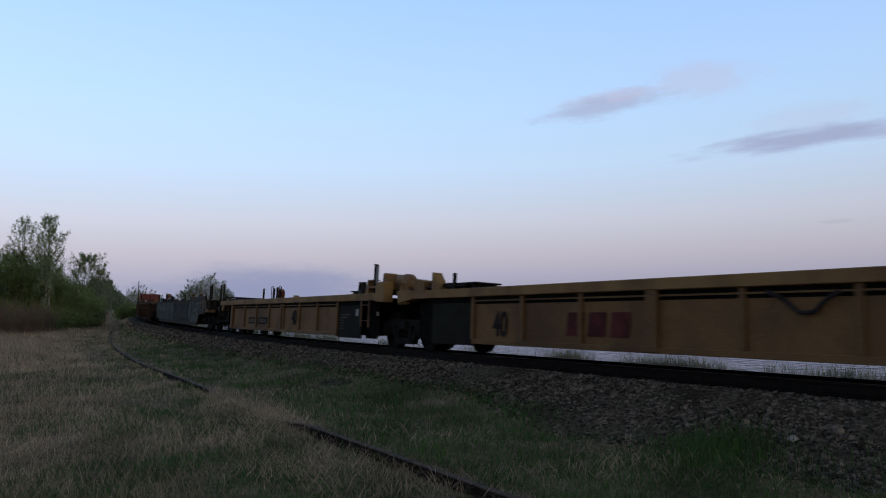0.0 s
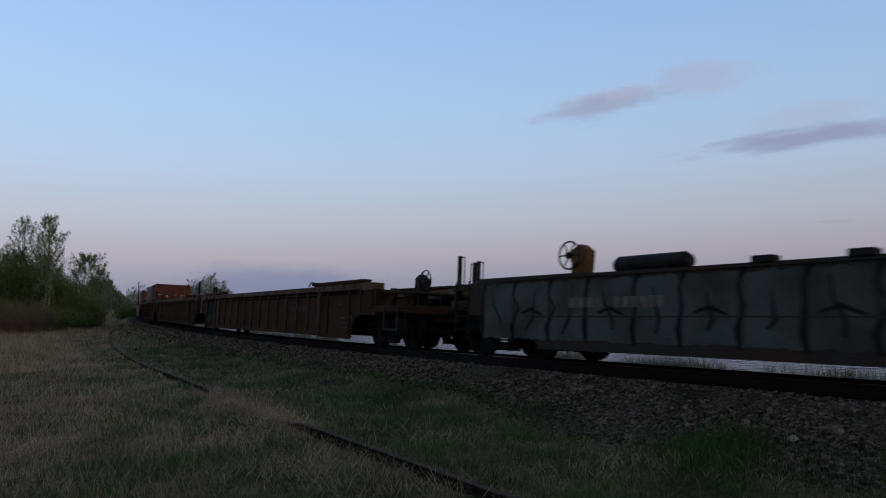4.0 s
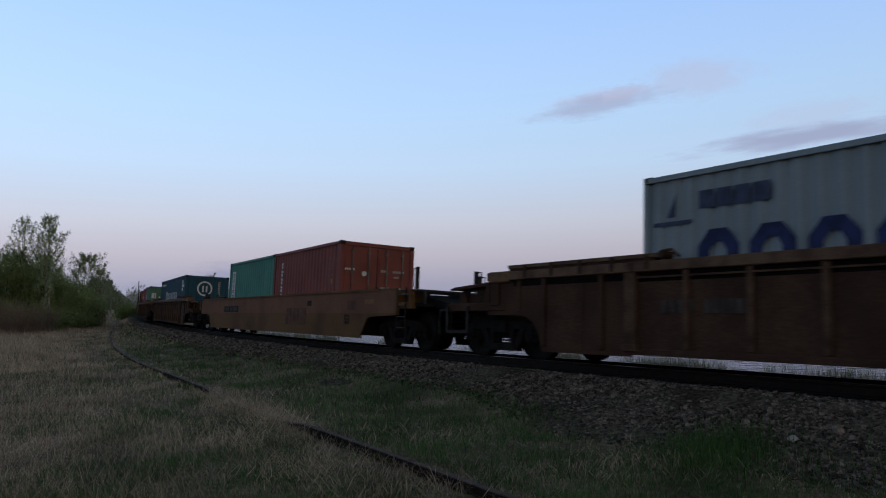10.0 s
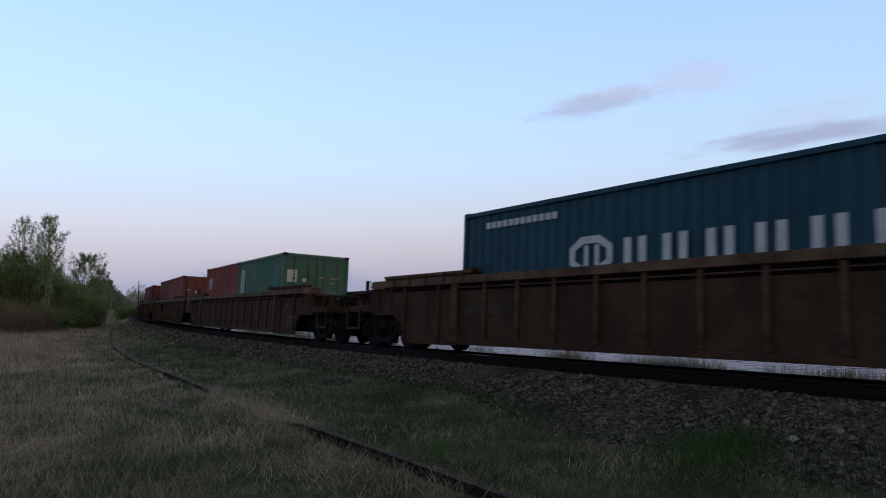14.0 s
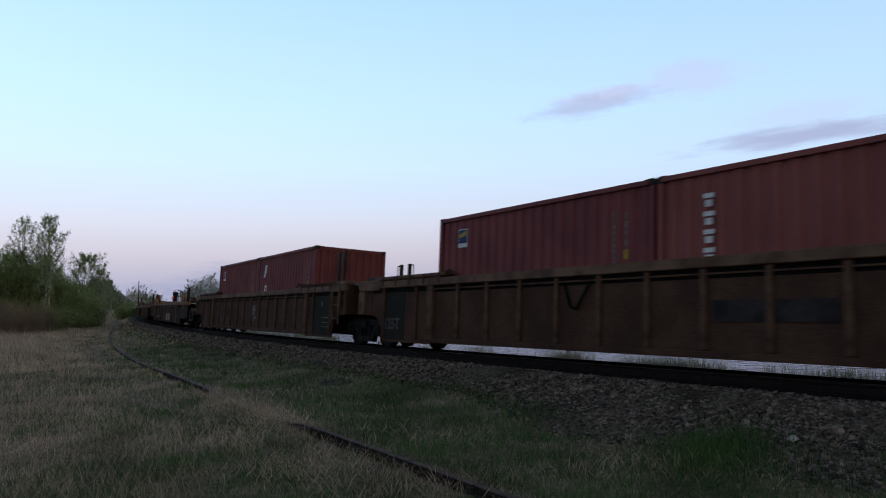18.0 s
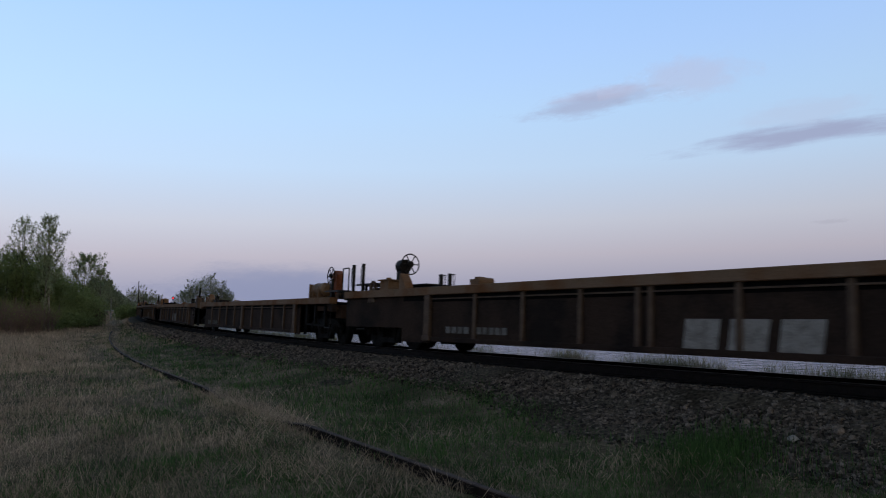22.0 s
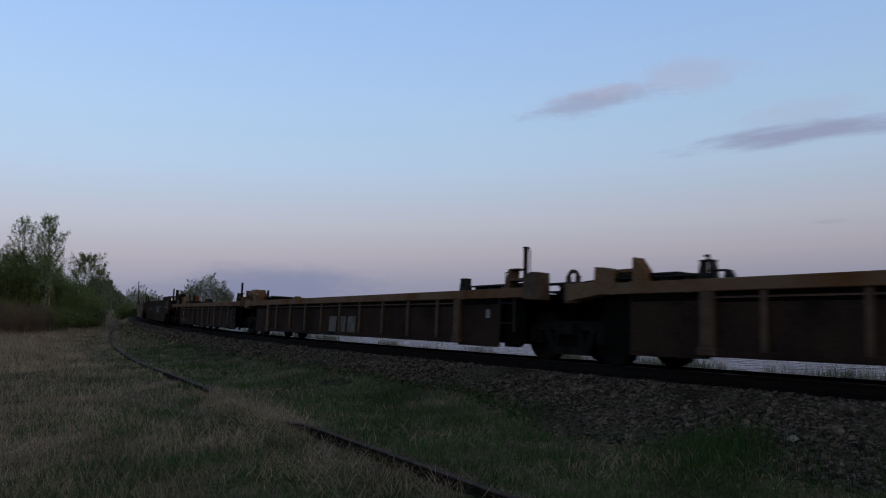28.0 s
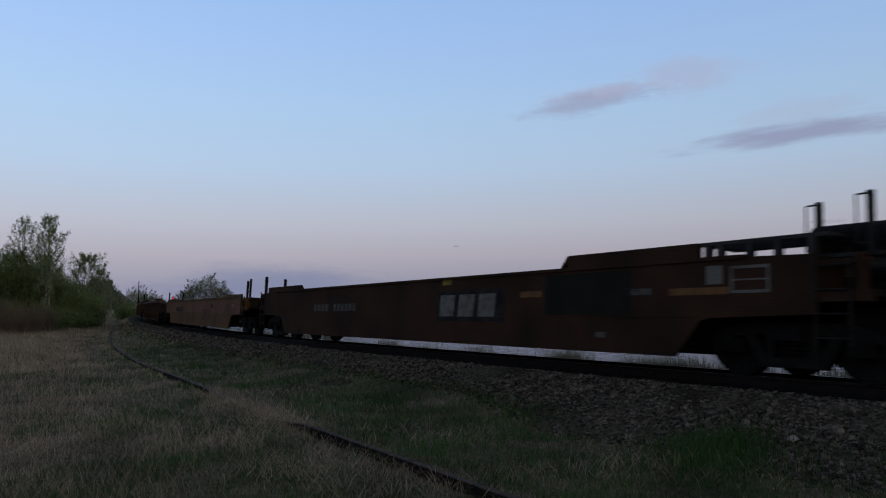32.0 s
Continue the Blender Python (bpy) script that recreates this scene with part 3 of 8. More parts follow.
def lettering(text, size, material, parent, x, y, z, name="lettering", label="", bold=0.0, squash=1.0):
    cu = bpy.data.curves.new(name, "FONT")
    cu.body, cu.size, cu.offset, cu.extrude = text, size, bold, 0.002
    tmp = bpy.data.objects.new(name, cu)
    scene.collection.objects.link(tmp)
    me = bpy.data.meshes.new_from_object(tmp.evaluated_get(bpy.context.evaluated_depsgraph_get()))
    bpy.data.objects.remove(tmp)
    bpy.data.curves.remove(cu)
    me.transform(Matrix.Diagonal((squash, 1, 1, 1)))
    me.materials.clear()
    return part(name, me, material, parent, label, at=pose(x, y, z, 90, 0, 0))


# the owner's mark: three plain leaning slabs
def owner_mark(bm, x, z, w, h, y):
    lw = w / 3
    for i in range(3):
        a = x + i * lw
        prism(bm, [(a, z), (a + lw * 0.78, z), (a + lw * 0.86, z + h), (a + lw * 0.08, z + h)], y - 0.004, y)


def frame_shape(bm, x, z, w, h, t, y):
    """An open rounded frame, as a plain stand-in for one big painted character."""
    def outline(i):
        c = 0.28
        return [(x + i + (w - 2 * i) * u, z + i + (h - 2 * i) * v) for u, v in ((c, 0), (1 - c, 0), (1, c), (1, 1 - c), (1 - c, 1), (c, 1), (0, 1 - c), (0, c))]
    o, n = outline(0), outline(t)
    ov, nv = [bm.verts.new((p, y - 0.004, q)) for p, q in o], [bm.verts.new((p, y - 0.004, q)) for p, q in n]
    for k in range(8):
        bm.faces.new((ov[k], ov[(k + 1) % 8], nv[(k + 1) % 8], nv[k]))


def paint(parent, name, build, material, label="", kind=""):
    bm = bmesh.new()
    build(bm)
    ob = part(name, bm, material, parent, label)
    if kind:
        ob["kind"] = kind
    return ob


def arc_strip(bm, pts, w, y):
    """A sprayed line of width w through the points (x, z)."""
    rows = []
    for i, (x, z) in enumerate(pts):
        a, b = pts[max(0, i - 1)], pts[min(len(pts) - 1, i + 1)]
        d = Vector((b[0] - a[0], b[1] - a[1])).normalized()
        k = w / 2 * (0.75 + 0.4 * math.sin(i * 1.7))
        rows.append((bm.verts.new((x - d.y * k, y, z + d.x * k)), bm.verts.new((x + d.y * k, y, z - d.x * k))))
    for a, b in zip(rows, rows[1:]):
        bm.faces.new((a[0], a[1], b[1], b[0]))


def blob(bm, x, z, w, h, y, rng, n=14, square=0.5):
    pts = []
    for k in range(n):
        t = 2 * math.pi * k / n
        c, s_ = math.cos(t), math.sin(t)
        m = (abs(c) ** 4 + abs(s_) ** 4) ** -0.25
        r = (1 - square + square * m) * rng.uniform(0.86, 1.06)
        pts.append((x + w / 2 * c * r, z + h / 2 * s_ * r))
    vs = [bm.verts.new((p, y, q)) for p, q in pts]
    bm.faces.new(vs)


# ================= ribbed well cars =================
def ribbed_body(car, L, F, R, wells, top, chord, rib_step, side_mat, chord_mat, post_mat, mid_posts=(), big=(True, True), low=0.235, centred=False, doubled=()):
    """Side walls, chords, ribs and floor of a well between the x of wells."""
    a, b = wells
    zc = top - chord
    for s in (-1, 1):
        y = s * 1.385
        bm = bmesh.new()
        box(bm, a, b, min(y, y - s * 0.03), max(y, y - s * 0.03), low + 0.03, zc)
        part("side_wall", bm, side_mat, car)
        bm = bmesh.new()
        box(bm, a - 0.02, b + 0.02, s * 1.25 if s > 0 else -1.475, 1.475 if s > 0 else -1.25, zc, top)
        part("top_chord", bm, chord_mat, car, bevel=0.012)
        bm = bmesh.new()
        box(bm, a, b, s * 1.28 if s > 0 else -1.44, 1.44 if s > 0 else -1.28, low, low + 0.1)
        part("bottom_sill", bm, side_mat, car, bevel=0.01)
        # black strip on the wall: painted shade of the opening below the chord
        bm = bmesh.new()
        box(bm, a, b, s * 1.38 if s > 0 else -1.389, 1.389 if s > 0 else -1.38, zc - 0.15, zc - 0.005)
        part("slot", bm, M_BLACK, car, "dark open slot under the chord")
        bm = bmesh.new()
        box(bm, a, b, s * 1.391 if s > 0 else -1.43, 1.43 if s > 0 else -1.391, zc - 0.095, zc - 0.07)
        part("stiffener", bm, post_mat, car)
    rib = shared("rib_%.2f" % zc + post_mat.name, lambda bm: prism(bm, [(-0.05, 0.32), (0.05, 0.32), (0.045, zc), (-0.045, zc)], -0.055, 0.0), post_mat, 0.008)
    wide = shared("big_rib_%.2f" % zc + post_mat.name, lambda bm: (box(bm, -0.11, 0.11, -0.085, 0.0, 0.25, zc), box(bm, -0.15, 0.15, -0.095, 0, 0.25, 0.36)), post_mat, 0.01)
    n = max(1, round((b - a) / rib_step))
    spots = [a + (b - a) * i / n for i in range(n + 1)]
    if centred:
        # ribs counted from the middle of the car, with posts at both ends of the well
        spots = [a] + [k * rib_step for k in range(-8, 9) if a + 0.45 < k * rib_step < b - 0.45] + [b]
    for x in spots + list(doubled):
        end = x in (a, b)
        for s in (-1, 1):
            at = pose(x, s * 1.385, 0, 0, 0, 0 if s < 0 else 180)
            if end and big[0 if x == a else 1]:
                part("end_post", wide, post_mat, car, at=at)
            elif any(abs(x - m) < rib_step * 0.45 for m in mid_posts):
                part("end_post", wide, post_mat, car, at=at)
            else:
                part("side_post", rib, post_mat, car, at=at)
    bm = bmesh.new()
    box(bm, a, b, -1.3, 1.3, 0.27, 0.32)
    for i in range(7):
        x = a + (b - a) * (i + 0.5) / 7
        box(bm, x - 0.15, x + 0.15, -1.3, 1.3, 0.32, 0.40)
    part("well_floor", bm, M_BLACK, car)


def arch_plate(bm, E, reach, end, roof, y0, y1):
    """Side plate from the well's last post to e = end, cut out in an arch over the wheels."""
    pts = [(reach, 0.168), (1.62, 0.168), (1.54, 0.19)]
    pts += [(1.50 - 0.60 * (1 - math.cos(k / 7 * math.pi / 2)), 0.24 + 0.58 * math.sin(k / 7 * math.pi / 2)) for k in range(8)]
    pts += [(end, 0.82)] + roof + [(reach, roof[-1][1])]
    prism(bm, [(E(e), z) for e, z in pts], y0, y1)


def high_end(car, d, post, pivot, top, kind, side_mat, chord_mat, panel_mat, lead=True):
    """End of a tall brown car; e runs inward from the pivot: dark panel, arched skirt over the wheels, deck and raised corner."""
    zc = top - 0.16
    reach = abs(pivot - post)
    E = lambda e: pivot - d * e
    joint = kind == "joint"
    end = (0.50 if lead else 0.30) if joint else 0.02

    def bar(name, e0, e1, y0, y1, z0, z1, m, label="", bevel=0.0):
        bm = bmesh.new()
        box(bm, min(E(e0), E(e1)), max(E(e0), E(e1)), min(y0, y1), max(y0, y1), z0, z1)
        return part(name, bm, m, car, label, bevel=bevel)

    for s in (-1, 1):
        bm = bmesh.new()
        roof = [(end, zc)] if joint else [(-0.02, 1.06), (0.02, zc)]
        arch_plate(bm, E, reach, end, roof, *sorted((s * 1.36, s * 1.40)))
        part("end_skirt", bm, side_mat, car)
        p0, p1 = (reach - 0.75, 1.72) if d > 0 else (2.55, 1.68)
        bar("stencil_panel", p0, p1, s * 1.401, s * 1.412, 0.23, zc - 0.13, panel_mat if joint else side_mat, "dark panel with faded stencils")
        # no real opening: its shade is a black strip over the skirt
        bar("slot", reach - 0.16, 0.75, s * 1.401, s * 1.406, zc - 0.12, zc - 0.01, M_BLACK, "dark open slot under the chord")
        for e in (reach - 0.62, 1.60):
            bar("side_post", e - 0.05, e + 0.05, s * 1.40, s * 1.45, 0.26, zc, side_mat, bevel=0.008)
        bar("side_post", 0.86, 0.96, s * 1.40, s * 1.425, 0.88, zc, side_mat, bevel=0.006)
        bar("top_chord", reach + 0.1, end, s * 1.25, s * 1.475, zc, top, chord_mat, bevel=0.012)
        # container guide on the chord: an open rail on stubs, with a rolled lug at its inner end
        g0, g1 = reach + 0.55, (1.15 if joint else 0.65)
        guide = bar("guide_rail", g0, g1, s * 1.22, s * 1.47, top + 0.055, top + 0.115, side_mat if lead else chord_mat, "raised container guide along the top chord")
        bm = bmesh.new()
        n = 5
        for i in range(n):
            e = g0 + (g1 - g0) * (i + 0.3) / n
            box(bm, E(e) - 0.045, E(e) + 0.045, *sorted((s * 1.46, s * 1.482)), top - 0.13, top + 0.10)
        box(bm, min(E(g0 - 0.1), E(g1)), max(E(g0 - 0.1), E(g1)), *sorted((s * 1.27, s * 1.44)), top, top + 0.055)
        tube(bm, (E(g0 + 0.04), s * 1.22, top + 0.09), (E(g0 + 0.04), s * 1.46, top + 0.09), 0.06, n=10)
        path_tube(bm, [(E(g0 + 0.05), s * 1.44, top + 0.14), (E(g0 + 0.22), s * 1.44, top + 0.15), (E(g0 + 0.36), s * 1.44, top + 0.04)], 0.022)
        part("guide_stub", bm, side_mat, guide)
        if joint and not lead:
            bar("corner_block", 0.34, 1.42, s * 1.10, s * 1.482, zc - 0.06, top + 0.05, chord_mat, bevel=0.02)
            bm = bmesh.new()
            prism(bm, [(E(0.58), top + 0.05), (E(0.64), top + 0.14), (E(1.22), top + 0.15), (E(1.42), top + 0.08), (E(1.42), top + 0.05)], *sorted((s * 1.12, s * 1.40)))
            part("lock_cover", bm, M_STEEL, car, "low dark hump over the container lock", bevel=0.01)
            bar("corner_post", 0.30, 0.58, s * 1.28, s * 1.455, 0.83, zc - 0.05, chord_mat, bevel=0.012)
            bar("reflector", 0.38, 0.48, s * 1.456, s * 1.462, 0.98, 1.16, M_DKRED, "small red reflector")
        elif joint:
            bar("corner_block", 0.50, 1.45, s * 1.12, s * 1.46, top, top + 0.12, chord_mat, bevel=0.02)
            bar("corner_post", 0.46, 0.62, s * 1.30, s * 1.44, 0.83, zc, side_mat, bevel=0.012)
            bar("tie_plate", 0.66, 0.72, s * 1.44, s * 1.452, 1.0, 1.3, M_BLACK)
        else:
            bar("corner_block", 0.08, 0.70, s * 1.12, s * 1.482, zc - 0.04, top + 0.012, mat("dull_ochre_block", (0.16, 0.088, 0.04), 0.7, second=(0.10, 0.058, 0.032)), bevel=0.02)
            bar("corner_post", 0.10, 0.36, s * 1.34, s * 1.45, 1.0, zc - 0.04, side_mat, bevel=0.012)
        bar("end_plate", end - 0.02, end + 0.03, s * 0.8, s * 1.36, 0.84, top if joint else 1.42, side_mat)
    bar("end_deck", reach, end, -1.24, 1.24, 1.12, 1.2, M_BROWN)
    bar("bulkhead", reach - 0.04, reach + 0.04, -1.3, 1.3, 0.3, 1.45, M_BROWN)
    bm = bmesh.new()
    if joint:
        tube(bm, (E(0.5), 0, 0.85), (pivot, 0, 0.85), 0.30, n=14)
        box(bm, min(E(1.1), E(end)), max(E(1.1), E(end)), -0.55, 0.55, 0.70, 1.12)
        part("articulation_arm", bm, M_TRUCK, car)
        for s in (-1, 1):
            bm = bmesh.new()
            tube(bm, (E(end - 0.08), s * 0.72, 0.84), (E(end - 0.08), s * 0.72, 1.42), 0.36 if lead else 0.26, n=22)
            part("end_bulge", bm, side_mat, car, "rounded end casting beside the joint")
        if lead:
            bm = bmesh.new()
            prism(bm, [(E(1.24), top + 0.105), (E(-0.30), top - 0.06), (E(-0.30), top - 0.09), (E(1.24), top + 0.075)], -1.22, 1.22)
            for s in (-1, 1):
                box(bm, E(-0.22) - 0.03, E(-0.22) + 0.03, s * 1.0 - 0.05, s * 1.0 + 0.05, 1.2, top - 0.07)
                box(bm, E(0.16) - 0.03, E(0.16) + 0.03, s * 1.0 - 0.05, s * 1.0 + 0.05, 1.2, top - 0.03)
            part("joint_cover", bm, M_STEEL, car, "sloping steel plate bridging the joint")
        return
    # stub sill, brake rigging and platform over the coupler
    bar("end_sill", 0.9, -1.25, -0.35, 0.35, 0.70, 1.10, M_BROWN)
    for s in (-1, 1):
        bar("side_sill", 0.5, -1.35, s * 1.30, s * 1.42, 0.90, 1.06, side_mat, bevel=0.012)
        bar("side_post", 0.06, -0.06, s * 1.33, s * 1.43, 1.06, 1.44, side_mat)
        bar("end_apron", -0.10, -1.34, s * 1.04, s * 1.10, 1.06, 1.25, side_mat)
        bm = bmesh.new()
        prism(bm, [(E(0.0), 1.40), (E(0.0), 1.48), (E(-1.25), 1.40), (E(-1.25), 1.34)], *sorted((s * 1.1, s * 1.36)))
        part("sloping_rail", bm, side_mat, car, "sloping top rail of the open end", bevel=0.008)
        bm = bmesh.new()
        prism(bm, [(E(-0.10), 1.06), (E(-0.42), 1.06), (E(-0.72), 1.36), (E(-0.48), 1.38)], *sorted((s * 1.14, s * 1.20)))
        prism(bm, [(E(-0.95), 1.06), (E(-1.25), 1.06), (E(-1.22), 1.30), (E(-1.08), 1.34)], *sorted((s * 1.12, s * 1.18)))
        part("brace", bm, side_mat, car)
        bm = bmesh.new()
        loop(bm, E(-1.22), s * 1.40, 0.42, 0.92, 0.42 * d, "x", 0.022)
        path_tube(bm, [(E(-1.22), s * 1.40, 0.46), (E(-0.80), s * 1.40, 0.46)], 0.022)
        part("step", bm, M_STEEL, car)
    bar("end_beam", -1.22, -1.36, -1.35, 1.35, 0.88, 1.08, side_mat, bevel=0.01)
    bm = bmesh.new()
    coupler(bm, d, E(-2.05))
    part("coupler", bm, M_TRUCK, car)
    bm = bmesh.new()
    walkway(bm, min(E(-0.55), E(-1.55)), max(E(-0.55), E(-1.55)), -1.2, 1.2, 1.40)
    for s in (-1, 1):
        box(bm, E(-1.3) - 0.03, E(-1.3) + 0.03, s * 0.9 - 0.03, s * 0.9 + 0.03, 1.08, 1.36)
    part("crossover_platform", bm, M_GRATE, car, "open steel grating over the coupler")
    bm = bmesh.new()
    reservoir(bm, E(-0.35), 0.3, 1.32, 0.9, 0.13)
    tube(bm, (E(-0.75), -0.9, 1.20), (E(-0.75), -0.4, 1.20), 0.11, n=10)
    box(bm, E(-0.6) - 0.14, E(-0.6) + 0.14, -0.75, -0.4, 1.10, 1.34)
    path_tube(bm, [(E(0.0), -1.05, 1.14), (E(-0.5), -1.05, 1.18), (E(-0.9), -1.0, 1.12), (E(-1.3), -0.7, 1.12)], 0.03)
    part("brake_gear", bm, M_STEEL, car, "brake cylinder, valve and pipes on the open end")
    bm = bmesh.new()
    path_tube(bm, [(E(-1.0), -0.5, 0.9), (E(-1.35), -0.45, 0.62), (E(-1.75), -0.4, 0.30), (E(-2.05), -0.35, 0.50)], 0.03)
    path_tube(bm, [(E(-1.38), -1.1, 0.84), (E(-1.6), -0.8, 0.80), (E(-1.75), -0.2, 0.84), (E(-1.9), 0.0, 0.9)], 0.018)
    part("air_hose", bm, M_BLACK, car)
    bm = bmesh.new()
    xa, xb = sorted((E(-0.61), E(-1.31)))
    for k in (xa, xb):
        box(bm, k - 0.035, k + 0.035, -1.455, -1.42, 0.47, 1.0)
    box(bm, xa, xb, -1.455, -1.42, 0.45, 0.51)
    part("step_frame", bm, M_STEEL, car)


def grips(car, spots, z0, mat_):
    for x, y, h, side in spots:
        bm = bmesh.new()
        hand_pole(bm, x, y, z0, z0 + h, side)
        part("hand_pole", bm, mat_, car, "upright guard post with bent-rod grip")


def high_car(name, u0, u1, kinds, label, brake=False, stencil=True, number=None, mark=None, pole=0.83, extra=None, rear=True):
    """Brown ribbed well unit between pivots at u0 (front) and u1."""
    car = new(name)
    half = (u1 - u0) / 2
    top = 1.64
    wells = (-6.05, 6.05)
    ribbed_body(car, 2 * half, half, -half, wells, top, 0.16, 1.03, M_BROWN, M_BROWN_TOP, M_BROWN_RIB, low=0.20)
    for d, kind in ((1, kinds[0]), (-1, kinds[1])):
        high_end(car, d, d * 6.05, d * half, top, kind, M_BROWN, M_BROWN_TOP, M_GREEN_PANEL, lead=d > 0)
        if kind != "joint":
            build_truck(car, d * half)
    if kinds[0] == "joint":
        build_truck(car, half)
        # ladder and guard posts on the leading end beside the joint
        bm = bmesh.new()
        ladder(bm, half - 1.42, half - 0.90, -1.47, 0.60, 1.74, 3)
        for x_ in (half - 1.42, half - 0.90):
            box(bm, x_ - 0.03, x_ + 0.03, -1.48, -1.44, 0.56, 1.76)
        part("ladder", bm, M_BROWN_TOP, car)
        grips(car, [(half - 1.40, -1.3, pole * 0.97, -1), (half - 0.88, -1.36, pole, 1)], top - 0.1, M_STEEL)
    else:
        grips(car, [(half + 1.15, 0.8, 0.86 if brake else 0.3, -1)], 1.40, M_STEEL)
    if kinds[1] == "joint":
        if rear:
            grips(car, [(-half + 2.54, -1.3, 0.30, 1), (-half + 2.16, -1.3, 0.30, -1)], top + 0.1, M_STEEL)
        if stencil:
            lettering("125T", 0.36, mat("dim_capacity_paint", (0.082, 0.074, 0.064), 0.8, vary=0.35, scale=9), car, -half + 1.62, -1.425, 0.49, "capacity_stencil", "white capacity stencil", 0.012)
    else:
        grips(car, [(-half - 0.6, -1.25, 0.26, 1), (-half - 1.3, -0.6, 0.24, 1)], 1.46, M_STEEL)
    if extra:
        extra(car, half)
    bm = bmesh.new()
    bars(bm, half - 2.22, 0.72, 0.58, 0.035, 1, -1.414)
    bars(bm, half - 2.24, 0.58, 0.62, 0.03, 1, -1.414)
    bars(bm, half - 2.22, 0.46, 0.60, 0.03, 2, -1.414)
    bars(bm, half - 2.34, 1.08, 0.15, 0.12, 1, -1.414)
    bars(bm, half - 1.72, 1.08, 0.13, 0.12, 1, -1.414)
    bars(bm, half - 1.40, 0.68, 0.14, 0.13, 1, -1.455)
    part("maintenance_stencil", bm, M_STENCIL, car, "faded white maintenance stencils")["kind"] = "stuff"
    if number:
        for x, w, h_, z in number:
            bm = bmesh.new()
            bars(bm, x, z, w * 0.4, h_, 4, -1.40)
            bars(bm, x + w * 0.5, z, w * 0.5, h_, 6, -1.40)
            part("car_number", bm, mat("faint_number_paint", (0.07, 0.055, 0.047), 0.8), car, "faded car number")["kind"] = "stuff"
    if brake:
        for d in brake:
            bm = bmesh.new()
            brake_gear(bm, d * (half + 1.05), -0.75, 1.60, d)
            part("brake_housing", bm, M_STEEL, car)
            bm = bmesh.new()
            brake_wheel(bm, d * (half + 1.36), -0.75, 1.66)
            part("brake_wheel", bm, M_STEEL, car, "spoked hand brake wheel")
    if mark:
        bm = bmesh.new()
        owner_mark(bm, mark[0], mark[1], mark[2], mark[3], -1.402)
        part("owner_mark", bm, mark[4], car, "faded owner's mark in slab shapes")["kind"] = "stuff"
    tagged(car, label, "well car", "well cars of the freight train")
    MOVERS.append((car, u0, u1, None))
    return car


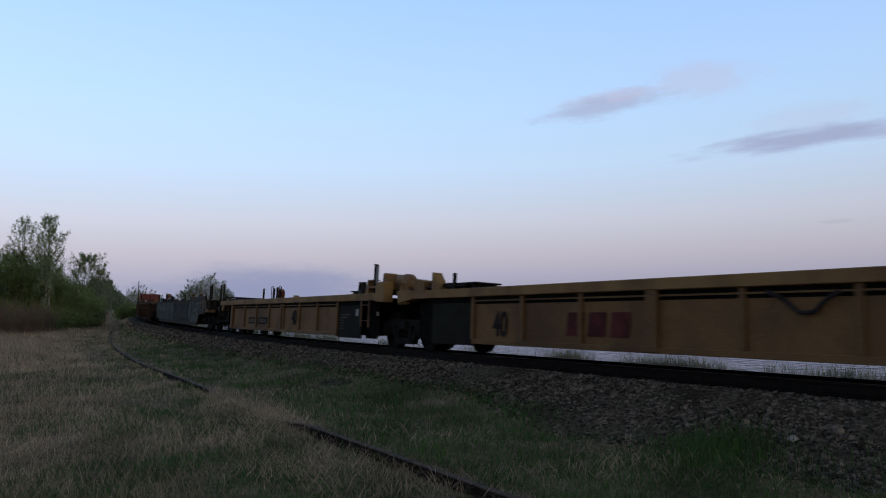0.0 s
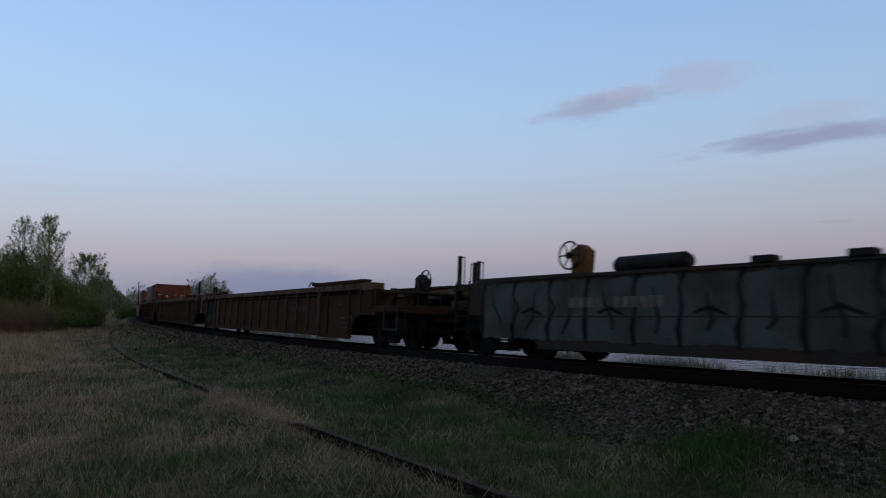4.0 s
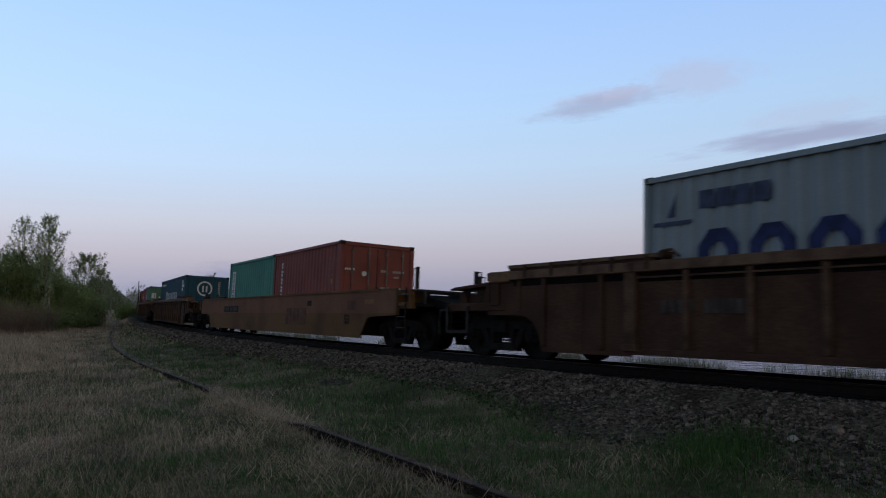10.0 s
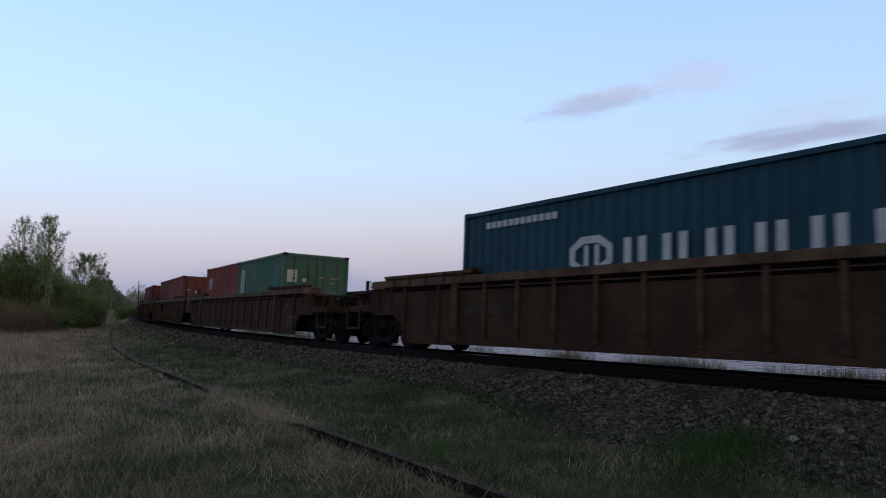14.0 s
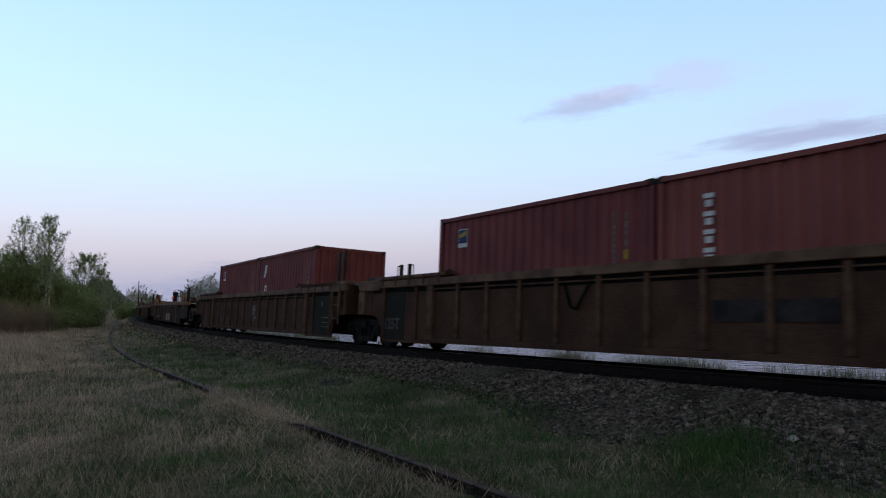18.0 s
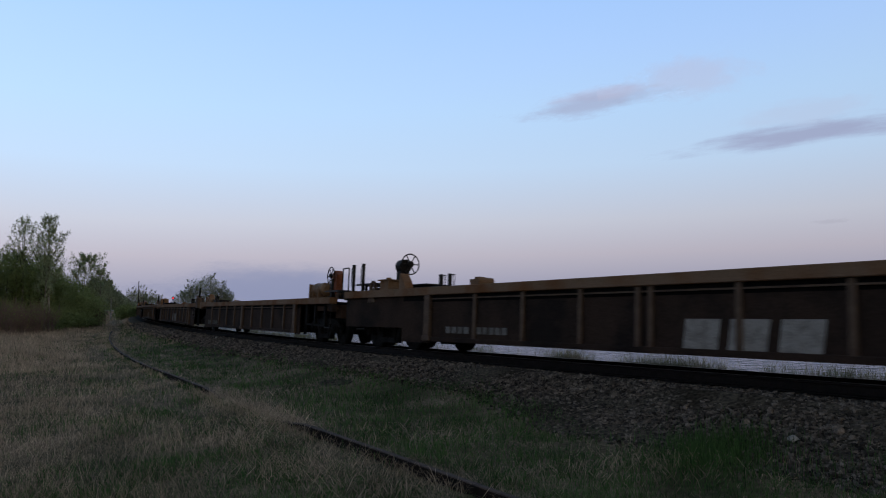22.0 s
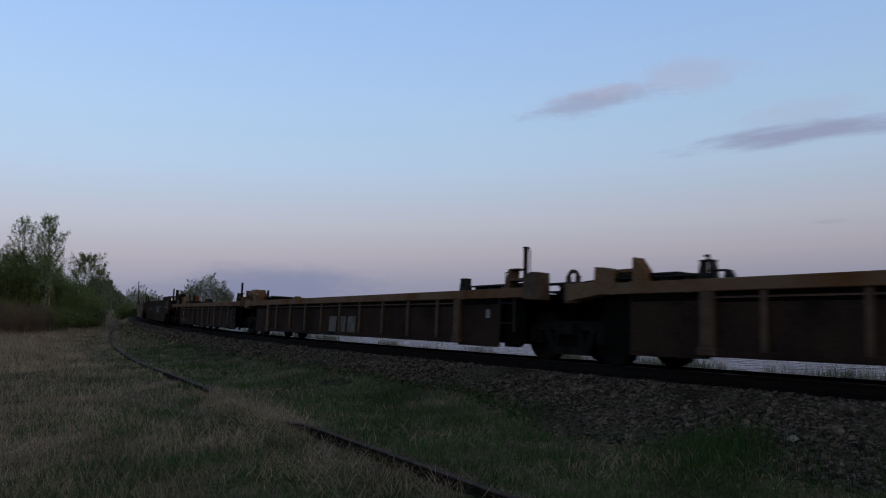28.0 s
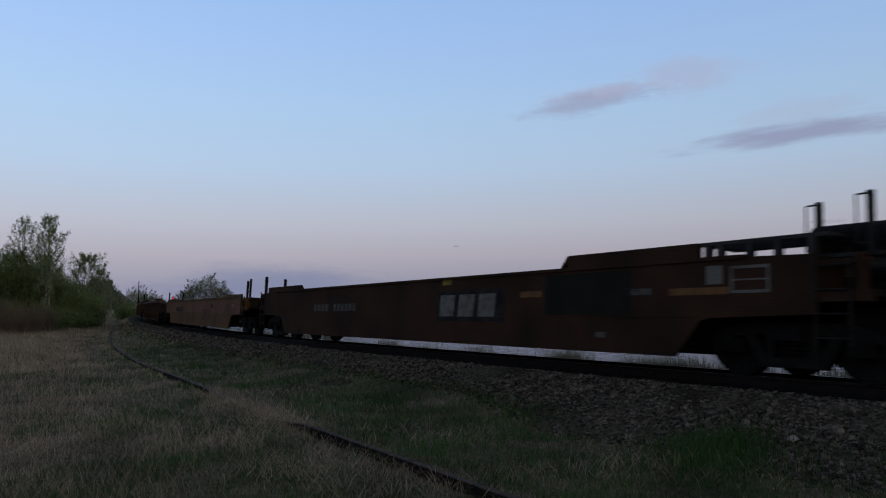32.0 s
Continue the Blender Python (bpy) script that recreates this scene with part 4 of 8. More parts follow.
# ================= low ribbed well cars =================
def low_end(car, d, post, pivot, top, kind, side_mat, chord_mat, panel, clutter, apron=0.80, tail=1.38):
    """End of a low car: skirt, then an open deck over the truck with air gear on top. a runs outward from the post, e inward from the pivot."""
    X = lambda a: post + d * a
    E = lambda e: pivot - d * e
    reach = abs(pivot - post)
    zc = top - 0.18
    skirt = min(1.40 if reach < 3.2 else 1.53, reach - 1.25)
    last = reach - 0.32 if kind == "joint" else reach + tail
    for s in (-1, 1):
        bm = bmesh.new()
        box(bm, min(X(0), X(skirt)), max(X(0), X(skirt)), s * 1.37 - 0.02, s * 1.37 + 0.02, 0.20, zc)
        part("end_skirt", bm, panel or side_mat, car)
        bm = bmesh.new()
        prism(bm, [(X(skirt), 0.215), (E(1.12), 0.215), (E(0.98), 0.32), (E(0.98), zc), (X(skirt), zc)], *sorted((s * 1.20, s * 1.24)))
        part("inner_skirt", bm, M_BLACK, car)
        # shade below the chord, laid on as a thin black strip
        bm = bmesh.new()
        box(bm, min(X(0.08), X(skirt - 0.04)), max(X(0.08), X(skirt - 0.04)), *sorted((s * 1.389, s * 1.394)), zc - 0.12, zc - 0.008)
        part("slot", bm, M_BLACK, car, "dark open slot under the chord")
        bm = bmesh.new()
        box(bm, min(X(-0.05), X(last)), max(X(-0.05), X(last)), s * 1.36 - 0.11, s * 1.36 + 0.115, zc, top)
        for k in range(4):
            xk = X(-0.05 + (last + 0.05) * (k + 0.5) / 4)
            box(bm, xk - 0.05, xk + 0.05, *sorted((s * 1.475, s * 1.483)), zc - 0.01, top + 0.006)
        part("top_chord", bm, chord_mat, car, bevel=0.006)
    post_mat = M_POST if chord_mat is M_TAN else chord_mat
    boxed = any(item[0] == "guide" for item in clutter)
    if kind == "joint":
        for s in (-1, 1):
            bm = bmesh.new()
            if d > 0 and boxed:
                prism(bm, [(E(0.78), zc - 0.04), (E(0.78), top + 0.20), (E(0.56), top + 0.28), (E(0.32), top + 0.26), (E(0.30), zc - 0.06)], *sorted((s * 1.22, s * 1.486)))
            elif d > 0:
                prism(bm, [(E(0.60), zc), (E(0.22), zc - 0.02), (E(0.28), top + 0.03), (E(0.60), top + 0.03)], *sorted((s * 1.22, s * 1.486)))
            else:
                prism(bm, [(E(0.95), zc - 0.02), (E(0.34), zc - 0.10), (E(0.30), top + 0.02), (E(0.95), top + 0.03)], *sorted((s * 1.22, s * 1.486)))
            part("corner_block", bm, post_mat if d > 0 else chord_mat, car, bevel=0.012)
            if d > 0 and not boxed:
                continue
            bm = bmesh.new()
            box(bm, min(E(1.05), E(2.75)), max(E(1.05), E(2.75)), *sorted((s * 0.95, s * 1.28)), top + 0.075, top + 0.105)
            for e in (1.2, 1.65, 2.15, 2.6):
                box(bm, E(e) - 0.10, E(e) + 0.10, s * 1.12 - 0.1, s * 1.12 + 0.1, top - 0.04, top + 0.075)
            part("side_walkway", bm, M_STEEL, car, "dark narrow plate walkway beside the chord")
        bm = bmesh.new()
        prism(bm, [(E(0.6), top + 0.10), (E(-0.2), top + 0.03), (E(-0.2), top), (E(0.6), top + 0.07)], -1.15, 1.15)
        for y in (-0.9, 0.0, 0.9):
            box(bm, E(0.3) - 0.05, E(0.3) + 0.05, y - 0.05, y + 0.05, zc, top + 0.05)
        part("joint_cover", bm, M_STEEL, car, "sloping steel plate bridging the joint")
    bm = bmesh.new()
    box(bm, min(X(0.1), X(last)), max(X(0.1), X(last)), -1.25, 1.25, zc - 0.02, zc + 0.06)
    part("end_deck", bm, M_BLACK, car)
    bm = bmesh.new()
    box(bm, min(X(reach - 1.2), X(last)), max(X(reach - 1.2), X(last)), -0.5, 0.5, 0.72, zc - 0.02)
    part("centre_sill", bm, M_BLACK, car)
    bm = bmesh.new()
    box(bm, X(0) - 0.04, X(0) + 0.04, -1.3, 1.3, 0.3, zc)
    part("bulkhead", bm, M_BLACK, car)
    bm = bmesh.new()
    if kind == "joint":
        tube(bm, (X(last - 0.5), 0, 0.85), (pivot, 0, 0.85), 0.3, n=14)
        part("articulation_arm", bm, M_BLACK, car)
    else:
        coupler(bm, d, X(reach + 2.05))
        part("coupler", bm, M_BLACK, car)
        for s in (-1, 1):
            bm = bmesh.new()
            if apron:
                prism(bm, [(X(skirt + 0.003), apron), (X(reach + tail - 0.7), apron), (X(reach + tail), apron + (0.12 if tail < 1.6 else 0.0)), (X(reach + tail), zc), (X(skirt + 0.003), zc)], s * 1.36 - 0.02, s * 1.36 + 0.02)
                part("bolster_apron", bm, side_mat, car)
            else:
                # open end: gusset at the chord's end, a lower sill and upright frames over the wheels
                prism(bm, [(X(last - 0.45), zc), (X(last), zc - 0.02), (X(last), zc - 0.24), (X(last - 0.12), zc - 0.24)], s * 1.36 - 0.03, s * 1.36 + 0.10)
                part("gusset", bm, side_mat if chord_mat is M_TAN else chord_mat, car, bevel=0.008)
                bm = bmesh.new()
                box(bm, min(X(reach - 0.2), X(reach + 1.36)), max(X(reach - 0.2), X(reach + 1.36)), *sorted((s * 1.16, s * 1.30)), 0.94, 1.10)
                part("side_sill", bm, M_BROWN, car, bevel=0.01)
                bm = bmesh.new()
                for e in (0.75, 0.05, -0.75):
                    box(bm, E(e) - 0.05, E(e) + 0.05, *sorted((s * 1.28, s * 1.36)), 0.52, zc)
                box(bm, min(E(0.75), E(-0.75)), max(E(0.75), E(-0.75)), *sorted((s * 1.29, s * 1.35)), 0.50, 0.56)
                part("step_frame", bm, M_TRUCK, car)
        bm = bmesh.new()
        box(bm, min(X(reach + 1.1), X(reach + 1.5)), max(X(reach + 1.1), X(reach + 1.5)), -1.15, 1.15, 0.74, 1.12)
        part("end_beam", bm, M_BROWN, car, bevel=0.01)
        bm = bmesh.new()
        walkway(bm, min(X(reach + 0.4), X(reach + 1.45)), max(X(reach + 0.4), X(reach + 1.45)), -1.25, 1.25, top + 0.22)
        for s in (-1, 1):
            for a in (0.5, 1.35):
                box(bm, X(reach + a) - 0.03, X(reach + a) + 0.03, s * 1.0 - 0.03, s * 1.0 + 0.03, top - 0.02, top + 0.18)
        box(bm, min(X(reach + 0.2), X(reach + 1.1)), max(X(reach + 0.2), X(reach + 1.1)), -0.8, 0.8, top + 0.02, top + 0.14)
        part("crossover_platform", bm, M_GRATE, car, "open steel grating over the coupler")
        bm = bmesh.new()
        path_tube(bm, [(X(reach + 1.0), -0.5, 0.9), (X(reach + 1.35), -0.45, 0.62), (X(reach + 1.75), -0.4, 0.45), (X(reach + 2.05), -0.35, 0.6)], 0.025)
        part("air_hose", bm, M_BLACK, car)
        bm = bmesh.new()
        loop(bm, X(reach + 1.15), -1.33, 0.42, 1.1, 0.42 * -d, "x")
        path_tube(bm, [(X(reach + 1.15), -1.33, 0.46), (X(reach + 0.73), -1.33, 0.46)], 0.018)
        part("step", bm, M_STEEL, car)
    # rods and pipes on the deck
    bm = bmesh.new()
    path_tube(bm, [(X(0.3), -0.9, top + 0.05), (X(1.6), -0.9, top + 0.05), (X(1.9), -0.6, top + 0.12), (X(last), -0.6, top + 0.12)], 0.03)
    path_tube(bm, [(X(0.3), 0.4, top + 0.06), (X(last), 0.4, top + 0.06)], 0.025)
    part("brake_pipe", bm, M_STEEL, car)
    for item in clutter:
        k, a, y, h = item
        x = E(a) if k in ("guide", "bracket", "lug", "wedge", "e_pole", "e_tank", "crate", "plate", "rungs", "riser", "flag", "tower") else X(a)
        bm = bmesh.new()
        if k == "pole":
            hand_pole(bm, x, y, top, top + h, -d)
            part("hand_pole", bm, M_STEEL, car, "upright guard post with bent-rod grip")
        elif k == "tank":
            reservoir(bm, x, y, top + 0.27, h, 0.19)
            part("air_reservoir", bm, M_CYL, car, "tan cylindrical air reservoir")
        elif k == "valve":
            box(bm, x - 0.2, x + 0.2, y - 0.15, y + 0.15, top, top + h)
            tube(bm, (x + 0.12, y - 0.2, top + h * 0.6), (x + 0.12, y + 0.2, top + h * 0.6), 0.09, n=10)
            box(bm, x - 0.1, x + 0.05, y - 0.1, y + 0.1, top + h, top + h + 0.05)
            part("brake_valve", bm, chord_mat, car, bevel=0.01)
        elif k == "hoop":
            loop(bm, x - 0.12, y, top, top + h, 0.24, "x", 0.016)
            part("grab_hoop", bm, M_STEEL, car)
        elif k == "gate":
            loop(bm, x - 0.22, y, top, top + h, 0.44, "x", 0.02)
            part("grab_hoop", bm, M_STEEL, car, "wide bent-rod hoop")
        elif k == "wheel":
            brake_gear(bm, x, y, top + h, -d)
            box(bm, x - 0.05, x + 0.05, y - 0.03, y + 0.1, top - 0.1, top + h - 0.3)
            part("brake_housing", bm, M_STEEL if h > 0.7 else mat("rust_red_housing", (0.22, 0.07, 0.035), 0.7), car)
            bm = bmesh.new()
            brake_wheel(bm, x - 0.22 * d, y - 0.05, top + h + 0.08)
            part("brake_wheel", bm, M_STEEL, car, "spoked hand brake wheel")
        elif k == "stand":
            # tall brake stand whose wheel faces along the car
            box(bm, x - 0.13, x + 0.1, y - 0.14, y + 0.14, top - 0.1, top + h - 0.1)
            tube(bm, (x - 0.13, y, top + h), (x + 0.12, y, top + h), 0.2, n=16)
            part("brake_housing", bm, M_STEEL, car)
            bm = bmesh.new()
            brake_wheel(bm, x - 0.24 * d, y + 0.08, top + h + 0.06, 0.29, True)
            part("brake_wheel", bm, M_STEEL, car, "spoked hand brake wheel")
        elif k == "hose":
            path_tube(bm, [(x - 0.5, y, top + 0.02), (x - 0.35, y - 0.1, top + h), (x, y - 0.15, top + h + 0.04), (x + 0.3, y - 0.1, top + h), (x + 0.5, y, top + 0.02)], 0.035)
            path_tube(bm, [(x - 0.4, y + 0.2, top + 0.02), (x - 0.1, y + 0.2, top + h * 0.9), (x + 0.4, y + 0.2, top + 0.04)], 0.03)
            part("air_hose", bm, M_BLACK, car)
        elif k == "guide":
            # tapered guide with an eye through it
            for sgn in (-1, 1):
                prism(bm, [(x + sgn * 0.14, top), (x + sgn * 0.06, top), (x + sgn * 0.05, top + h), (x + sgn * 0.09, top + h)], y - 0.07, y + 0.07)
            box(bm, x - 0.12, x + 0.12, y - 0.075, y + 0.075, top, top + h * 0.35)
            box(bm, x - 0.10, x + 0.10, y - 0.08, y + 0.08, top + h, top + h + 0.02)
            if d < 0 and h > 0.2:
                tube(bm, (x, y, top + h), (x, y, top + h + 0.09), 0.025, n=6)
                box(bm, x - 0.06, x + 0.02, y - 0.02, y + 0.02, top + h + 0.07, top + h + 0.10)
                tube(bm, (x, y, top + 0.13), (x + 0.33, y, top + 0.12), 0.018, n=6)
                prism(bm, [(x + 0.26, top), (x + 0.28, top + 0.13), (x + 0.36, top + 0.12), (x + 0.43, top)], y - 0.04, y + 0.04)
            part("corner_guide", bm, M_STEEL, car, "tapered container guide with an eye")
        elif k == "bracket":
            # leaning upright with a lip, on a shelf
            prism(bm, [(x + d * -0.14, top), (x, top + h), (x + d * 0.08, top + h), (x + d * 0.05, top + 0.16), (x + d * 0.05, top)], y - 0.12, y + 0.10)
            box(bm, min(x, x + d * 0.28), max(x, x + d * 0.28), y - 0.12, y + 0.10, top + h - 0.025, top + h)
            box(bm, min(x, x + d * 0.62), max(x, x + d * 0.62), y - 0.14, y + 0.12, top + 0.14, top + 0.19)
            box(bm, min(x + d * 0.55, x + d * 0.62), max(x + d * 0.55, x + d * 0.62), y - 0.10, y + 0.08, top, top + 0.14)
            if chord_mat is M_TAN:
                loop(bm, x - d * 0.24, y, top, top + h - 0.05, 0.16 * d, "x", 0.012)
            part("corner_guide", bm, M_BROWN_TOP if chord_mat is M_TAN else chord_mat, car, "leaning container guide with a lipped top")
        elif k == "lug":
            # upright ring lug on the chord
            for sgn in (-1, 1):
                box(bm, x + sgn * 0.11 - 0.035, x + sgn * 0.11 + 0.035, y - 0.035, y + 0.035, top - 0.05, top + h - 0.08)
            for k2 in range(6):
                a0, a1 = math.pi * k2 / 6, math.pi * (k2 + 1) / 6
                tube(bm, (x + 0.11 * math.cos(a0), y, top + h - 0.10 + 0.11 * math.sin(a0)), (x + 0.11 * math.cos(a1), y, top + h - 0.10 + 0.11 * math.sin(a1)), 0.035, n=6)
            box(bm, x - 0.17, x + 0.17, y - 0.05, y + 0.05, top - 0.30, top + 0.03)
            part("lifting_lug", bm, post_mat, car, "rounded steel lifting lug")
        elif k == "wedge":
            # upright plate with a sloping back
            prism(bm, [(x, top), (x, top + h), (x - d * 0.05, top + h), (x - d * 0.22, top + h * 0.45), (x - d * 0.30, top)], y - 0.12, y + 0.12)
            part("corner_guide", bm, chord_mat, car, "wedge-shaped container guide", bevel=0.008)
        elif k == "riser":
            # low sloping block, with a raised angle running inward from it
            prism(bm, [(x + d * 0.22, top), (x + d * 0.20, top + h), (x - d * 0.02, top + h - 0.02), (x - d * 0.20, top + h - 0.07), (x - d * 0.22, top)], y - 0.12, y + 0.12)
            box(bm, min(x - d * 0.1, x - d * 0.75), max(x - d * 0.1, x - d * 0.75), y + 0.02, y + 0.12, top + h - 0.11, top + h - 0.05)
            box(bm, min(x - d * 0.1, x - d * 0.75), max(x - d * 0.1, x - d * 0.75), y + 0.10, y + 0.12, top, top + h - 0.08)
            part("corner_guide", bm, chord_mat, car, "low sloping guide block with a raised angle", bevel=0.008)
        elif k == "flag":
            box(bm, x - 0.06, x + 0.07, y - 0.008, y + 0.008, top + 0.26, top + h)
            part("marker_plate", bm, M_WHITE, car, "narrow white marker plate on the guard post")
        elif k == "tower":
            # plate box under the reservoir's end, with a cut corner
            prism(bm, [(x - 0.14, top), (x - 0.14, top + h), (x - 0.02, top + h + 0.02), (x + 0.03, top + h - 0.12), (x + 0.14, top + h - 0.12), (x + 0.14, top)], y - 0.15, y + 0.2)
            part("reservoir_stand", bm, chord_mat, car, bevel=0.008)
        elif k == "crate":
            box(bm, x - 0.12, x - 0.02, y - 0.08, y + 0.02, top + h, top + h + 0.09)
            prism(bm, [(x - 0.2, top), (x + 0.2, top), (x + 0.2, top + h), (x - 0.2, top + h)], y - 0.2, y + 0.2)
            box(bm, x - 0.26, x + 0.26, y - 0.24, y + 0.24, top + h, top + h + 0.03)
            part("valve_box", bm, chord_mat, car, "square box with an overhanging lid")
        elif k == "plate":
            box(bm, x - h / 2, x + h / 2, y - 0.35, y + 0.35, top + 0.12, top + 0.15)
            for sgn in (-1, 1):
                box(bm, x + sgn * h * 0.4 - 0.03, x + sgn * h * 0.4 + 0.03, y - 0.3, y + 0.3, top - 0.03, top + 0.12)
            part("side_walkway", bm, M_STEEL, car, "dark raised plate walkway")
        elif k == "rungs":
            ladder(bm, x, x + d * 0.46, -1.45, 0.55, top - 0.02, 2)
            for xk in (x, x + d * 0.46):
                box(bm, xk - 0.03, xk + 0.03, -1.465, -1.435, 0.5, top - 0.1)
            part("ladder", bm, M_STEEL if chord_mat is M_TAN else M_BROWN_TOP, car)
        elif k == "e_pole":
            w = 0.027 if h > 0.55 else 0.025
            box(bm, x - w, x + w, y - 0.035, y + 0.035, top - 0.03, top + h)
            if h > 0.55:
                box(bm, x - 0.045, x + 0.05, y - 0.04, y + 0.04, top + h, top + h + 0.02)
                path_tube(bm, [(x, y, top + h - 0.02), (x + d * 0.10, y, top + h - 0.02), (x + d * 0.13, y, top + h - 0.1), (x + d * 0.13, y, top + h - 0.5), (x + d * 0.08, y, top + h - 0.56), (x, y, top + h - 0.57)], 0.012)
            part("hand_pole", bm, M_STEEL, car, "upright guard post with bent-rod grip")
        elif k == "e_tank":
            r = 0.205 if h > 0.3 else 0.17
            reservoir(bm, x, y, top + 0.08 + r, h, r)
            if d > 0:
                box(bm, x - 0.50, x - 0.44, y - 0.24, y + 0.24, top - 0.02, top + 0.46)
            for sgn in (-1, 1):
                ring(bm, (x + sgn * h * 0.28, y, top + 0.08 + r), "x", r + 0.002, 0.014, n=18, k=4)
            part("air_reservoir", bm, M_CYL, car, "tan cylindrical air reservoir with bands")
        elif k == "ladder":
            ladder(bm, x, x - d * 0.42, -1.47, 0.42, top + 0.05, 3)
            part("ladder", bm, M_STEEL, car)
    return last


TANK_F = [("bracket", 1.30, -1.25, 0.35), ("e_pole", 0.86, -1.3, 0.74), ("e_tank", 0.52, -0.85, 0.62), ("rungs", 1.52, 0, 0), ("plate", 1.2, 0.4, 1.2)]
TANK_R = [("wedge", 1.66, -1.28, 0.40), ("riser", 1.0, -1.2, 0.30), ("lug", 0.44, -1.36, 0.22), ("valve", 1.5, 0.2, 0.20), ("hose", 2.0, -0.5, 0.17), ("plate", 0.85, -0.5, 1.3), ("e_pole", 2.38, -1.28, 0.36), ("plate", 2.35, -0.9, 1.5)]
YELLOW_F = [("guide", 1.93, -1.3, 0.30), ("bracket", 1.47, -1.25, 0.36), ("e_pole", 1.17, -1.3, 0.74), ("flag", 1.08, -1.3, 0.74), ("tower", 0.70, -1.1, 0.50), ("e_tank", 0.45, -0.85, 0.70), ("rungs", 1.62, 0, 0), ("plate", 1.2, 0.4, 1.2)]
BOX_F = [("guide", 2.92, -1.3, 0.24), ("bracket", 1.36, -1.25, 0.38), ("e_pole", 0.93, -1.3, 0.76), ("rungs", 1.5, 0, 0)]
BOX_R = [("lug", 0.36, -1.36, 0.24), ("riser", 1.0, -1.2, 0.30), ("wedge", 1.64, -1.26, 0.40), ("valve", 1.6, 0.1, 0.16), ("plate", 1.75, -0.9, 1.3), ("plate", 0.5, 0.3, 1.0), ("valve", 1.7, -0.75, 0.15), ("guide", 2.95, -1.3, 0.26)]


def low_car(name, u0, u1, wells, kinds, label, palette, clut_f, clut_r, steps, mids=(), mark=None, number=None, big=(True, True), top=1.325, aprons=(0.80, 0.80), tails=(1.38, 1.38), doubled=()):
    """Low ribbed well unit; wells are the x of its end posts."""
    car = new(name)
    half = (u1 - u0) / 2
    side, chord, post, panel = palette
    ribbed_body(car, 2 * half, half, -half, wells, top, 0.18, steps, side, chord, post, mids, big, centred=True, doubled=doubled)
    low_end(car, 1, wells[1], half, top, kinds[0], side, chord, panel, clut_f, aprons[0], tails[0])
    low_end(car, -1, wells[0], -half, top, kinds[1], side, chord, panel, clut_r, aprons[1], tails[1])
    if kinds[0] == "joint" or kinds[0] == "coupler":
        build_truck(car, half)
    if kinds[1] == "coupler":
        build_truck(car, -half)
    if mark:
        bm = bmesh.new()
        owner_mark(bm, mark[0], mark[1], mark[2], mark[3], -1.402)
        part("owner_mark", bm, mark[4], car, "owner's mark in slab shapes")["kind"] = "stuff"
    if number:
        bm = bmesh.new()
        bars(bm, number[0], number[1], number[2] * 0.42, number[3], 4, -1.402)
        bars(bm, number[0] + number[2] * 0.52, number[1], number[2] * 0.48, number[3], 5, -1.402)
        part("car_number", bm, number[4], car, "painted car number")["kind"] = "stuff"
    tagged(car, label, "well car", "well cars of the freight train")
    MOVERS.append((car, u0, u1, None))
    return car


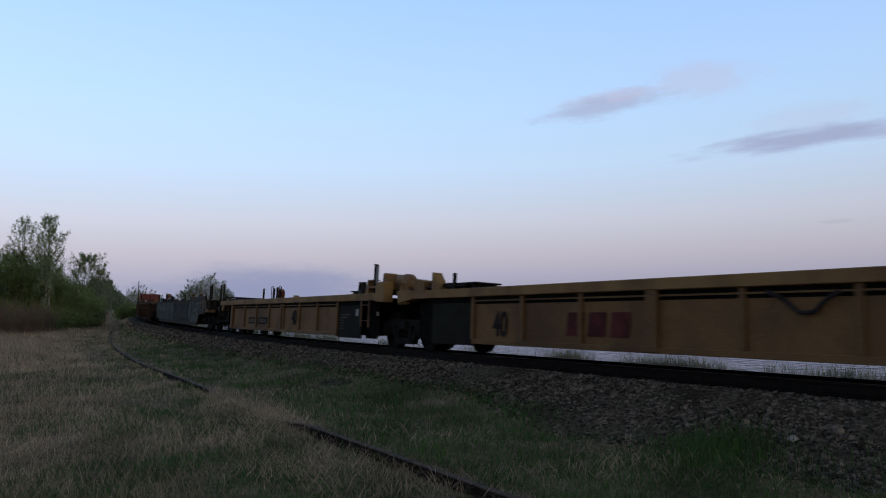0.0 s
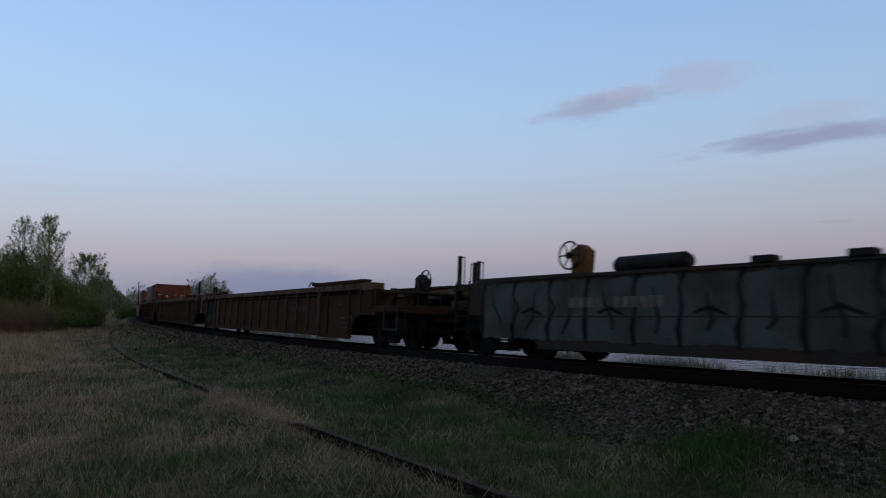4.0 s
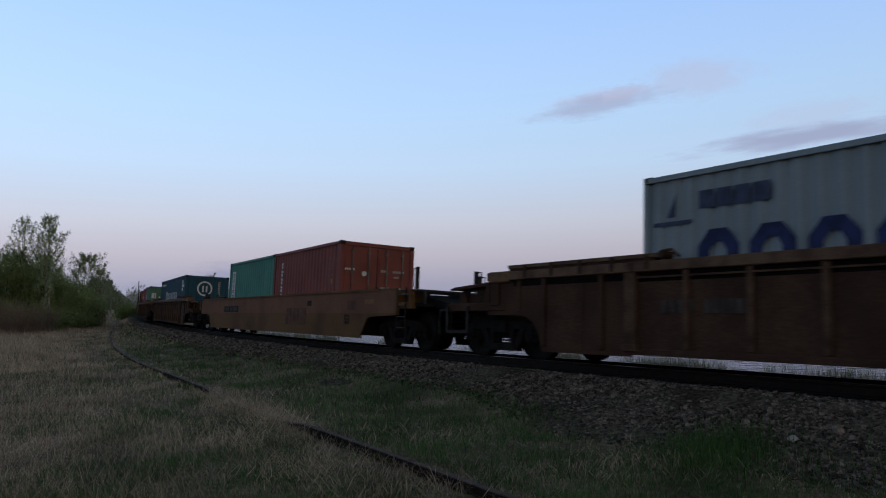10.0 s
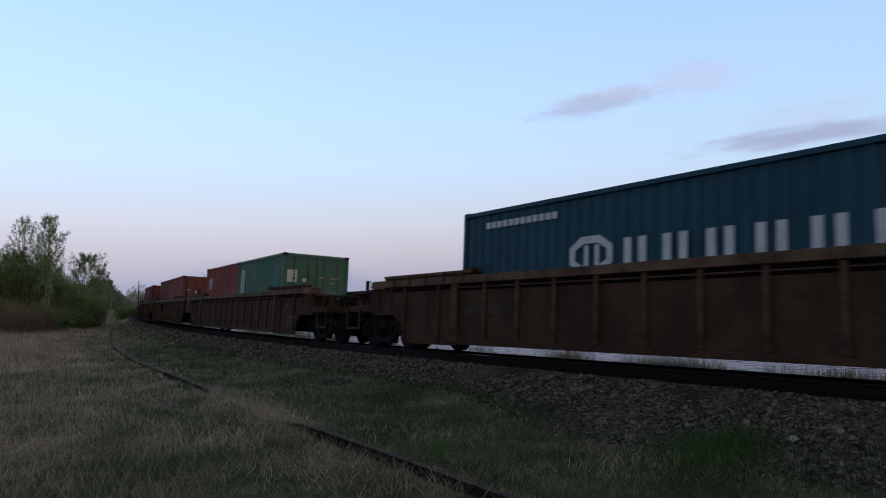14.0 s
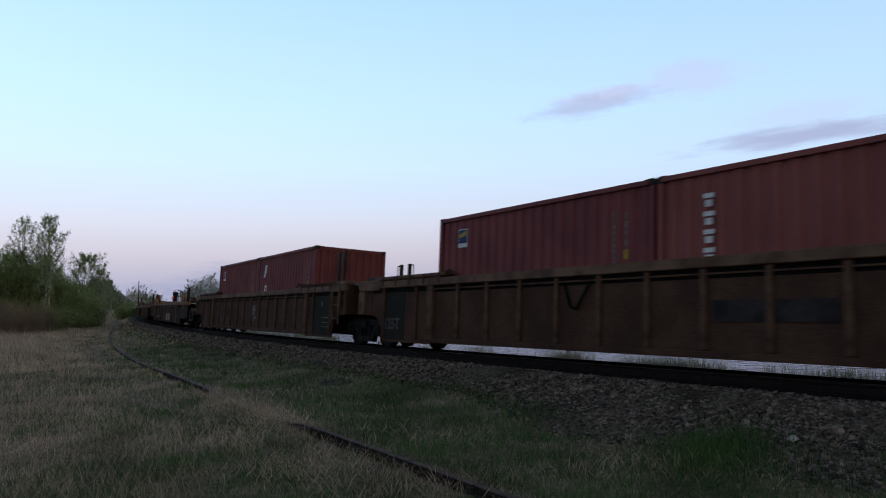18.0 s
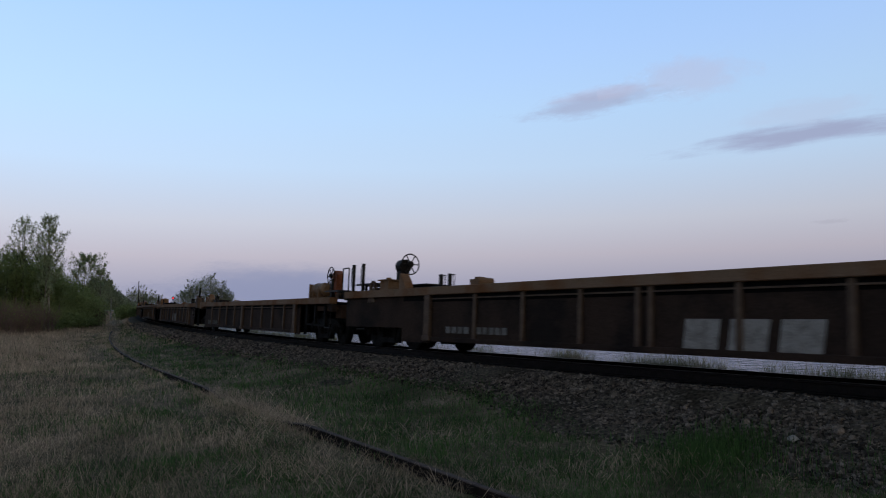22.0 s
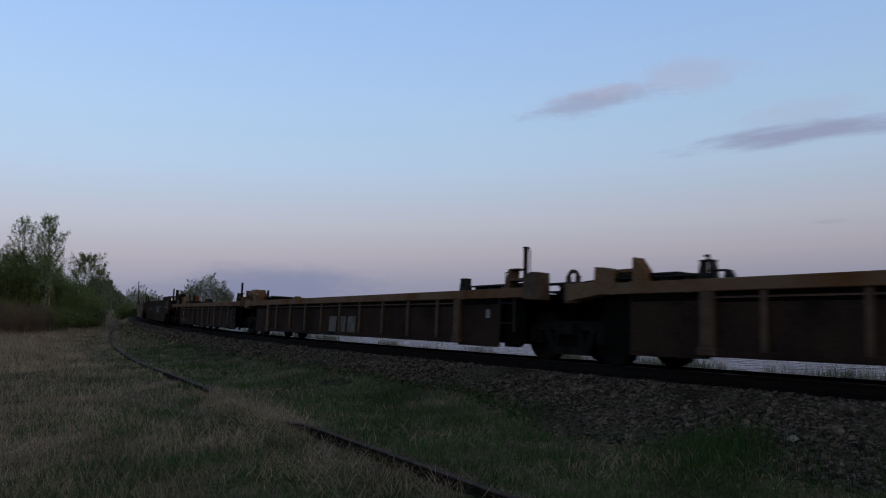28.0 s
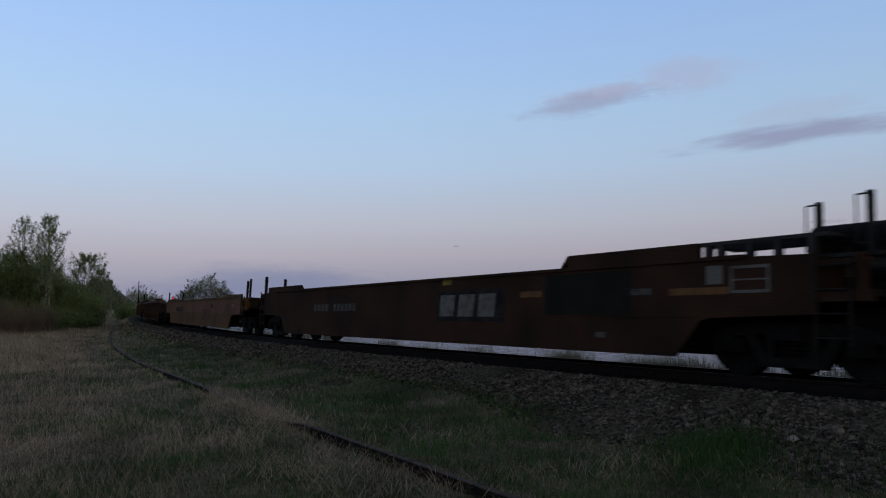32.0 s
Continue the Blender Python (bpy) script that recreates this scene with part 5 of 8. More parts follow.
# ================= smooth-sided well cars =================
def solid_car(name, u0, u1, top, colour, label, raise_f=(0.2, 3.4), raise_r=(0.2, 3.4), deco=None, rear_pole=0.62, front_poles=((-0.5, -1.2, 0.66), (-1.15, -1.25, 0.72))):
    """Single well car with plain plate sides, slanting over the trucks."""
    car = new(name)
    half = (u1 - u0) / 2
    a = half - 1.55
    for s in (-1, 1):
        bm = bmesh.new()
        pts = [(-a, 0.22), (a, 0.22), (half - 1.12, 0.74), (half - 0.95, 0.78), (half + 0.58, 0.82), (half + 0.58, top - 0.03), (half - 0.6, top), (-half + 0.6, top),
               (-half - 0.58, top - 0.03), (-half - 0.58, 0.82), (-half + 0.95, 0.78), (-half + 1.12, 0.74)]
        prism(bm, pts, s * 1.40 - 0.025, s * 1.40 + 0.025)
        part("side_wall", bm, colour, car, bevel=0.006)
        for nm, x_, y_, w_, z0, z1 in (("top_rail", half - 0.4, 1.41, 0.05, top - 0.03, top + 0.025), ("bottom_sill", a, 1.40, 0.04, 0.215, 0.29), ("belt_rail", a + 0.4, 1.40, 0.034, 0.78, 0.80)):
            bm = bmesh.new()
            box(bm, -x_, x_, s * y_ - 0.05, s * y_ + 0.05 * (s < 0) + w_ * (s > 0), z0, z1) if s > 0 else box(bm, -x_, x_, -y_ - w_, -y_ + 0.05, z0, z1)
            part(nm, bm, colour, car)
        for d in (-1, 1):
            bm = bmesh.new()
            raise_h, raise_len, *stop = raise_f if d > 0 else raise_r
            x0, x1 = d * (half + (stop[0] if stop else 0.3)), d * (half - raise_len)
            box(bm, min(x0, x1), max(x0, x1), s * 1.36 - 0.05, s * 1.36 + 0.045, top - 0.02, top + raise_h)
            tube(bm, (x1, s * 1.36, top + raise_h - 0.03), (x1 - d * 0.18, s * 1.36, top), 0.05, n=8)
            part("guide_rail", bm, colour, car, "raised container guide plate")
            bm = bmesh.new()
            box(bm, d * (half + 0.54) - 0.03, d * (half + 0.54) + 0.03, *sorted((s * 0.53, s * 1.37)), 1.12, top - 0.06)
            part("end_plate", bm, colour, car)
            bm = bmesh.new()
            x0, x1 = sorted((d * (half + 0.583), d * (half + 1.20)))
            box(bm, x0, x1, *sorted((s * 1.26, s * 1.40)), 0.98, 1.12)
            box(bm, d * (half + 1.07) - 0.05, d * (half + 1.07) + 0.05, *sorted((s * 1.26, s * 1.38)), 1.12, top - 0.04)
            box(bm, x0, x1, *sorted((s * 1.30, s * 1.36)), top - 0.16, top - 0.10)
            part("corner_frame", bm, colour, car, "open corner frame beside the platform")
    bm = bmesh.new()
    box(bm, -a, a, -1.36, 1.36, 0.29, 0.34)
    part("well_floor", bm, M_BLACK, car)
    for d in (-1, 1):
        build_truck(car, d * half)
        bm = bmesh.new()
        box(bm, min(d * a, d * (half + 1.25)), max(d * a, d * (half + 1.25)), -1.3, 1.3, 1.04, 1.12)
        part("end_deck", bm, M_STEEL, car)
        bm = bmesh.new()
        reservoir(bm, d * (half + 0.5), 0.35, top - 0.16, 0.8, 0.14)
        box(bm, d * (half + 0.3) - 0.2, d * (half + 0.3) + 0.2, -0.85, -0.45, 1.12, top - 0.10)
        part("brake_gear", bm, M_STEEL, car, "brake cylinder and valve on the open end")
        bm = bmesh.new()
        box(bm, d * a - 0.04, d * a + 0.04, -1.35, 1.35, 0.3, 1.12)
        part("bulkhead", bm, M_STEEL, car)
        bm = bmesh.new()
        box(bm, min(d * (half - 0.8), d * (half + 1.2)), max(d * (half - 0.8), d * (half + 1.2)), -0.35, 0.35, 0.7, 1.04)
        part("centre_sill", bm, M_BLACK, car)
        bm = bmesh.new()
        prism(bm, [(d * (half + 0.4), 1.12), (d * (half + 0.4), 1.36), (d * (half + 1.7), 1.14), (d * (half + 1.7), 0.98)], -0.75, 0.75)
        part("draft_cover", bm, M_TRUCK, car, "sloping cover over the coupler pocket")
        bm = bmesh.new()
        coupler(bm, d, d * (half + 2.05))
        part("coupler", bm, M_BLACK, car)
        bm = bmesh.new()
        x0, x1 = d * (half + 0.1), d * (half + 1.28)
        walkway(bm, min(x0, x1), max(x0, x1), -1.25, 1.25, top - 0.02)
        for e in (0.3, 1.3):
            for s in (-1, 1):
                box(bm, d * (half + e) - 0.035, d * (half + e) + 0.035, s * 1.1 - 0.035, s * 1.1 + 0.035, 1.1, top - 0.06)
        part("crossover_platform", bm, M_GRATE, car, "open steel grating over the coupler")
        bm = bmesh.new()
        ladder(bm, d * (half + 0.55), d * (half + 0.98), -1.43, 0.45, top + 0.02, 4)
        part("ladder", bm, M_STEEL, car)
        bm = bmesh.new()
        path_tube(bm, [(d * (half + 1.0), -0.5, 0.9), (d * (half + 1.35), -0.45, 0.62), (d * (half + 1.75), -0.4, 0.45), (d * (half + 2.05), -0.35, 0.6)], 0.025)
        part("air_hose", bm, M_BLACK, car)
        spots = front_poles if d > 0 else [(-1.2, -1.2, rear_pole), (-1.7, -0.3, rear_pole)]
        grips(car, [(d * (half - e), y_, h_, -d) for e, y_, h_ in spots], top - 0.02, M_STEEL)
    if deco:
        deco(car, half)
    tagged(car, label, "well car", "well cars of the freight train")
    MOVERS.append((car, u0, u1, None))
    return car


# ================= shipping containers =================
def corrugated(bm, x0, x1, y, z0, z1, pitch, depth, out):
    """Trapezoid-ribbed sheet in the xz plane at y; its ribs stand towards out."""
    n = round((x1 - x0) / pitch)
    p = (x1 - x0) / n
    xs = []
    for i in range(n):
        a = x0 + i * p
        xs += [(a, 0), (a + p * 0.28, 0), (a + p * 0.46, 1), (a + p * 0.80, 1)]
    xs.append((x1, 0))
    lo = [bm.verts.new((x, y + out * depth * (k - 1), z0)) for x, k in xs]
    hi = [bm.verts.new((x, y + out * depth * (k - 1), z1)) for x, k in xs]
    for i in range(len(xs) - 1):
        bm.faces.new((lo[i], lo[i + 1], hi[i + 1], hi[i]))


def container(length, height, colour, label, u0, u1, u_front, front="doors", marks=None, floor=0.41, square=False):
    """Steel box; its front end stands u_front along the train in the car with pivots u0, u1."""
    box_ob = new("shipping_container")
    W, H, h = 1.219, height, length / 2
    for s in (-1, 1):
        bm = bmesh.new()
        corrugated(bm, -h + 0.1, h - 0.1, s * (W - 0.012), 0.15, H - 0.09, 0.278, 0.036, s)
        part("side_panel", bm, colour, box_ob)
        bm = bmesh.new()
        box(bm, -h + 0.1, h - 0.1, s * W - 0.03, s * W + 0.03, H - 0.10, H - 0.02)
        part("top_rail", bm, colour, box_ob)
        bm = bmesh.new()
        box(bm, -h + 0.1, h - 0.1, s * W - 0.03, s * W + 0.03, 0.02, 0.16)
        part("bottom_rail", bm, colour, box_ob)
        for d in (-1, 1):
            bm = bmesh.new()
            box(bm, d * h - 0.10 if d > 0 else -h, d * h if d > 0 else -h + 0.10, s * W - 0.12 if s > 0 else -W, s * W if s > 0 else -W + 0.12, 0.11, H - 0.11)
            part("corner_post", bm, colour, box_ob)
            for z in (0.0, H - 0.118):
                cast = shared("corner_casting", lambda b: box(b, -0.089, 0.089, -0.081, 0.081, 0, 0.118), M_STEEL, 0.012)
                part("corner_casting", cast, M_STEEL, box_ob, at=pose(d * (h - 0.086), s * (W - 0.075), z + (0.004 if z else 0)))
    bm = bmesh.new()
    n = 40
    for i in range(n):
        a, b = -h + 0.1 + (2 * h - 0.2) * i / n, -h + 0.1 + (2 * h - 0.2) * (i + 0.8) / n
        box(bm, a, b, -W + 0.05, W - 0.05, H - 0.045, H - 0.03)
    box(bm, -h + 0.05, h - 0.05, -W + 0.03, W - 0.03, H - 0.06, H - 0.045)
    part("roof", bm, colour, box_ob)
    bm = bmesh.new()
    box(bm, -h + 0.05, h - 0.05, -W + 0.03, W - 0.03, 0.08, 0.14)
    part("floor", bm, M_BLACK, box_ob)
    for d in (-1, 1):
        if (front == "doors") == (d > 0):
            for s in (-1, 1):
                bm = bmesh.new()
                y0, y1 = (0.012, W - 0.11) if s > 0 else (-W + 0.11, -0.012)
                x = d * (h - 0.05)
                box(bm, x - 0.02, x + 0.02, y0, y1, 0.14, H - 0.13)
                for k in range(3):
                    z = 0.26 + (H - 0.62) * k / 3
                    box(bm, x - 0.015 + d * 0.025, x + 0.015 + d * 0.025, y0 + 0.05, y1 - 0.05, z, z + (H - 0.62) / 3 - 0.16)
                door = part("door", bm, colour, box_ob, "container door with pressed panels")
                for k in (0.26, 0.74):
                    y = y0 + (y1 - y0) * k
                    bm = bmesh.new()
                    tube(bm, (x + d * 0.06, y, 0.12), (x + d * 0.06, y, H - 0.12), 0.02, n=8)
                    for z in (0.25, 0.9, 1.7, H - 0.3):
                        box(bm, x + d * 0.045 - 0.03, x + d * 0.045 + 0.03, y - 0.05, y + 0.05, z - 0.03, z + 0.03)
                    box(bm, x + d * 0.075 - 0.01, x + d * 0.075 + 0.01, y - 0.02, y + 0.36, 0.98, 1.02)
                    part("lock_rod", bm, M_ROD, door, "galvanised lock rod")
                bm = bmesh.new()
                if s > 0:
                    for (a, b, c, e) in ((0.10, 1.74, 0.09, 0.07), (0.21, 1.74, 0.09, 0.07), (0.50, 1.74, 0.08, 0.07), (0.60, 1.74, 0.08, 0.07), (0.70, 1.74, 0.08, 0.07), (0.80, 1.74, 0.08, 0.07), (0.54, 1.58, 0.07, 0.06), (0.63, 1.58, 0.07, 0.06), (0.1, 1.25, 0.14, 0.05), (0.26, 1.25, 0.14, 0.05), (0.1, 1.14, 0.26, 0.04), (0.55, 1.25, 0.1, 0.05), (0.7, 1.25, 0.1, 0.05), (0.55, 1.12, 0.26, 0.04)):
                        box(bm, x + d * 0.041, x + d * 0.045, y0 + a, y0 + a + c, b, b + e)
                    part("door_marking", bm, M_WHITE, door, "white plain identification bars")["kind"] = "stuff"
                else:
                    tube(bm, (x + d * 0.041, y0 + 0.68, 1.66), (x + d * 0.045, y0 + 0.68, 1.66), 0.075, n=20)
                    part("door_marking", bm, M_WHITE2, door, "round white emblem on the door")
                    bm = bmesh.new()
                    if square:
                        box(bm, x + d * 0.041, x + d * 0.045, y0 + 0.04, y0 + 0.40, 1.56, 2.0)
                    else:
                        for q_ in range(5):
                            box(bm, x + d * 0.041, x + d * 0.045, y0 + 0.06 + q_ * 0.065, y0 + 0.105 + q_ * 0.065, 1.74, 1.80)
                    part("door_marking", bm, M_WHITE2, door, "white square label on the door" if square else "white plain bar on the door")
            bm = bmesh.new()
            x = d * (h - 0.04)
            for y in (-W + 0.10, -0.012, W - 0.115):
                box(bm, x - 0.01, x + 0.012, y, y + 0.018, 0.14, H - 0.13)
            part("door_gasket", bm, M_GASKET, box_ob)
        else:
            bm = bmesh.new()
            corrugated(bm, -W + 0.11, W - 0.11, 0.0, 0.15, H - 0.10, 0.25, 0.045, -1)
            bmesh.ops.rotate(bm, verts=bm.verts[:], cent=(0, 0, 0), matrix=Matrix.Rotation(radians(90 * d), 3, "Z"))
            bmesh.ops.translate(bm, verts=bm.verts[:], vec=(d * (h - 0.012), 0, 0))
            part("end_wall", bm, colour, box_ob)
        bm = bmesh.new()
        x0, x1 = sorted((d * h - d * 0.06, d * h - d * 0.004))
        box(bm, x0, x1, -W + 0.1, W - 0.1, H - 0.12, H - 0.01)
        part("end_header", bm, colour, box_ob)
        bm = bmesh.new()
        box(bm, x0, x1, -W + 0.1, W - 0.1, 0.02, 0.15)
        part("end_sill", bm, colour, box_ob)
    if marks:
        marks(box_ob, h, W, H)
    tagged(box_ob, label, "container", "shipping containers on the train")
    centre = (u0 + u1) / 2
    MOVERS.append((box_ob, u0, u1, pose(centre - (u_front + h), 0, floor)))
    return box_ob


def column(bm, x, z0, z1, w, n, y, turn=False):
    """Plain short bars one under the other."""
    step = (z1 - z0) / n
    for i in range(n):
        box(bm, x, x + w, y - 0.004, y, z0 + i * step, z0 + (i + 0.72) * step)


# ================= the train, from its front to its rear =================
PAL_YEL = (M_YELLOW, M_YCHORD, M_YELLOW, M_GREEN_PANEL)
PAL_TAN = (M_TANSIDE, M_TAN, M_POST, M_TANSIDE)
LOWCAR_Y = "yellow-painted low ribbed well car, empty, with dark end panels"
LOWCAR_T = "faded tan and brown low ribbed well car, empty and worn"
BROWN_LABEL = "rusty brown tall ribbed well car with arched end skirts"

y0 = low_car("well_car", -151.8, -136.2, (-4.54, 4.54), ("joint", "joint"), LOWCAR_Y, PAL_YEL, YELLOW_F, TANK_R, 1.51, (0.0,),
        mark=(-1.86, 0.46, 1.5, 0.4, M_DKRED), top=1.37, big=(False, False))
y1 = low_car("well_car", -136.2, -120.6, (-6.2, 4.54), ("joint", "coupler"), LOWCAR_Y, PAL_YEL, YELLOW_F,
        [("wheel", 2.0, 1.15, 0.45), ("hoop", 2.84, 1.1, 0.82), ("e_pole", -1.27, 1.2, 0.72), ("e_pole", -0.82, 1.2, 0.76), ("wedge", 1.67, 1.2, 0.36), ("e_pole", -0.85, -1.2, 0.76), ("e_pole", -1.34, -1.2, 0.74), ("plate", 0.6, 0.3, 1.2)], 1.51, (), top=1.37, aprons=(0.8, None), tails=(1.38, 0.27), big=(True, False), doubled=(-0.24,))
for car_, x_, z_ in ((y0, -3.9, 0.42), (y1, 0.79, 0.5)):
    lettering("40", 0.66, M_DKLET, car_, x_, -1.403, z_, "length_stencil", "dark length stencil", 0.014, 0.68)
for x_, w_ in ((-3.98, 1.05), (-2.78, 1.06)):
    paint(y1, "number_panel", lambda bm: box(bm, x_, x_ + w_, -1.404, -1.40, 0.47, 0.71), M_DKLET, "dark number panel")
    paint(y1, "car_number", lambda bm: bars(bm, x_ + 0.1, 0.52, w_ - 0.2, 0.14, 5, -1.406), mat("dull_number_paint", (0.13, 0.10, 0.07), 0.8), "painted car number", "stuff")
bm = bmesh.new()
path_tube(bm, [(1.88, -1.45, 1.12), (2.1, -1.45, 1.02), (2.32, -1.46, 0.84), (2.5, -1.46, 0.84), (2.65, -1.45, 1.0), (2.82, -1.45, 1.1)], 0.03)
part("hanging_hook", bm, M_DKLET, y0, "rusty bent bracket hanging under the chord")
for car_ in (y0, y1):
    # rows of small stencilled data and two white plates on the dark end panel
    for k, w_ in enumerate((0.62, 0.48, 0.24, 0.26, 0.22, 0.25)):
        paint(car_, "data_stencil", lambda bm: bars(bm, 4.74, 0.80 - 0.075 * k, w_, 0.042, max(3, int(w_ * 14)), -1.396, k), M_STENCIL, "faded pale stencilled data", "stuff")
    paint(car_, "placard", lambda bm: box(bm, 5.73, 5.90, -1.397, -1.391, 0.79, 0.97), M_WHITE, "small white placard")
    paint(car_, "placard", lambda bm: box(bm, 6.70, 6.80, -1.25, -1.243, 0.80, 0.90), M_WHITE, "small white placard")
def sprayed_side(car, half):
    """Spray-painted shapes along the lens's side, pads on the rim and brake gear on the rear deck."""
    rng = np.random.default_rng(3)
    y = -1.4265
    def slab(x0, x1, k):
        n = 9
        lo = [(x0 + (x1 - x0) * i / n, 0.36 + rng.uniform(0, 0.05)) for i in range(n + 1)]
        hi = [(x1 - (x1 - x0) * i / n, 1.44 - rng.uniform(0, 0.06)) for i in range(n + 1)]
        return lo + hi
    edges = [-9.35, -8.45, -7.5, -6.6, -5.6, -4.75, -3.8, -2.9, -2.05, -1.1]
    for i, (x0, x1) in enumerate(zip(edges, edges[1:])):
        pts = slab(x0 + 0.03, x1 - 0.03, i)
        paint(car, "sprayed_shape", lambda bm: prism(bm, pts, y - 0.003, y - 0.001), M_SPRAY, "grey sprayed block shape")
        c = (x0 + x1) / 2
        lean = rng.uniform(-0.12, 0.12)
        paint(car, "sprayed_line", lambda bm: arc_strip(bm, [(c - lean - 0.05, 0.45 + rng.uniform(0, 0.2)), (c + 0.05, 0.75), (c + lean, 1.0), (c + lean * 1.5, 1.05 + rng.uniform(0.1, 0.3))], 0.06, y - 0.006), M_SPRAY2)
        paint(car, "sprayed_line", lambda bm: arc_strip(bm, [(x0, 0.34), (x0 - 0.05, 0.6), (x0 + 0.06 + lean, 0.95), (x0 - 0.04, 1.2), (x0 + 0.08, 1.46)], 0.09, y - 0.007), M_SPRAY2)
        if i % 2:
            paint(car, "sprayed_line", lambda bm: arc_strip(bm, [(c - 0.25, 0.85), (c, 0.93), (c + 0.28, 0.82)], 0.06, y - 0.0075), M_SPRAY2)
    for cx, w, m_ in ((-0.2, 1.5, M_SPRAY2), (1.35, 1.7, M_GREENWASH), (2.7, 1.2, M_SPRAY2), (3.6, 1.3, M_GREENWASH), (4.5, 1.0, M_SPRAY2)):
        paint(car, "sprayed_field", lambda bm: blob(bm, cx, 0.86, w, 1.0, y - 0.001, rng, 16, 0.7), m_, "dark sprayed patch")
    for i in range(30):
        x0, z0 = -0.9 + 5.8 * i / 30 + rng.uniform(-0.1, 0.1), rng.uniform(0.42, 0.75)
        w, hgt = rng.uniform(0.10, 0.24), rng.uniform(0.35, 0.75)
        lean = rng.uniform(-0.1, 0.15)
        pts = [(x0 - w, z0 - 0.08)] + [(x0 + w * math.cos(math.pi - k * 0.38) + lean * math.sin(k * 0.38), min(1.45, z0 + hgt * math.sin(k * 0.38))) for k in range(9)] + [(x0 + w * 1.1, z0 - rng.uniform(0.0, 0.2))]
        paint(car, "sprayed_line", lambda bm: arc_strip(bm, [(px_, max(0.36, pz_)) for px_, pz_ in pts], 0.034, y - 0.004 - 0.0002 * i), M_SPRAYLINE)
    big = [(4.95, 0.75), (5.05, 1.2), (5.5, 1.44), (6.6, 1.42), (7.4, 1.46), (8.3, 1.44), (8.75, 1.2), (8.6, 0.9), (8.1, 0.75), (7.9, 0.42), (6.4, 0.36), (5.5, 0.38)]
    paint(car, "sprayed_shape", lambda bm: prism(bm, big, y - 0.003, y - 0.001), M_SPRAY, "large pale grey sprayed shape")
    strokes = ([(4.98, 0.6), (4.92, 0.95), (5.1, 1.3), (5.45, 1.45), (5.75, 1.3), (5.8, 1.0), (5.6, 0.75), (5.62, 0.5), (5.4, 0.38), (5.1, 0.42), (4.98, 0.6)],
               [(5.95, 1.42), (5.92, 1.1), (6.05, 0.8), (6.3, 0.75), (6.42, 1.0), (6.4, 1.4)], [(5.85, 0.4), (5.9, 0.6), (6.1, 0.66), (6.5, 0.6), (6.6, 0.38)],
               [(6.62, 1.42), (7.2, 1.44), (7.25, 1.32), (6.7, 1.28), (6.66, 1.1), (7.15, 1.12), (7.2, 1.02)], [(6.62, 0.98), (6.7, 0.84), (7.3, 0.86)],
               [(7.35, 1.42), (7.95, 1.44)], [(7.35, 1.2), (7.9, 1.16), (7.98, 0.98), (7.5, 0.9)], [(7.0, 0.7), (7.05, 0.42)], [(7.3, 0.72), (7.7, 0.66), (7.75, 0.42)],
               [(8.1, 1.35), (8.35, 1.46), (8.65, 1.36), (8.66, 1.12), (8.4, 0.98), (8.12, 1.08), (8.1, 1.35)], [(8.25, 1.2), (8.4, 1.26), (8.5, 1.2)], [(8.05, 0.95), (8.4, 0.86), (8.7, 0.95)])
    for i, pts in enumerate(strokes):
        paint(car, "sprayed_line", lambda bm: arc_strip(bm, pts, 0.085, y - 0.006 - 0.0004 * i), M_SPRAY2)
    paint(car, "car_number", lambda bm: (bars(bm, -7.0, 0.94, 0.8, 0.17, 4, y - 0.01), bars(bm, -6.0, 0.94, 1.0, 0.17, 6, y - 0.01)), M_MARK, "white car number", "stuff")
    paint(car, "end_panel", lambda bm: box(bm, 8.4, 10.19, y - 0.0012, y + 0.001, 1.03, 1.45), M_BROWN_TOP, "rusty brown end panel")
    paint(car, "placard", lambda bm: box(bm, 8.75, 9.12, y - 0.006, y - 0.002, 1.0, 1.3), M_STENCIL, "pale-framed stencil placard")
    paint(car, "placard", lambda bm: (box(bm, 8.78, 9.09, y - 0.009, y - 0.006, 1.03, 1.14), box(bm, 8.78, 9.09, y - 0.009, y - 0.006, 1.17, 1.27)), M_GREEN_PANEL, "dark stencil placard", "stuff")
    bm = bmesh.new()
    box(bm, 9.9, 10.5, -1.43, -1.05, 0.88, 1.02)
    part("bolster_end", bm, M_TAN, car, "ochre bolster end", bevel=0.015)
    for x in (-3.44, -2.2, -0.33, 2.69):
        bm = bmesh.new()
        box(bm, x - 0.16, x + 0.16, -1.5, -1.3, 1.5, 1.6)
        part("container_pad", bm, M_STEEL, car, bevel=0.015)
    for x in (5.66, 8.02):
        bm = bmesh.new()
        box(bm, x - 0.14, x + 0.14, -1.42, -1.26, 1.66, 1.8)
        part("container_pad", bm, M_BROWN_TOP, car, bevel=0.015)
    bm = bmesh.new()
    reservoir(bm, -5.6, -1.0, 1.66, 1.3, 0.15)
    part("air_reservoir", bm, M_STEEL, car, "dark cylindrical air reservoir")
    bm = bmesh.new()
    brake_gear(bm, -7.15, -1.05, 1.85, -1)
    part("brake_housing", bm, M_TAN, car)
    bm = bmesh.new()
    brake_wheel(bm, -7.35, -1.1, 1.9, 0.25)
    part("brake_wheel", bm, M_STEEL, car, "spoked hand brake wheel")


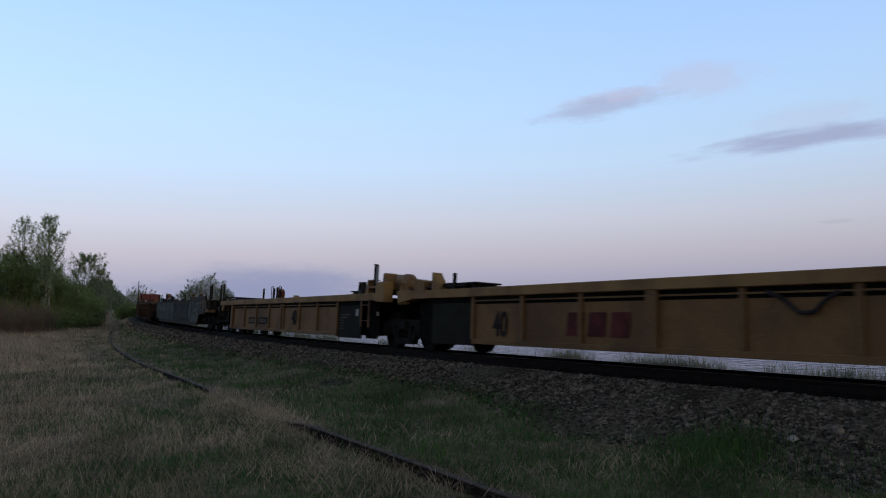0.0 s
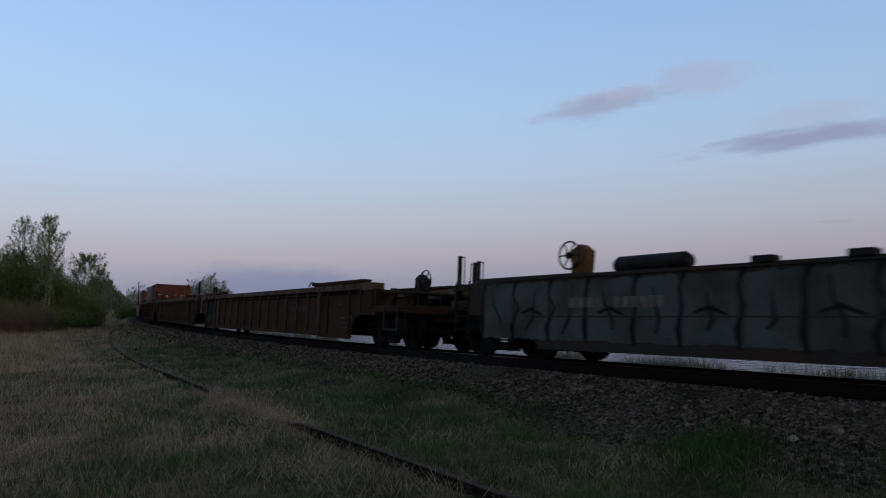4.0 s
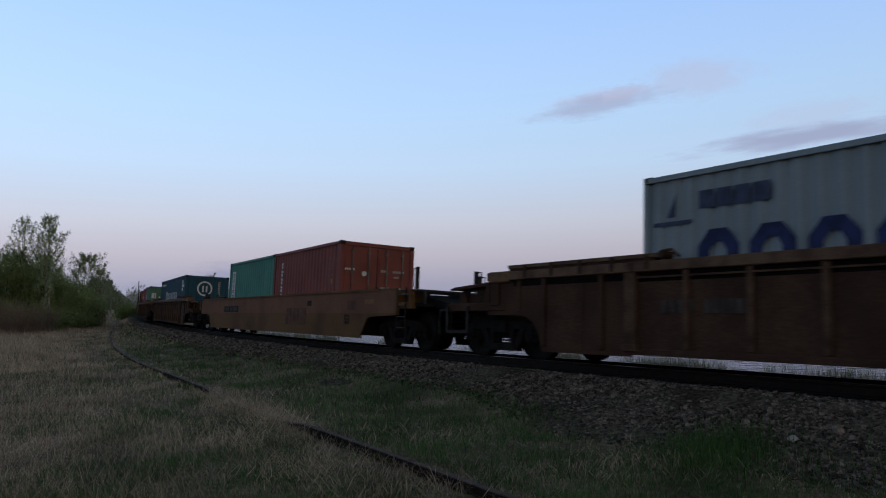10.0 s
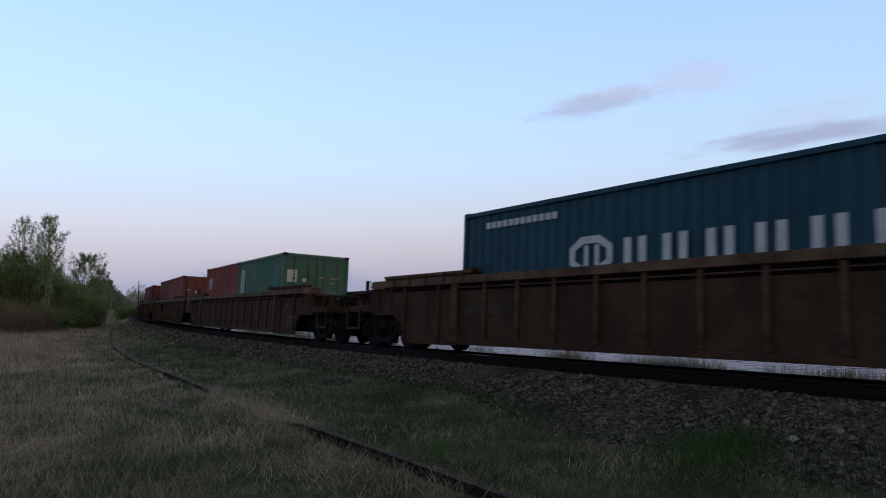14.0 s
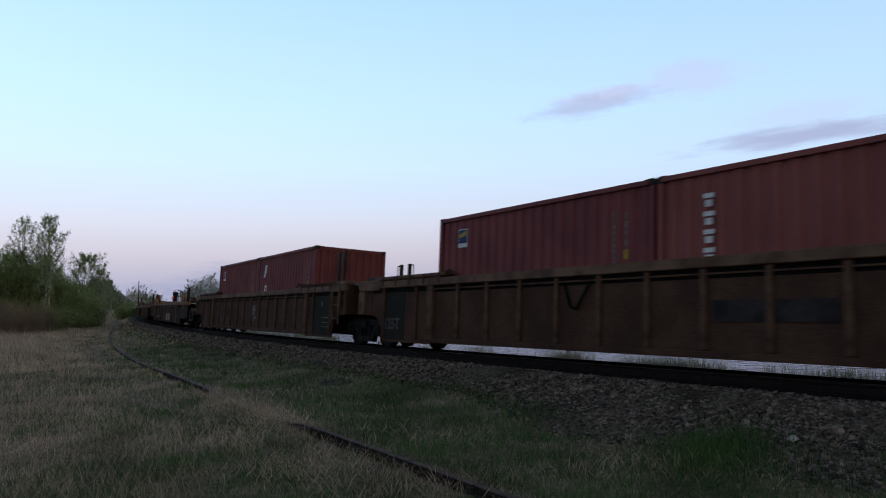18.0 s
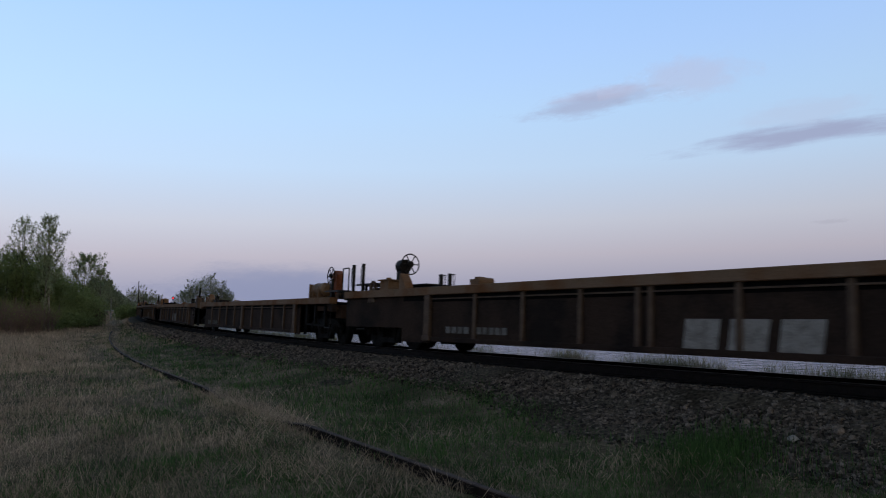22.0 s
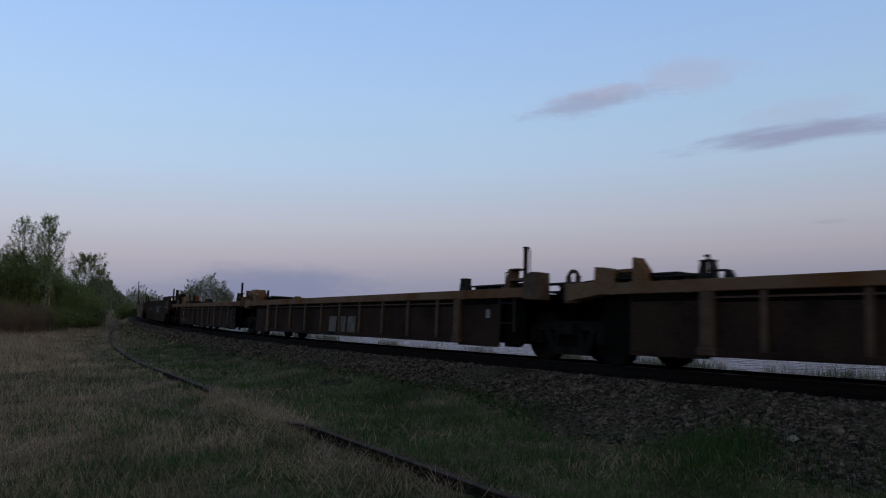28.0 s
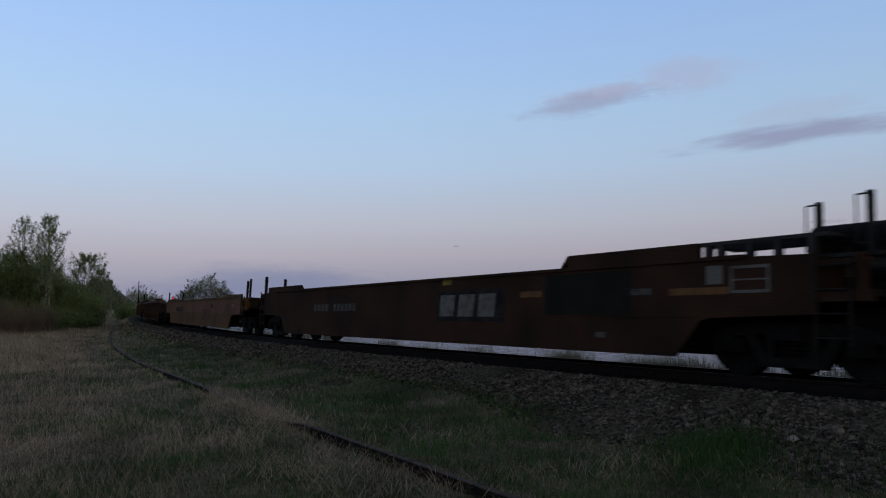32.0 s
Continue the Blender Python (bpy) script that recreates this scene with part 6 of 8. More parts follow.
def ochre_side(number, big53):
    def go(car, half):
        for s in (-1, 1):
            bm = bmesh.new()
            box(bm, -half - 0.4, half + 0.4, *sorted((s * 1.4255, s * 1.431)), 0.86, 1.40)
            part("upper_sheet", bm, M_OCHRETOP, car, "faded reddish upper side sheet")
        y = -1.4355
        paint(car, "number_panel", lambda bm: box(bm, -5.85, -3.65, y - 0.004, y, 0.9, 1.13), M_DKLET, "dark number panel")
        paint(car, "car_number", lambda bm: (bars(bm, -5.75, 0.94, 0.7, 0.15, 4, y - 0.005), bars(bm, -4.85, 0.94, 1.1, 0.15, 6, y - 0.005)), mat("faint_number_paint", (0.11, 0.075, 0.06), 0.8), "faded car number", "stuff")
        paint(car, "owner_mark", lambda bm: owner_mark(bm, 2.2, 0.5, 1.95, 0.52, y - 0.002), M_DKRED2, "faded dark owner's mark", "stuff")
        paint(car, "repaint_patch", lambda bm: box(bm, 4.15, 4.5, y - 0.004, y, 1.08, 1.24), M_DKLET, "dark painted-out patch")
        paint(car, "placard", lambda bm: box(bm, 7.25, 7.75, y - 0.004, y, 0.95, 1.2), M_DKRED2, "faded stencil placard")
        paint(car, "reflector_tape", lambda bm: box(bm, 8.35, 9.0, y - 0.004, y, 1.1, 1.22), M_ORANGE2, "dulled orange reflective tape")
        bm = bmesh.new()
        brake_wheel(bm, -half - 0.38, -0.75, 1.62, 0.2)
        part("brake_wheel", bm, M_STEEL, car, "spoked hand brake wheel")
        bm = bmesh.new()
        box(bm, -half - 0.3, -half + 0.15, -0.7, -0.4, 1.42, 1.64)
        tube(bm, (-half - 0.1, -0.8, 1.55), (-half - 0.1, -0.4, 1.55), 0.13, n=12)
        part("brake_housing", bm, M_STEEL, car)
        if big53:
            lettering("53", 0.34, M_DKLET, car, 7.05, y - 0.004, 0.58, "length_stencil", "dark length stencil", 0.008)
    return go


def dark_side(car, half):
    # long sooty reservoir lying on the front platform
    bm = bmesh.new()
    reservoir(bm, half + 0.90, -0.75, 1.80, 1.35, 0.205)
    for x in (half + 0.5, half + 1.1):
        box(bm, x - 0.04, x + 0.04, -0.95, -0.55, 1.57, 1.68)
    part("air_reservoir", bm, M_TRUCK, car, "long sooty air reservoir on saddles")
    y = -1.4265
    paint(car, "mark_panel", lambda bm: box(bm, 1.35, 3.8, y - 0.004, y, 0.68, 1.32), M_DKLET, "black panel behind the owner's mark")
    paint(car, "owner_mark", lambda bm: owner_mark(bm, 1.5, 0.78, 2.15, 0.46, y - 0.006), M_MARK, "white owner's mark in slab shapes", "stuff")
    paint(car, "car_number", lambda bm: (bars(bm, -5.5, 0.92, 1.1, 0.2, 4, y - 0.002), bars(bm, -4.1, 0.92, 1.5, 0.2, 6, y - 0.002)), M_STENCIL, "white car number", "stuff")
    paint(car, "repaint_patch", lambda bm: box(bm, 5.0, 7.0, y - 0.004, y, 0.82, 1.52), M_GREEN_PANEL, "dark green painted-out patch")
    paint(car, "reflector_tape", lambda bm: box(bm, 7.75, 8.75, y - 0.004, y, 1.1, 1.2), M_ORANGE2, "orange reflective tape")
    paint(car, "reflector_tape", lambda bm: box(bm, 4.3, 4.9, y - 0.004, y, 1.14, 1.25), M_ORANGE2, "dulled orange reflective tape")
    paint(car, "reflector_tape", lambda bm: box(bm, 1.6, 1.95, y - 0.004, y, 1.46, 1.57), M_YELLOWMARK, "yellow tape square")
    paint(car, "placard", lambda bm: box(bm, 8.4, 8.66, y - 0.004, y, 1.24, 1.5), M_MARK, "dulled white placard")
    paint(car, "placard", lambda bm: box(bm, 7.0, 7.42, y - 0.004, y, 1.12, 1.22), M_STENCIL, "pale stencil block")
    paint(car, "placard", lambda bm: box(bm, 6.26, 6.5, y - 0.004, y, 0.45, 0.54), M_STENCIL, "small pale stencil block")
    def frame_(bm):
        for a in ((8.78, 9.36, 1.44, 1.48), (8.78, 9.36, 1.11, 1.15), (8.78, 8.82, 1.15, 1.44), (9.32, 9.36, 1.15, 1.44), (8.82, 9.32, 1.28, 1.30)):
            box(bm, a[0], a[1], y - 0.004, y, a[2], a[3])
    paint(car, "stencil_frame", frame_, M_MARK, "white outlined stencil frame")
    bm = bmesh.new()
    reservoir(bm, 9.8, -0.5, 1.72, 0.62, 0.15)
    part("air_reservoir", bm, M_STEEL, car, "dark cylindrical air reservoir")
    bm = bmesh.new()
    walkway(bm, 8.2, 10.1, -1.38, -0.5, 1.84)
    for x in (8.4, 8.6, 9.05, 9.45, 9.9):
        box(bm, x - 0.05, x + 0.05, -1.40, -1.32, 1.5, 1.80)
    part("side_walkway", bm, M_GRATE, car, "raised steel walkway on posts")


solid_car("well_car", -116.5, -97.9, 1.49, M_GREYSIDE, "smooth-sided grey well car covered in spray paint", (0.17, 3.9), (0.05, 2.6), sprayed_side, front_poles=((-0.5, -1.2, 0.66), (-1.15, -1.25, 0.72), (-1.0, 1.2, 0.68)))
high_car("well_car", -93.3, -73.65, ("coupler", "joint"), BROWN_LABEL, brake=(1,), number=[(3.45, 1.4, 0.16, 0.91)])
high_car("well_car", -73.65, -54.25, ("joint", "joint"), BROWN_LABEL)
high_car("well_car", -54.25, -35.0, ("joint", "coupler"), BROWN_LABEL, number=[(-5.5, 1.5, 0.2, 0.84)])
solid_car("well_car", -31.0, -11.8, 1.45, M_OLIVE, "smooth-sided ochre well car carrying two containers", (0.02, 3.4), (0.06, 3.0), ochre_side(1, True), rear_pole=0.16, front_poles=((-1.22, -1.28, 0.52),))
def hanging_strap(car, half):
    bm = bmesh.new()
    path_tube(bm, [(-1.75, -1.47, 1.34), (-1.6, -1.47, 0.95), (-1.45, -1.47, 0.92), (-1.16, -1.47, 1.34)], 0.03)
    part("hanging_strap", bm, M_BLACK, car, "slack strap hanging from the chord")
    paint(car, "repaint_patch", lambda bm: box(bm, 1.15, 2.9, -1.404, -1.40, 0.72, 1.02), M_DKLET, "dark painted-out patch")
    lettering("53", 0.34, M_DKLET, car, 6.25, -1.425, 0.75, "length_stencil", "dark length stencil", 0.01)


def chalky_side(car, half):
    """Pale scrubbed-out scribbles on the side plates."""
    rng = np.random.default_rng(9)
    for i in range(30):
        x0, z0 = rng.uniform(0.05, 0.62), rng.uniform(0.55, 1.15)
        t0 = rng.uniform(0, 6.28)
        pts = [(x0 + 0.11 * math.cos(t0 + 0.8 * k) + rng.normal(0, 0.015), z0 + 0.08 * math.sin(t0 + 0.8 * k)) for k in range(5)]
        paint(car, "chalk_scribble", lambda bm: arc_strip(bm, pts, 0.035, -1.40 - 0.0003 * i), M_MARK)
    for x0, x1 in ((-4.55, -4.1), (-3.75, -3.3)):
        paint(car, "repaint_patch", lambda bm: box(bm, x0, x1, -1.404, -1.40, 0.72, 1.05), M_DKLET, "dark painted-out patch")
    paint(car, "repaint_patch", lambda bm: box(bm, -5.6, -5.0, -1.404, -1.40, 0.95, 1.15), M_DKLET, "dark painted-out patch")
    lettering("53", 0.34, M_DKLET, car, 6.25, -1.425, 0.75, "length_stencil", "dark length stencil", 0.01)


high_car("well_car", -7.6, 11.75, ("coupler", "coupler"), BROWN_LABEL, brake=(1,), number=[(-5.7, 1.5, 0.18, 0.83), (3.4, 1.4, 0.22, 0.76)])
high_car("well_car", 15.7, 35.1, ("coupler", "joint"), BROWN_LABEL, pole=1.1)
high_car("well_car", 35.1, 54.6, ("joint", "joint"), BROWN_LABEL, pole=1.1, extra=hanging_strap)
high_car("well_car", 54.6, 73.9, ("joint", "coupler"), BROWN_LABEL, pole=1.1, extra=chalky_side)
low_car("well_car", 77.9, 95.1, (-6.2, 5.95), ("coupler", "coupler"), LOWCAR_T, PAL_TAN,
        [("e_pole", -0.5, -1.3, 0.74), ("e_pole", -1.08, -1.3, 0.74), ("wedge", 1.05, -1.28, 0.40), ("lug", 0.14, -1.34, 0.22), ("valve", 3.3, -0.1, 0.26), ("pole", 4.2, 0.6, 0.4), ("plate", 0.9, -0.6, 1.4), ("valve", 2.6, -0.9, 0.18)],
        [("stand", 4.08, 0.35, 0.84), ("pole", -0.5, -1.2, 0.3), ("valve", -1.5, -1.1, 0.14), ("e_pole", -1.56, -1.28, 0.72), ("e_pole", -0.98, -1.3, 0.72), ("lug", -0.3, -1.36, 0.22), ("crate", 0.24, -1.15, 0.24), ("pole", -0.15, -1.2, 0.3), ("wedge", 1.05, -1.28, 0.38), ("plate", 0.9, -0.6, 1.4), ("valve", 2.6, 0.2, 0.2)], 1.49, (), top=1.44, aprons=(0.52, 0.52), tails=(1.40, 1.70), doubled=(-0.25,), mark=(0.57, 0.33, 2.2, 0.43, M_SLAB), number=(-5.5, 0.43, 2.1, 0.14, M_MARK))
low_car("well_car", 99.1, 114.8, (-5.2, 6.2), ("coupler", "joint"), LOWCAR_T, PAL_TAN,
        [("e_tank", 0.62, -0.95, 0.85), ("wheel", 1.68, -0.8, 0.63), ("gate", 2.76, -0.9, 0.87), ("pole", 2.5, -1.2, 0.55), ("plate", -0.9, -0.3, 1.3), ("valve", 2.1, -0.7, 0.16)], BOX_R, 1.27, (0.0,), big=(False, True), aprons=(None, 0.8), number=(-5.9, 0.36, 1.8, 0.17, M_STENCIL))
for u0, u1, cf, cr, mk in ((114.8, 132.9, BOX_F, TANK_R, (-0.65, 0.34, 1.85, 0.43, M_MARK)), (132.9, 151.0, TANK_F, BOX_R, (-0.85, 0.33, 1.85, 0.44, M_MARK)), (151.0, 169.05, BOX_F, TANK_R, (-0.75, 0.34, 1.88, 0.43, M_MARK))):
    low_car("well_car", u0, u1, (-6.03, 6.03), ("joint", "joint"), LOWCAR_T, PAL_TAN, cf, cr, 1.3, (), mark=mk)
    paint(bpy.data.objects[MOVERS[-1][0].name], "placard", lambda bm: box(bm, 7.0, 7.13, -1.396, -1.39, 0.76, 0.93), M_WHITE, "small white placard")
last_tan = low_car("well_car", 169.05, 184.5, (-6.2, 5.25), ("joint", "coupler"), LOWCAR_T, PAL_TAN, TANK_F,
        [("wheel", -0.80, -0.9, 0.24), ("plate", 2.5, -0.9, 1.9), ("gate", 0.10, -1.0, 0.55), ("crate", 1.06, -1.1, 0.34), ("riser", 1.42, -1.15, 0.24), ("wedge", 1.70, -1.25, 0.40), ("e_pole", 0.50, -1.25, 0.45),
         ("e_pole", -0.74, -1.3, 0.80), ("e_pole", -1.24, -1.3, 0.82), ("lug", -0.16, -1.36, 0.22), ("guide", 3.78, -1.3, 0.15)], 1.29, (0.0,), aprons=(0.8, None), big=(False, False), number=(-5.85, 0.40, 1.35, 0.15, M_STENCIL))
paint(last_tan, "placard", lambda bm: box(bm, -5.62, -5.48, -1.396, -1.39, 0.70, 0.92), M_WHITE, "small white placard")
solid_car("well_car", 188.5, 207.3, 1.6, M_DARKSIDE, "smooth-sided dark brown well car, empty", (0.24, 3.85, -1.15), (0.16, 2.6), dark_side)
solid_car("well_car", 211.4, 230.2, 1.5, M_OLIVE, "smooth-sided ochre well car, empty", (0.12, 3.0), (0.12, 3.0), ochre_side(2, False))
high_car("well_car", 234.4, 253.8, ("coupler", "joint"), BROWN_LABEL)
high_car("well_car", 253.8, 273.2, ("joint", "joint"), BROWN_LABEL)
high_car("well_car", 273.2, 292.5, ("joint", "coupler"), BROWN_LABEL)

FT20, FT40 = 6.058, 12.192
LOW = 0.41


def red_marks(big, ids=True, letters=6, extra=None):
    """Vertical column of white shapes near the rear, identification bars near the front."""
    def go(ob, h, W, H):
        y = -W - 0.001
        if big == "column":
            for i in range(letters):
                z = 2.62 - LOW - i * 0.27 - 0.21
                if z > 0.3:
                    paint(ob, "side_marking", lambda bm: (box(bm, -h + 0.84, -h + 1.02, y - 0.004, y, z + 0.13, z + 0.2), box(bm, -h + 0.87, -h + 0.99, y - 0.0045, y, z, z + 0.10)), M_WHITE2, "white painted bars", "stuff")
        elif big == "slant":
            paint(ob, "side_marking", lambda bm: prism(bm, [(-h + 0.72, 1.80), (-h + 0.86, 1.78), (-h + 1.04, 2.0), (-h + 1.06, 2.24), (-h + 0.86, 2.24)], y - 0.004, y), M_WHITE2, "white slanting emblem")
            paint(ob, "side_marking", lambda bm: frame_shape(bm, -h + 0.86, 1.2, 0.3, 0.3, 0.08, y), M_WHITE2, "white painted shape")
        elif big == "emblem":
            paint(ob, "emblem", lambda bm: box(bm, -h + 0.745, -h + 1.075, y - 0.004, y, 1.88, 2.28), M_WHITE2, "white bordered emblem")
            paint(ob, "emblem", lambda bm: box(bm, -h + 0.76, -h + 1.06, y - 0.007, y - 0.004, 1.97, 2.26), M_NAVY, "navy emblem field")
            paint(ob, "emblem", lambda bm: prism(bm, [(-h + 0.78, 2.08), (-h + 1.04, 2.14), (-h + 1.04, 2.24), (-h + 0.78, 2.16)], y - 0.009, y - 0.007), M_YELLOWMARK, "yellow emblem stripe")
        elif big == "initials":
            for i in range(3):
                x = -h + 0.70 + i * 0.25
                paint(ob, "side_marking", lambda bm: frame_shape(bm, x, 1.58, 0.22, 0.52, 0.07, y) if i < 2 else box(bm, x + 0.06, x + 0.14, y - 0.004, y, 1.58, 2.1), M_WHITE2, "white painted shape")
        if ids:
            paint(ob, "id_marking", lambda bm: (column(bm, h - 0.85, 1.23, 2.15, 0.045, 9, y), column(bm, h - 0.58, 1.55, 2.15, 0.045, 4, y)), M_MARK, "white identification bars", "stuff")
            paint(ob, "id_marking", lambda bm: box(bm, h - 0.61, h - 0.52, y - 0.004, y, 1.32, 1.48), M_YELLOWMARK, "yellow hazard decal")
    return go


def grey_marks(ob, h, W, H):
    y = -W - 0.001
    for i in range(5):
        x = -h + 1.0 + i * 0.82
        paint(ob, "side_marking", lambda bm: frame_shape(bm, x, 0.82, 0.66, 0.84, 0.19, y), M_NAVY, "navy rounded painted shape")
    paint(ob, "side_marking", lambda bm: bars(bm, -h + 1.02, 1.98, 1.15, 0.27, 4, y, gap=0.12), M_NAVY2, "dark painted shapes", "stuff")
    paint(ob, "emblem", lambda bm: (prism(bm, [(-h + 0.45, 1.9), (-h + 0.6, 1.9), (-h + 0.62, 2.25)], y - 0.004, y), box(bm, -h + 0.2, -h + 0.9, y - 0.004, y, 1.78, 1.84)), M_NAVY2, "dark sail-shaped emblem", "stuff")
    paint(ob, "id_marking", lambda bm: column(bm, h - 0.7, 1.3, 2.15, 0.07, 9, y), M_NAVY2, "dark identification bars", "stuff")
    paint(ob, "id_marking", lambda bm: box(bm, h - 0.5, h - 0.36, y - 0.004, y, 1.42, 1.62), M_YELLOWMARK, "yellow hazard decal")


def teal_marks(ob, h, W, H):
    y = -W - 0.001
    paint(ob, "marking_strip", lambda bm: box(bm, -h + 0.52, -h + 1.0, y - 0.003, y, 0.75, 2.2), M_WHITE2, "white upright lettering strip")
    for i in range(6):
        paint(ob, "side_marking", lambda bm: frame_shape(bm, -h + 0.64, 1.95 - i * 0.22, 0.24, 0.16, 0.045, y - 0.004), M_DKLET, "dark painted shape")
    paint(ob, "id_marking", lambda bm: column(bm, h - 0.9, 1.2, 2.1, 0.06, 8, y), mat("pale_teal_paint", (0.10, 0.30, 0.24), 0.6), "faint identification bars", "stuff")


def blue_marks(ob, h, W, H):
    y = -W - 0.001
    paint(ob, "side_marking", lambda bm: bars(bm, -5.3, 2.19, 2.15, 0.13, 12, y), M_WHITE2, "white small painted lettering bars", "stuff")
    paint(ob, "emblem", lambda bm: (frame_shape(bm, -2.85, 1.12, 1.0, 0.66, 0.13, y), box(bm, -2.5, -2.4, y - 0.004, y, 1.25, 1.62), box(bm, -2.25, -2.15, y - 0.004, y, 1.25, 1.62)), M_WHITE2, "white round emblem", "stuff")
    for i in range(6):
        x = -1.6 + i * 0.78
        def shape(bm):
            box(bm, x, x + 0.15, y - 0.004, y, 1.1, 1.68)
            box(bm, x + 0.3, x + 0.45, y - 0.004, y, 1.1, 1.68)
        paint(ob, "side_marking", shape, M_WHITE2, "white painted slab shape", "stuff")
    paint(ob, "side_marking", lambda bm: (bars(bm, 4.88, 2.12, 0.5, 0.2, 3, y, gap=0.1), bars(bm, 4.85, 1.9, 0.95, 0.17, 6, y, gap=0.1), bars(bm, 4.88, 1.7, 0.5, 0.17, 3, y, gap=0.1)), M_WHITE2, "white block lettering bars", "stuff")
    # ring emblem and bars on the front wall
    bm = bmesh.new()
    ring(bm, (0, 0, 0), "x", 0.38, 0.05, n=26, k=5)
    bmesh.ops.scale(bm, verts=bm.verts[:], vec=(0.08, 1, 1))
    for yy in (-0.14, 0.06):
        box(bm, -0.003, 0.003, yy, yy + 0.09, -0.2, 0.16)
    bmesh.ops.translate(bm, verts=bm.verts[:], vec=(h + 0.004, -0.12, 1.86))
    part("emblem", bm, M_WHITE2, ob, "white ring emblem on the end wall")["kind"] = "stuff"
    bm = bmesh.new()
    for k in range(9):
        box(bm, h - 0.002, h + 0.004, 0.62, 0.74, 1.3 + k * 0.115, 1.38 + k * 0.115)
    part("id_marking", bm, M_WHITE, ob, "white identification bars")["kind"] = "stuff"


container(FT20, 2.59, M_RED_BOX, "rust-red twenty-foot container with closed doors", -54.25, -35.0, -50.84, marks=red_marks("column"))
container(FT20, 2.59, M_GREY_BOX, "pale grey twenty-foot container with navy lettering shapes", -54.25, -35.0, -44.71, marks=grey_marks)
container(FT20, 2.59, M_RED_BOX, "rust-red twenty-foot container with closed doors", -31.0, -11.8, -27.43, marks=red_marks("column"))
container(FT20, 2.59, M_TEAL_BOX, "teal twenty-foot container with a white lettering strip", -31.0, -11.8, -21.30, marks=teal_marks)
container(FT40, 2.59, M_BLUE_BOX, "dark blue forty-foot container with white lettering shapes", -7.6, 11.75, -4.03, front="plain", marks=blue_marks)
container(FT20, 2.59, M_GREEN_BOX, "green twenty-foot container with closed doors", 15.7, 35.1, 19.33, marks=teal_marks, square=True)
container(FT20, 2.59, M_RED_BOX3, "bright red twenty-foot container with white initials", 15.7, 35.1, 25.46, marks=red_marks("initials"))
container(FT20, 2.59, M_RED_BOX, "rust-red twenty-foot container with closed doors", 35.1, 54.6, 38.75, marks=red_marks("column"))
container(FT20, 2.59, M_RED_BOX2, "maroon twenty-foot container with a small emblem", 35.1, 54.6, 44.88, marks=red_marks("emblem"))
container(FT20, 2.59, M_RED_BOX2, "maroon twenty-foot container with ribbed end wall", 54.6, 73.9, 58.18, front="plain", marks=red_marks("slant"))
container(FT20, 2.59, M_RED_BOX2, "maroon twenty-foot container with a small emblem", 54.6, 73.9, 64.31, marks=red_marks("emblem"))

# ================= ties, siding, loose rock =================
tie = shared("tie", lambda bm: box(bm, -0.11, 0.11, -1.3, 1.3, -0.34, -0.175), M_TIE, 0.012)
for i in range(150):
    q = -18 + i * 0.52
    c, d = Vector(on_line(q)), Vector(on_line(q - 0.1))
    rz = math.degrees(math.atan2(d.y - c.y, d.x - c.x))
    part("tie", tie, M_TIE, track, at=pose(c.x, c.y, c.z, -math.degrees(LEAN), 0, rz + random.uniform(-1, 1)))


def siding_mesh():
    prof = [(-0.065, -0.14), (-0.065, -0.125), (-0.011, -0.11), (-0.011, -0.035), (-0.032, -0.028), (-0.032, -0.004), (-0.024, 0.004), (0.024, 0.004), (0.032, -0.004),
            (0.032, -0.028), (0.011, -0.035), (0.011, -0.11), (0.065, -0.125), (0.065, -0.14)]
    qs = np.arange(-20, 39, 0.5)
    verts, k = [], len(prof)
    for q in qs:
        la = np.interp(q, *SIDING)
        x0, y0, _ = on_line(q)
        h = np.interp(q, QS, LH)
        zz = float(grade(q)) - 0.355 + 0.02 * noise.noise((q * 0.3, 0, 5)) - 0.10 * math.exp(-((q + 4.1) / 2.0) ** 6)
        for a, z in prof:
            verts.append((x0 - (la + a) * math.cos(h), y0 - (la + a) * math.sin(h), zz + z))
    faces = [(a * k + b, a * k + b + 1, (a + 1) * k + b + 1, (a + 1) * k + b) for a in range(len(qs) - 1) for b in range(k - 1)]
    me = mesh_from("siding_rail", verts, faces, M_SIDING)
    # top faces get the painted sky light, the sides the painted shade
    me.materials.append(M_RUSTTOP_LIT)
    for f in me.polygons:
        f.material_index = 1 if 5 <= f.index % (k - 1) <= 7 else 0
    return me


siding = tagged(new("siding_rail", siding_mesh()), "rusty disused siding rail half sunk in grass", "rail", kind="structure")


def block():
    """Corners and triangles of a rough stone."""
    v = np.array([(x, y, z) for x in (-1, 1) for y in (-1, 1) for z in (-1, 1)]) * 0.8
    f = np.array([0, 1, 3, 0, 3, 2, 4, 6, 7, 4, 7, 5, 0, 4, 5, 0, 5, 1, 2, 3, 7, 2, 7, 6, 0, 2, 6, 0, 6, 4, 1, 5, 7, 1, 7, 3])
    return v, f


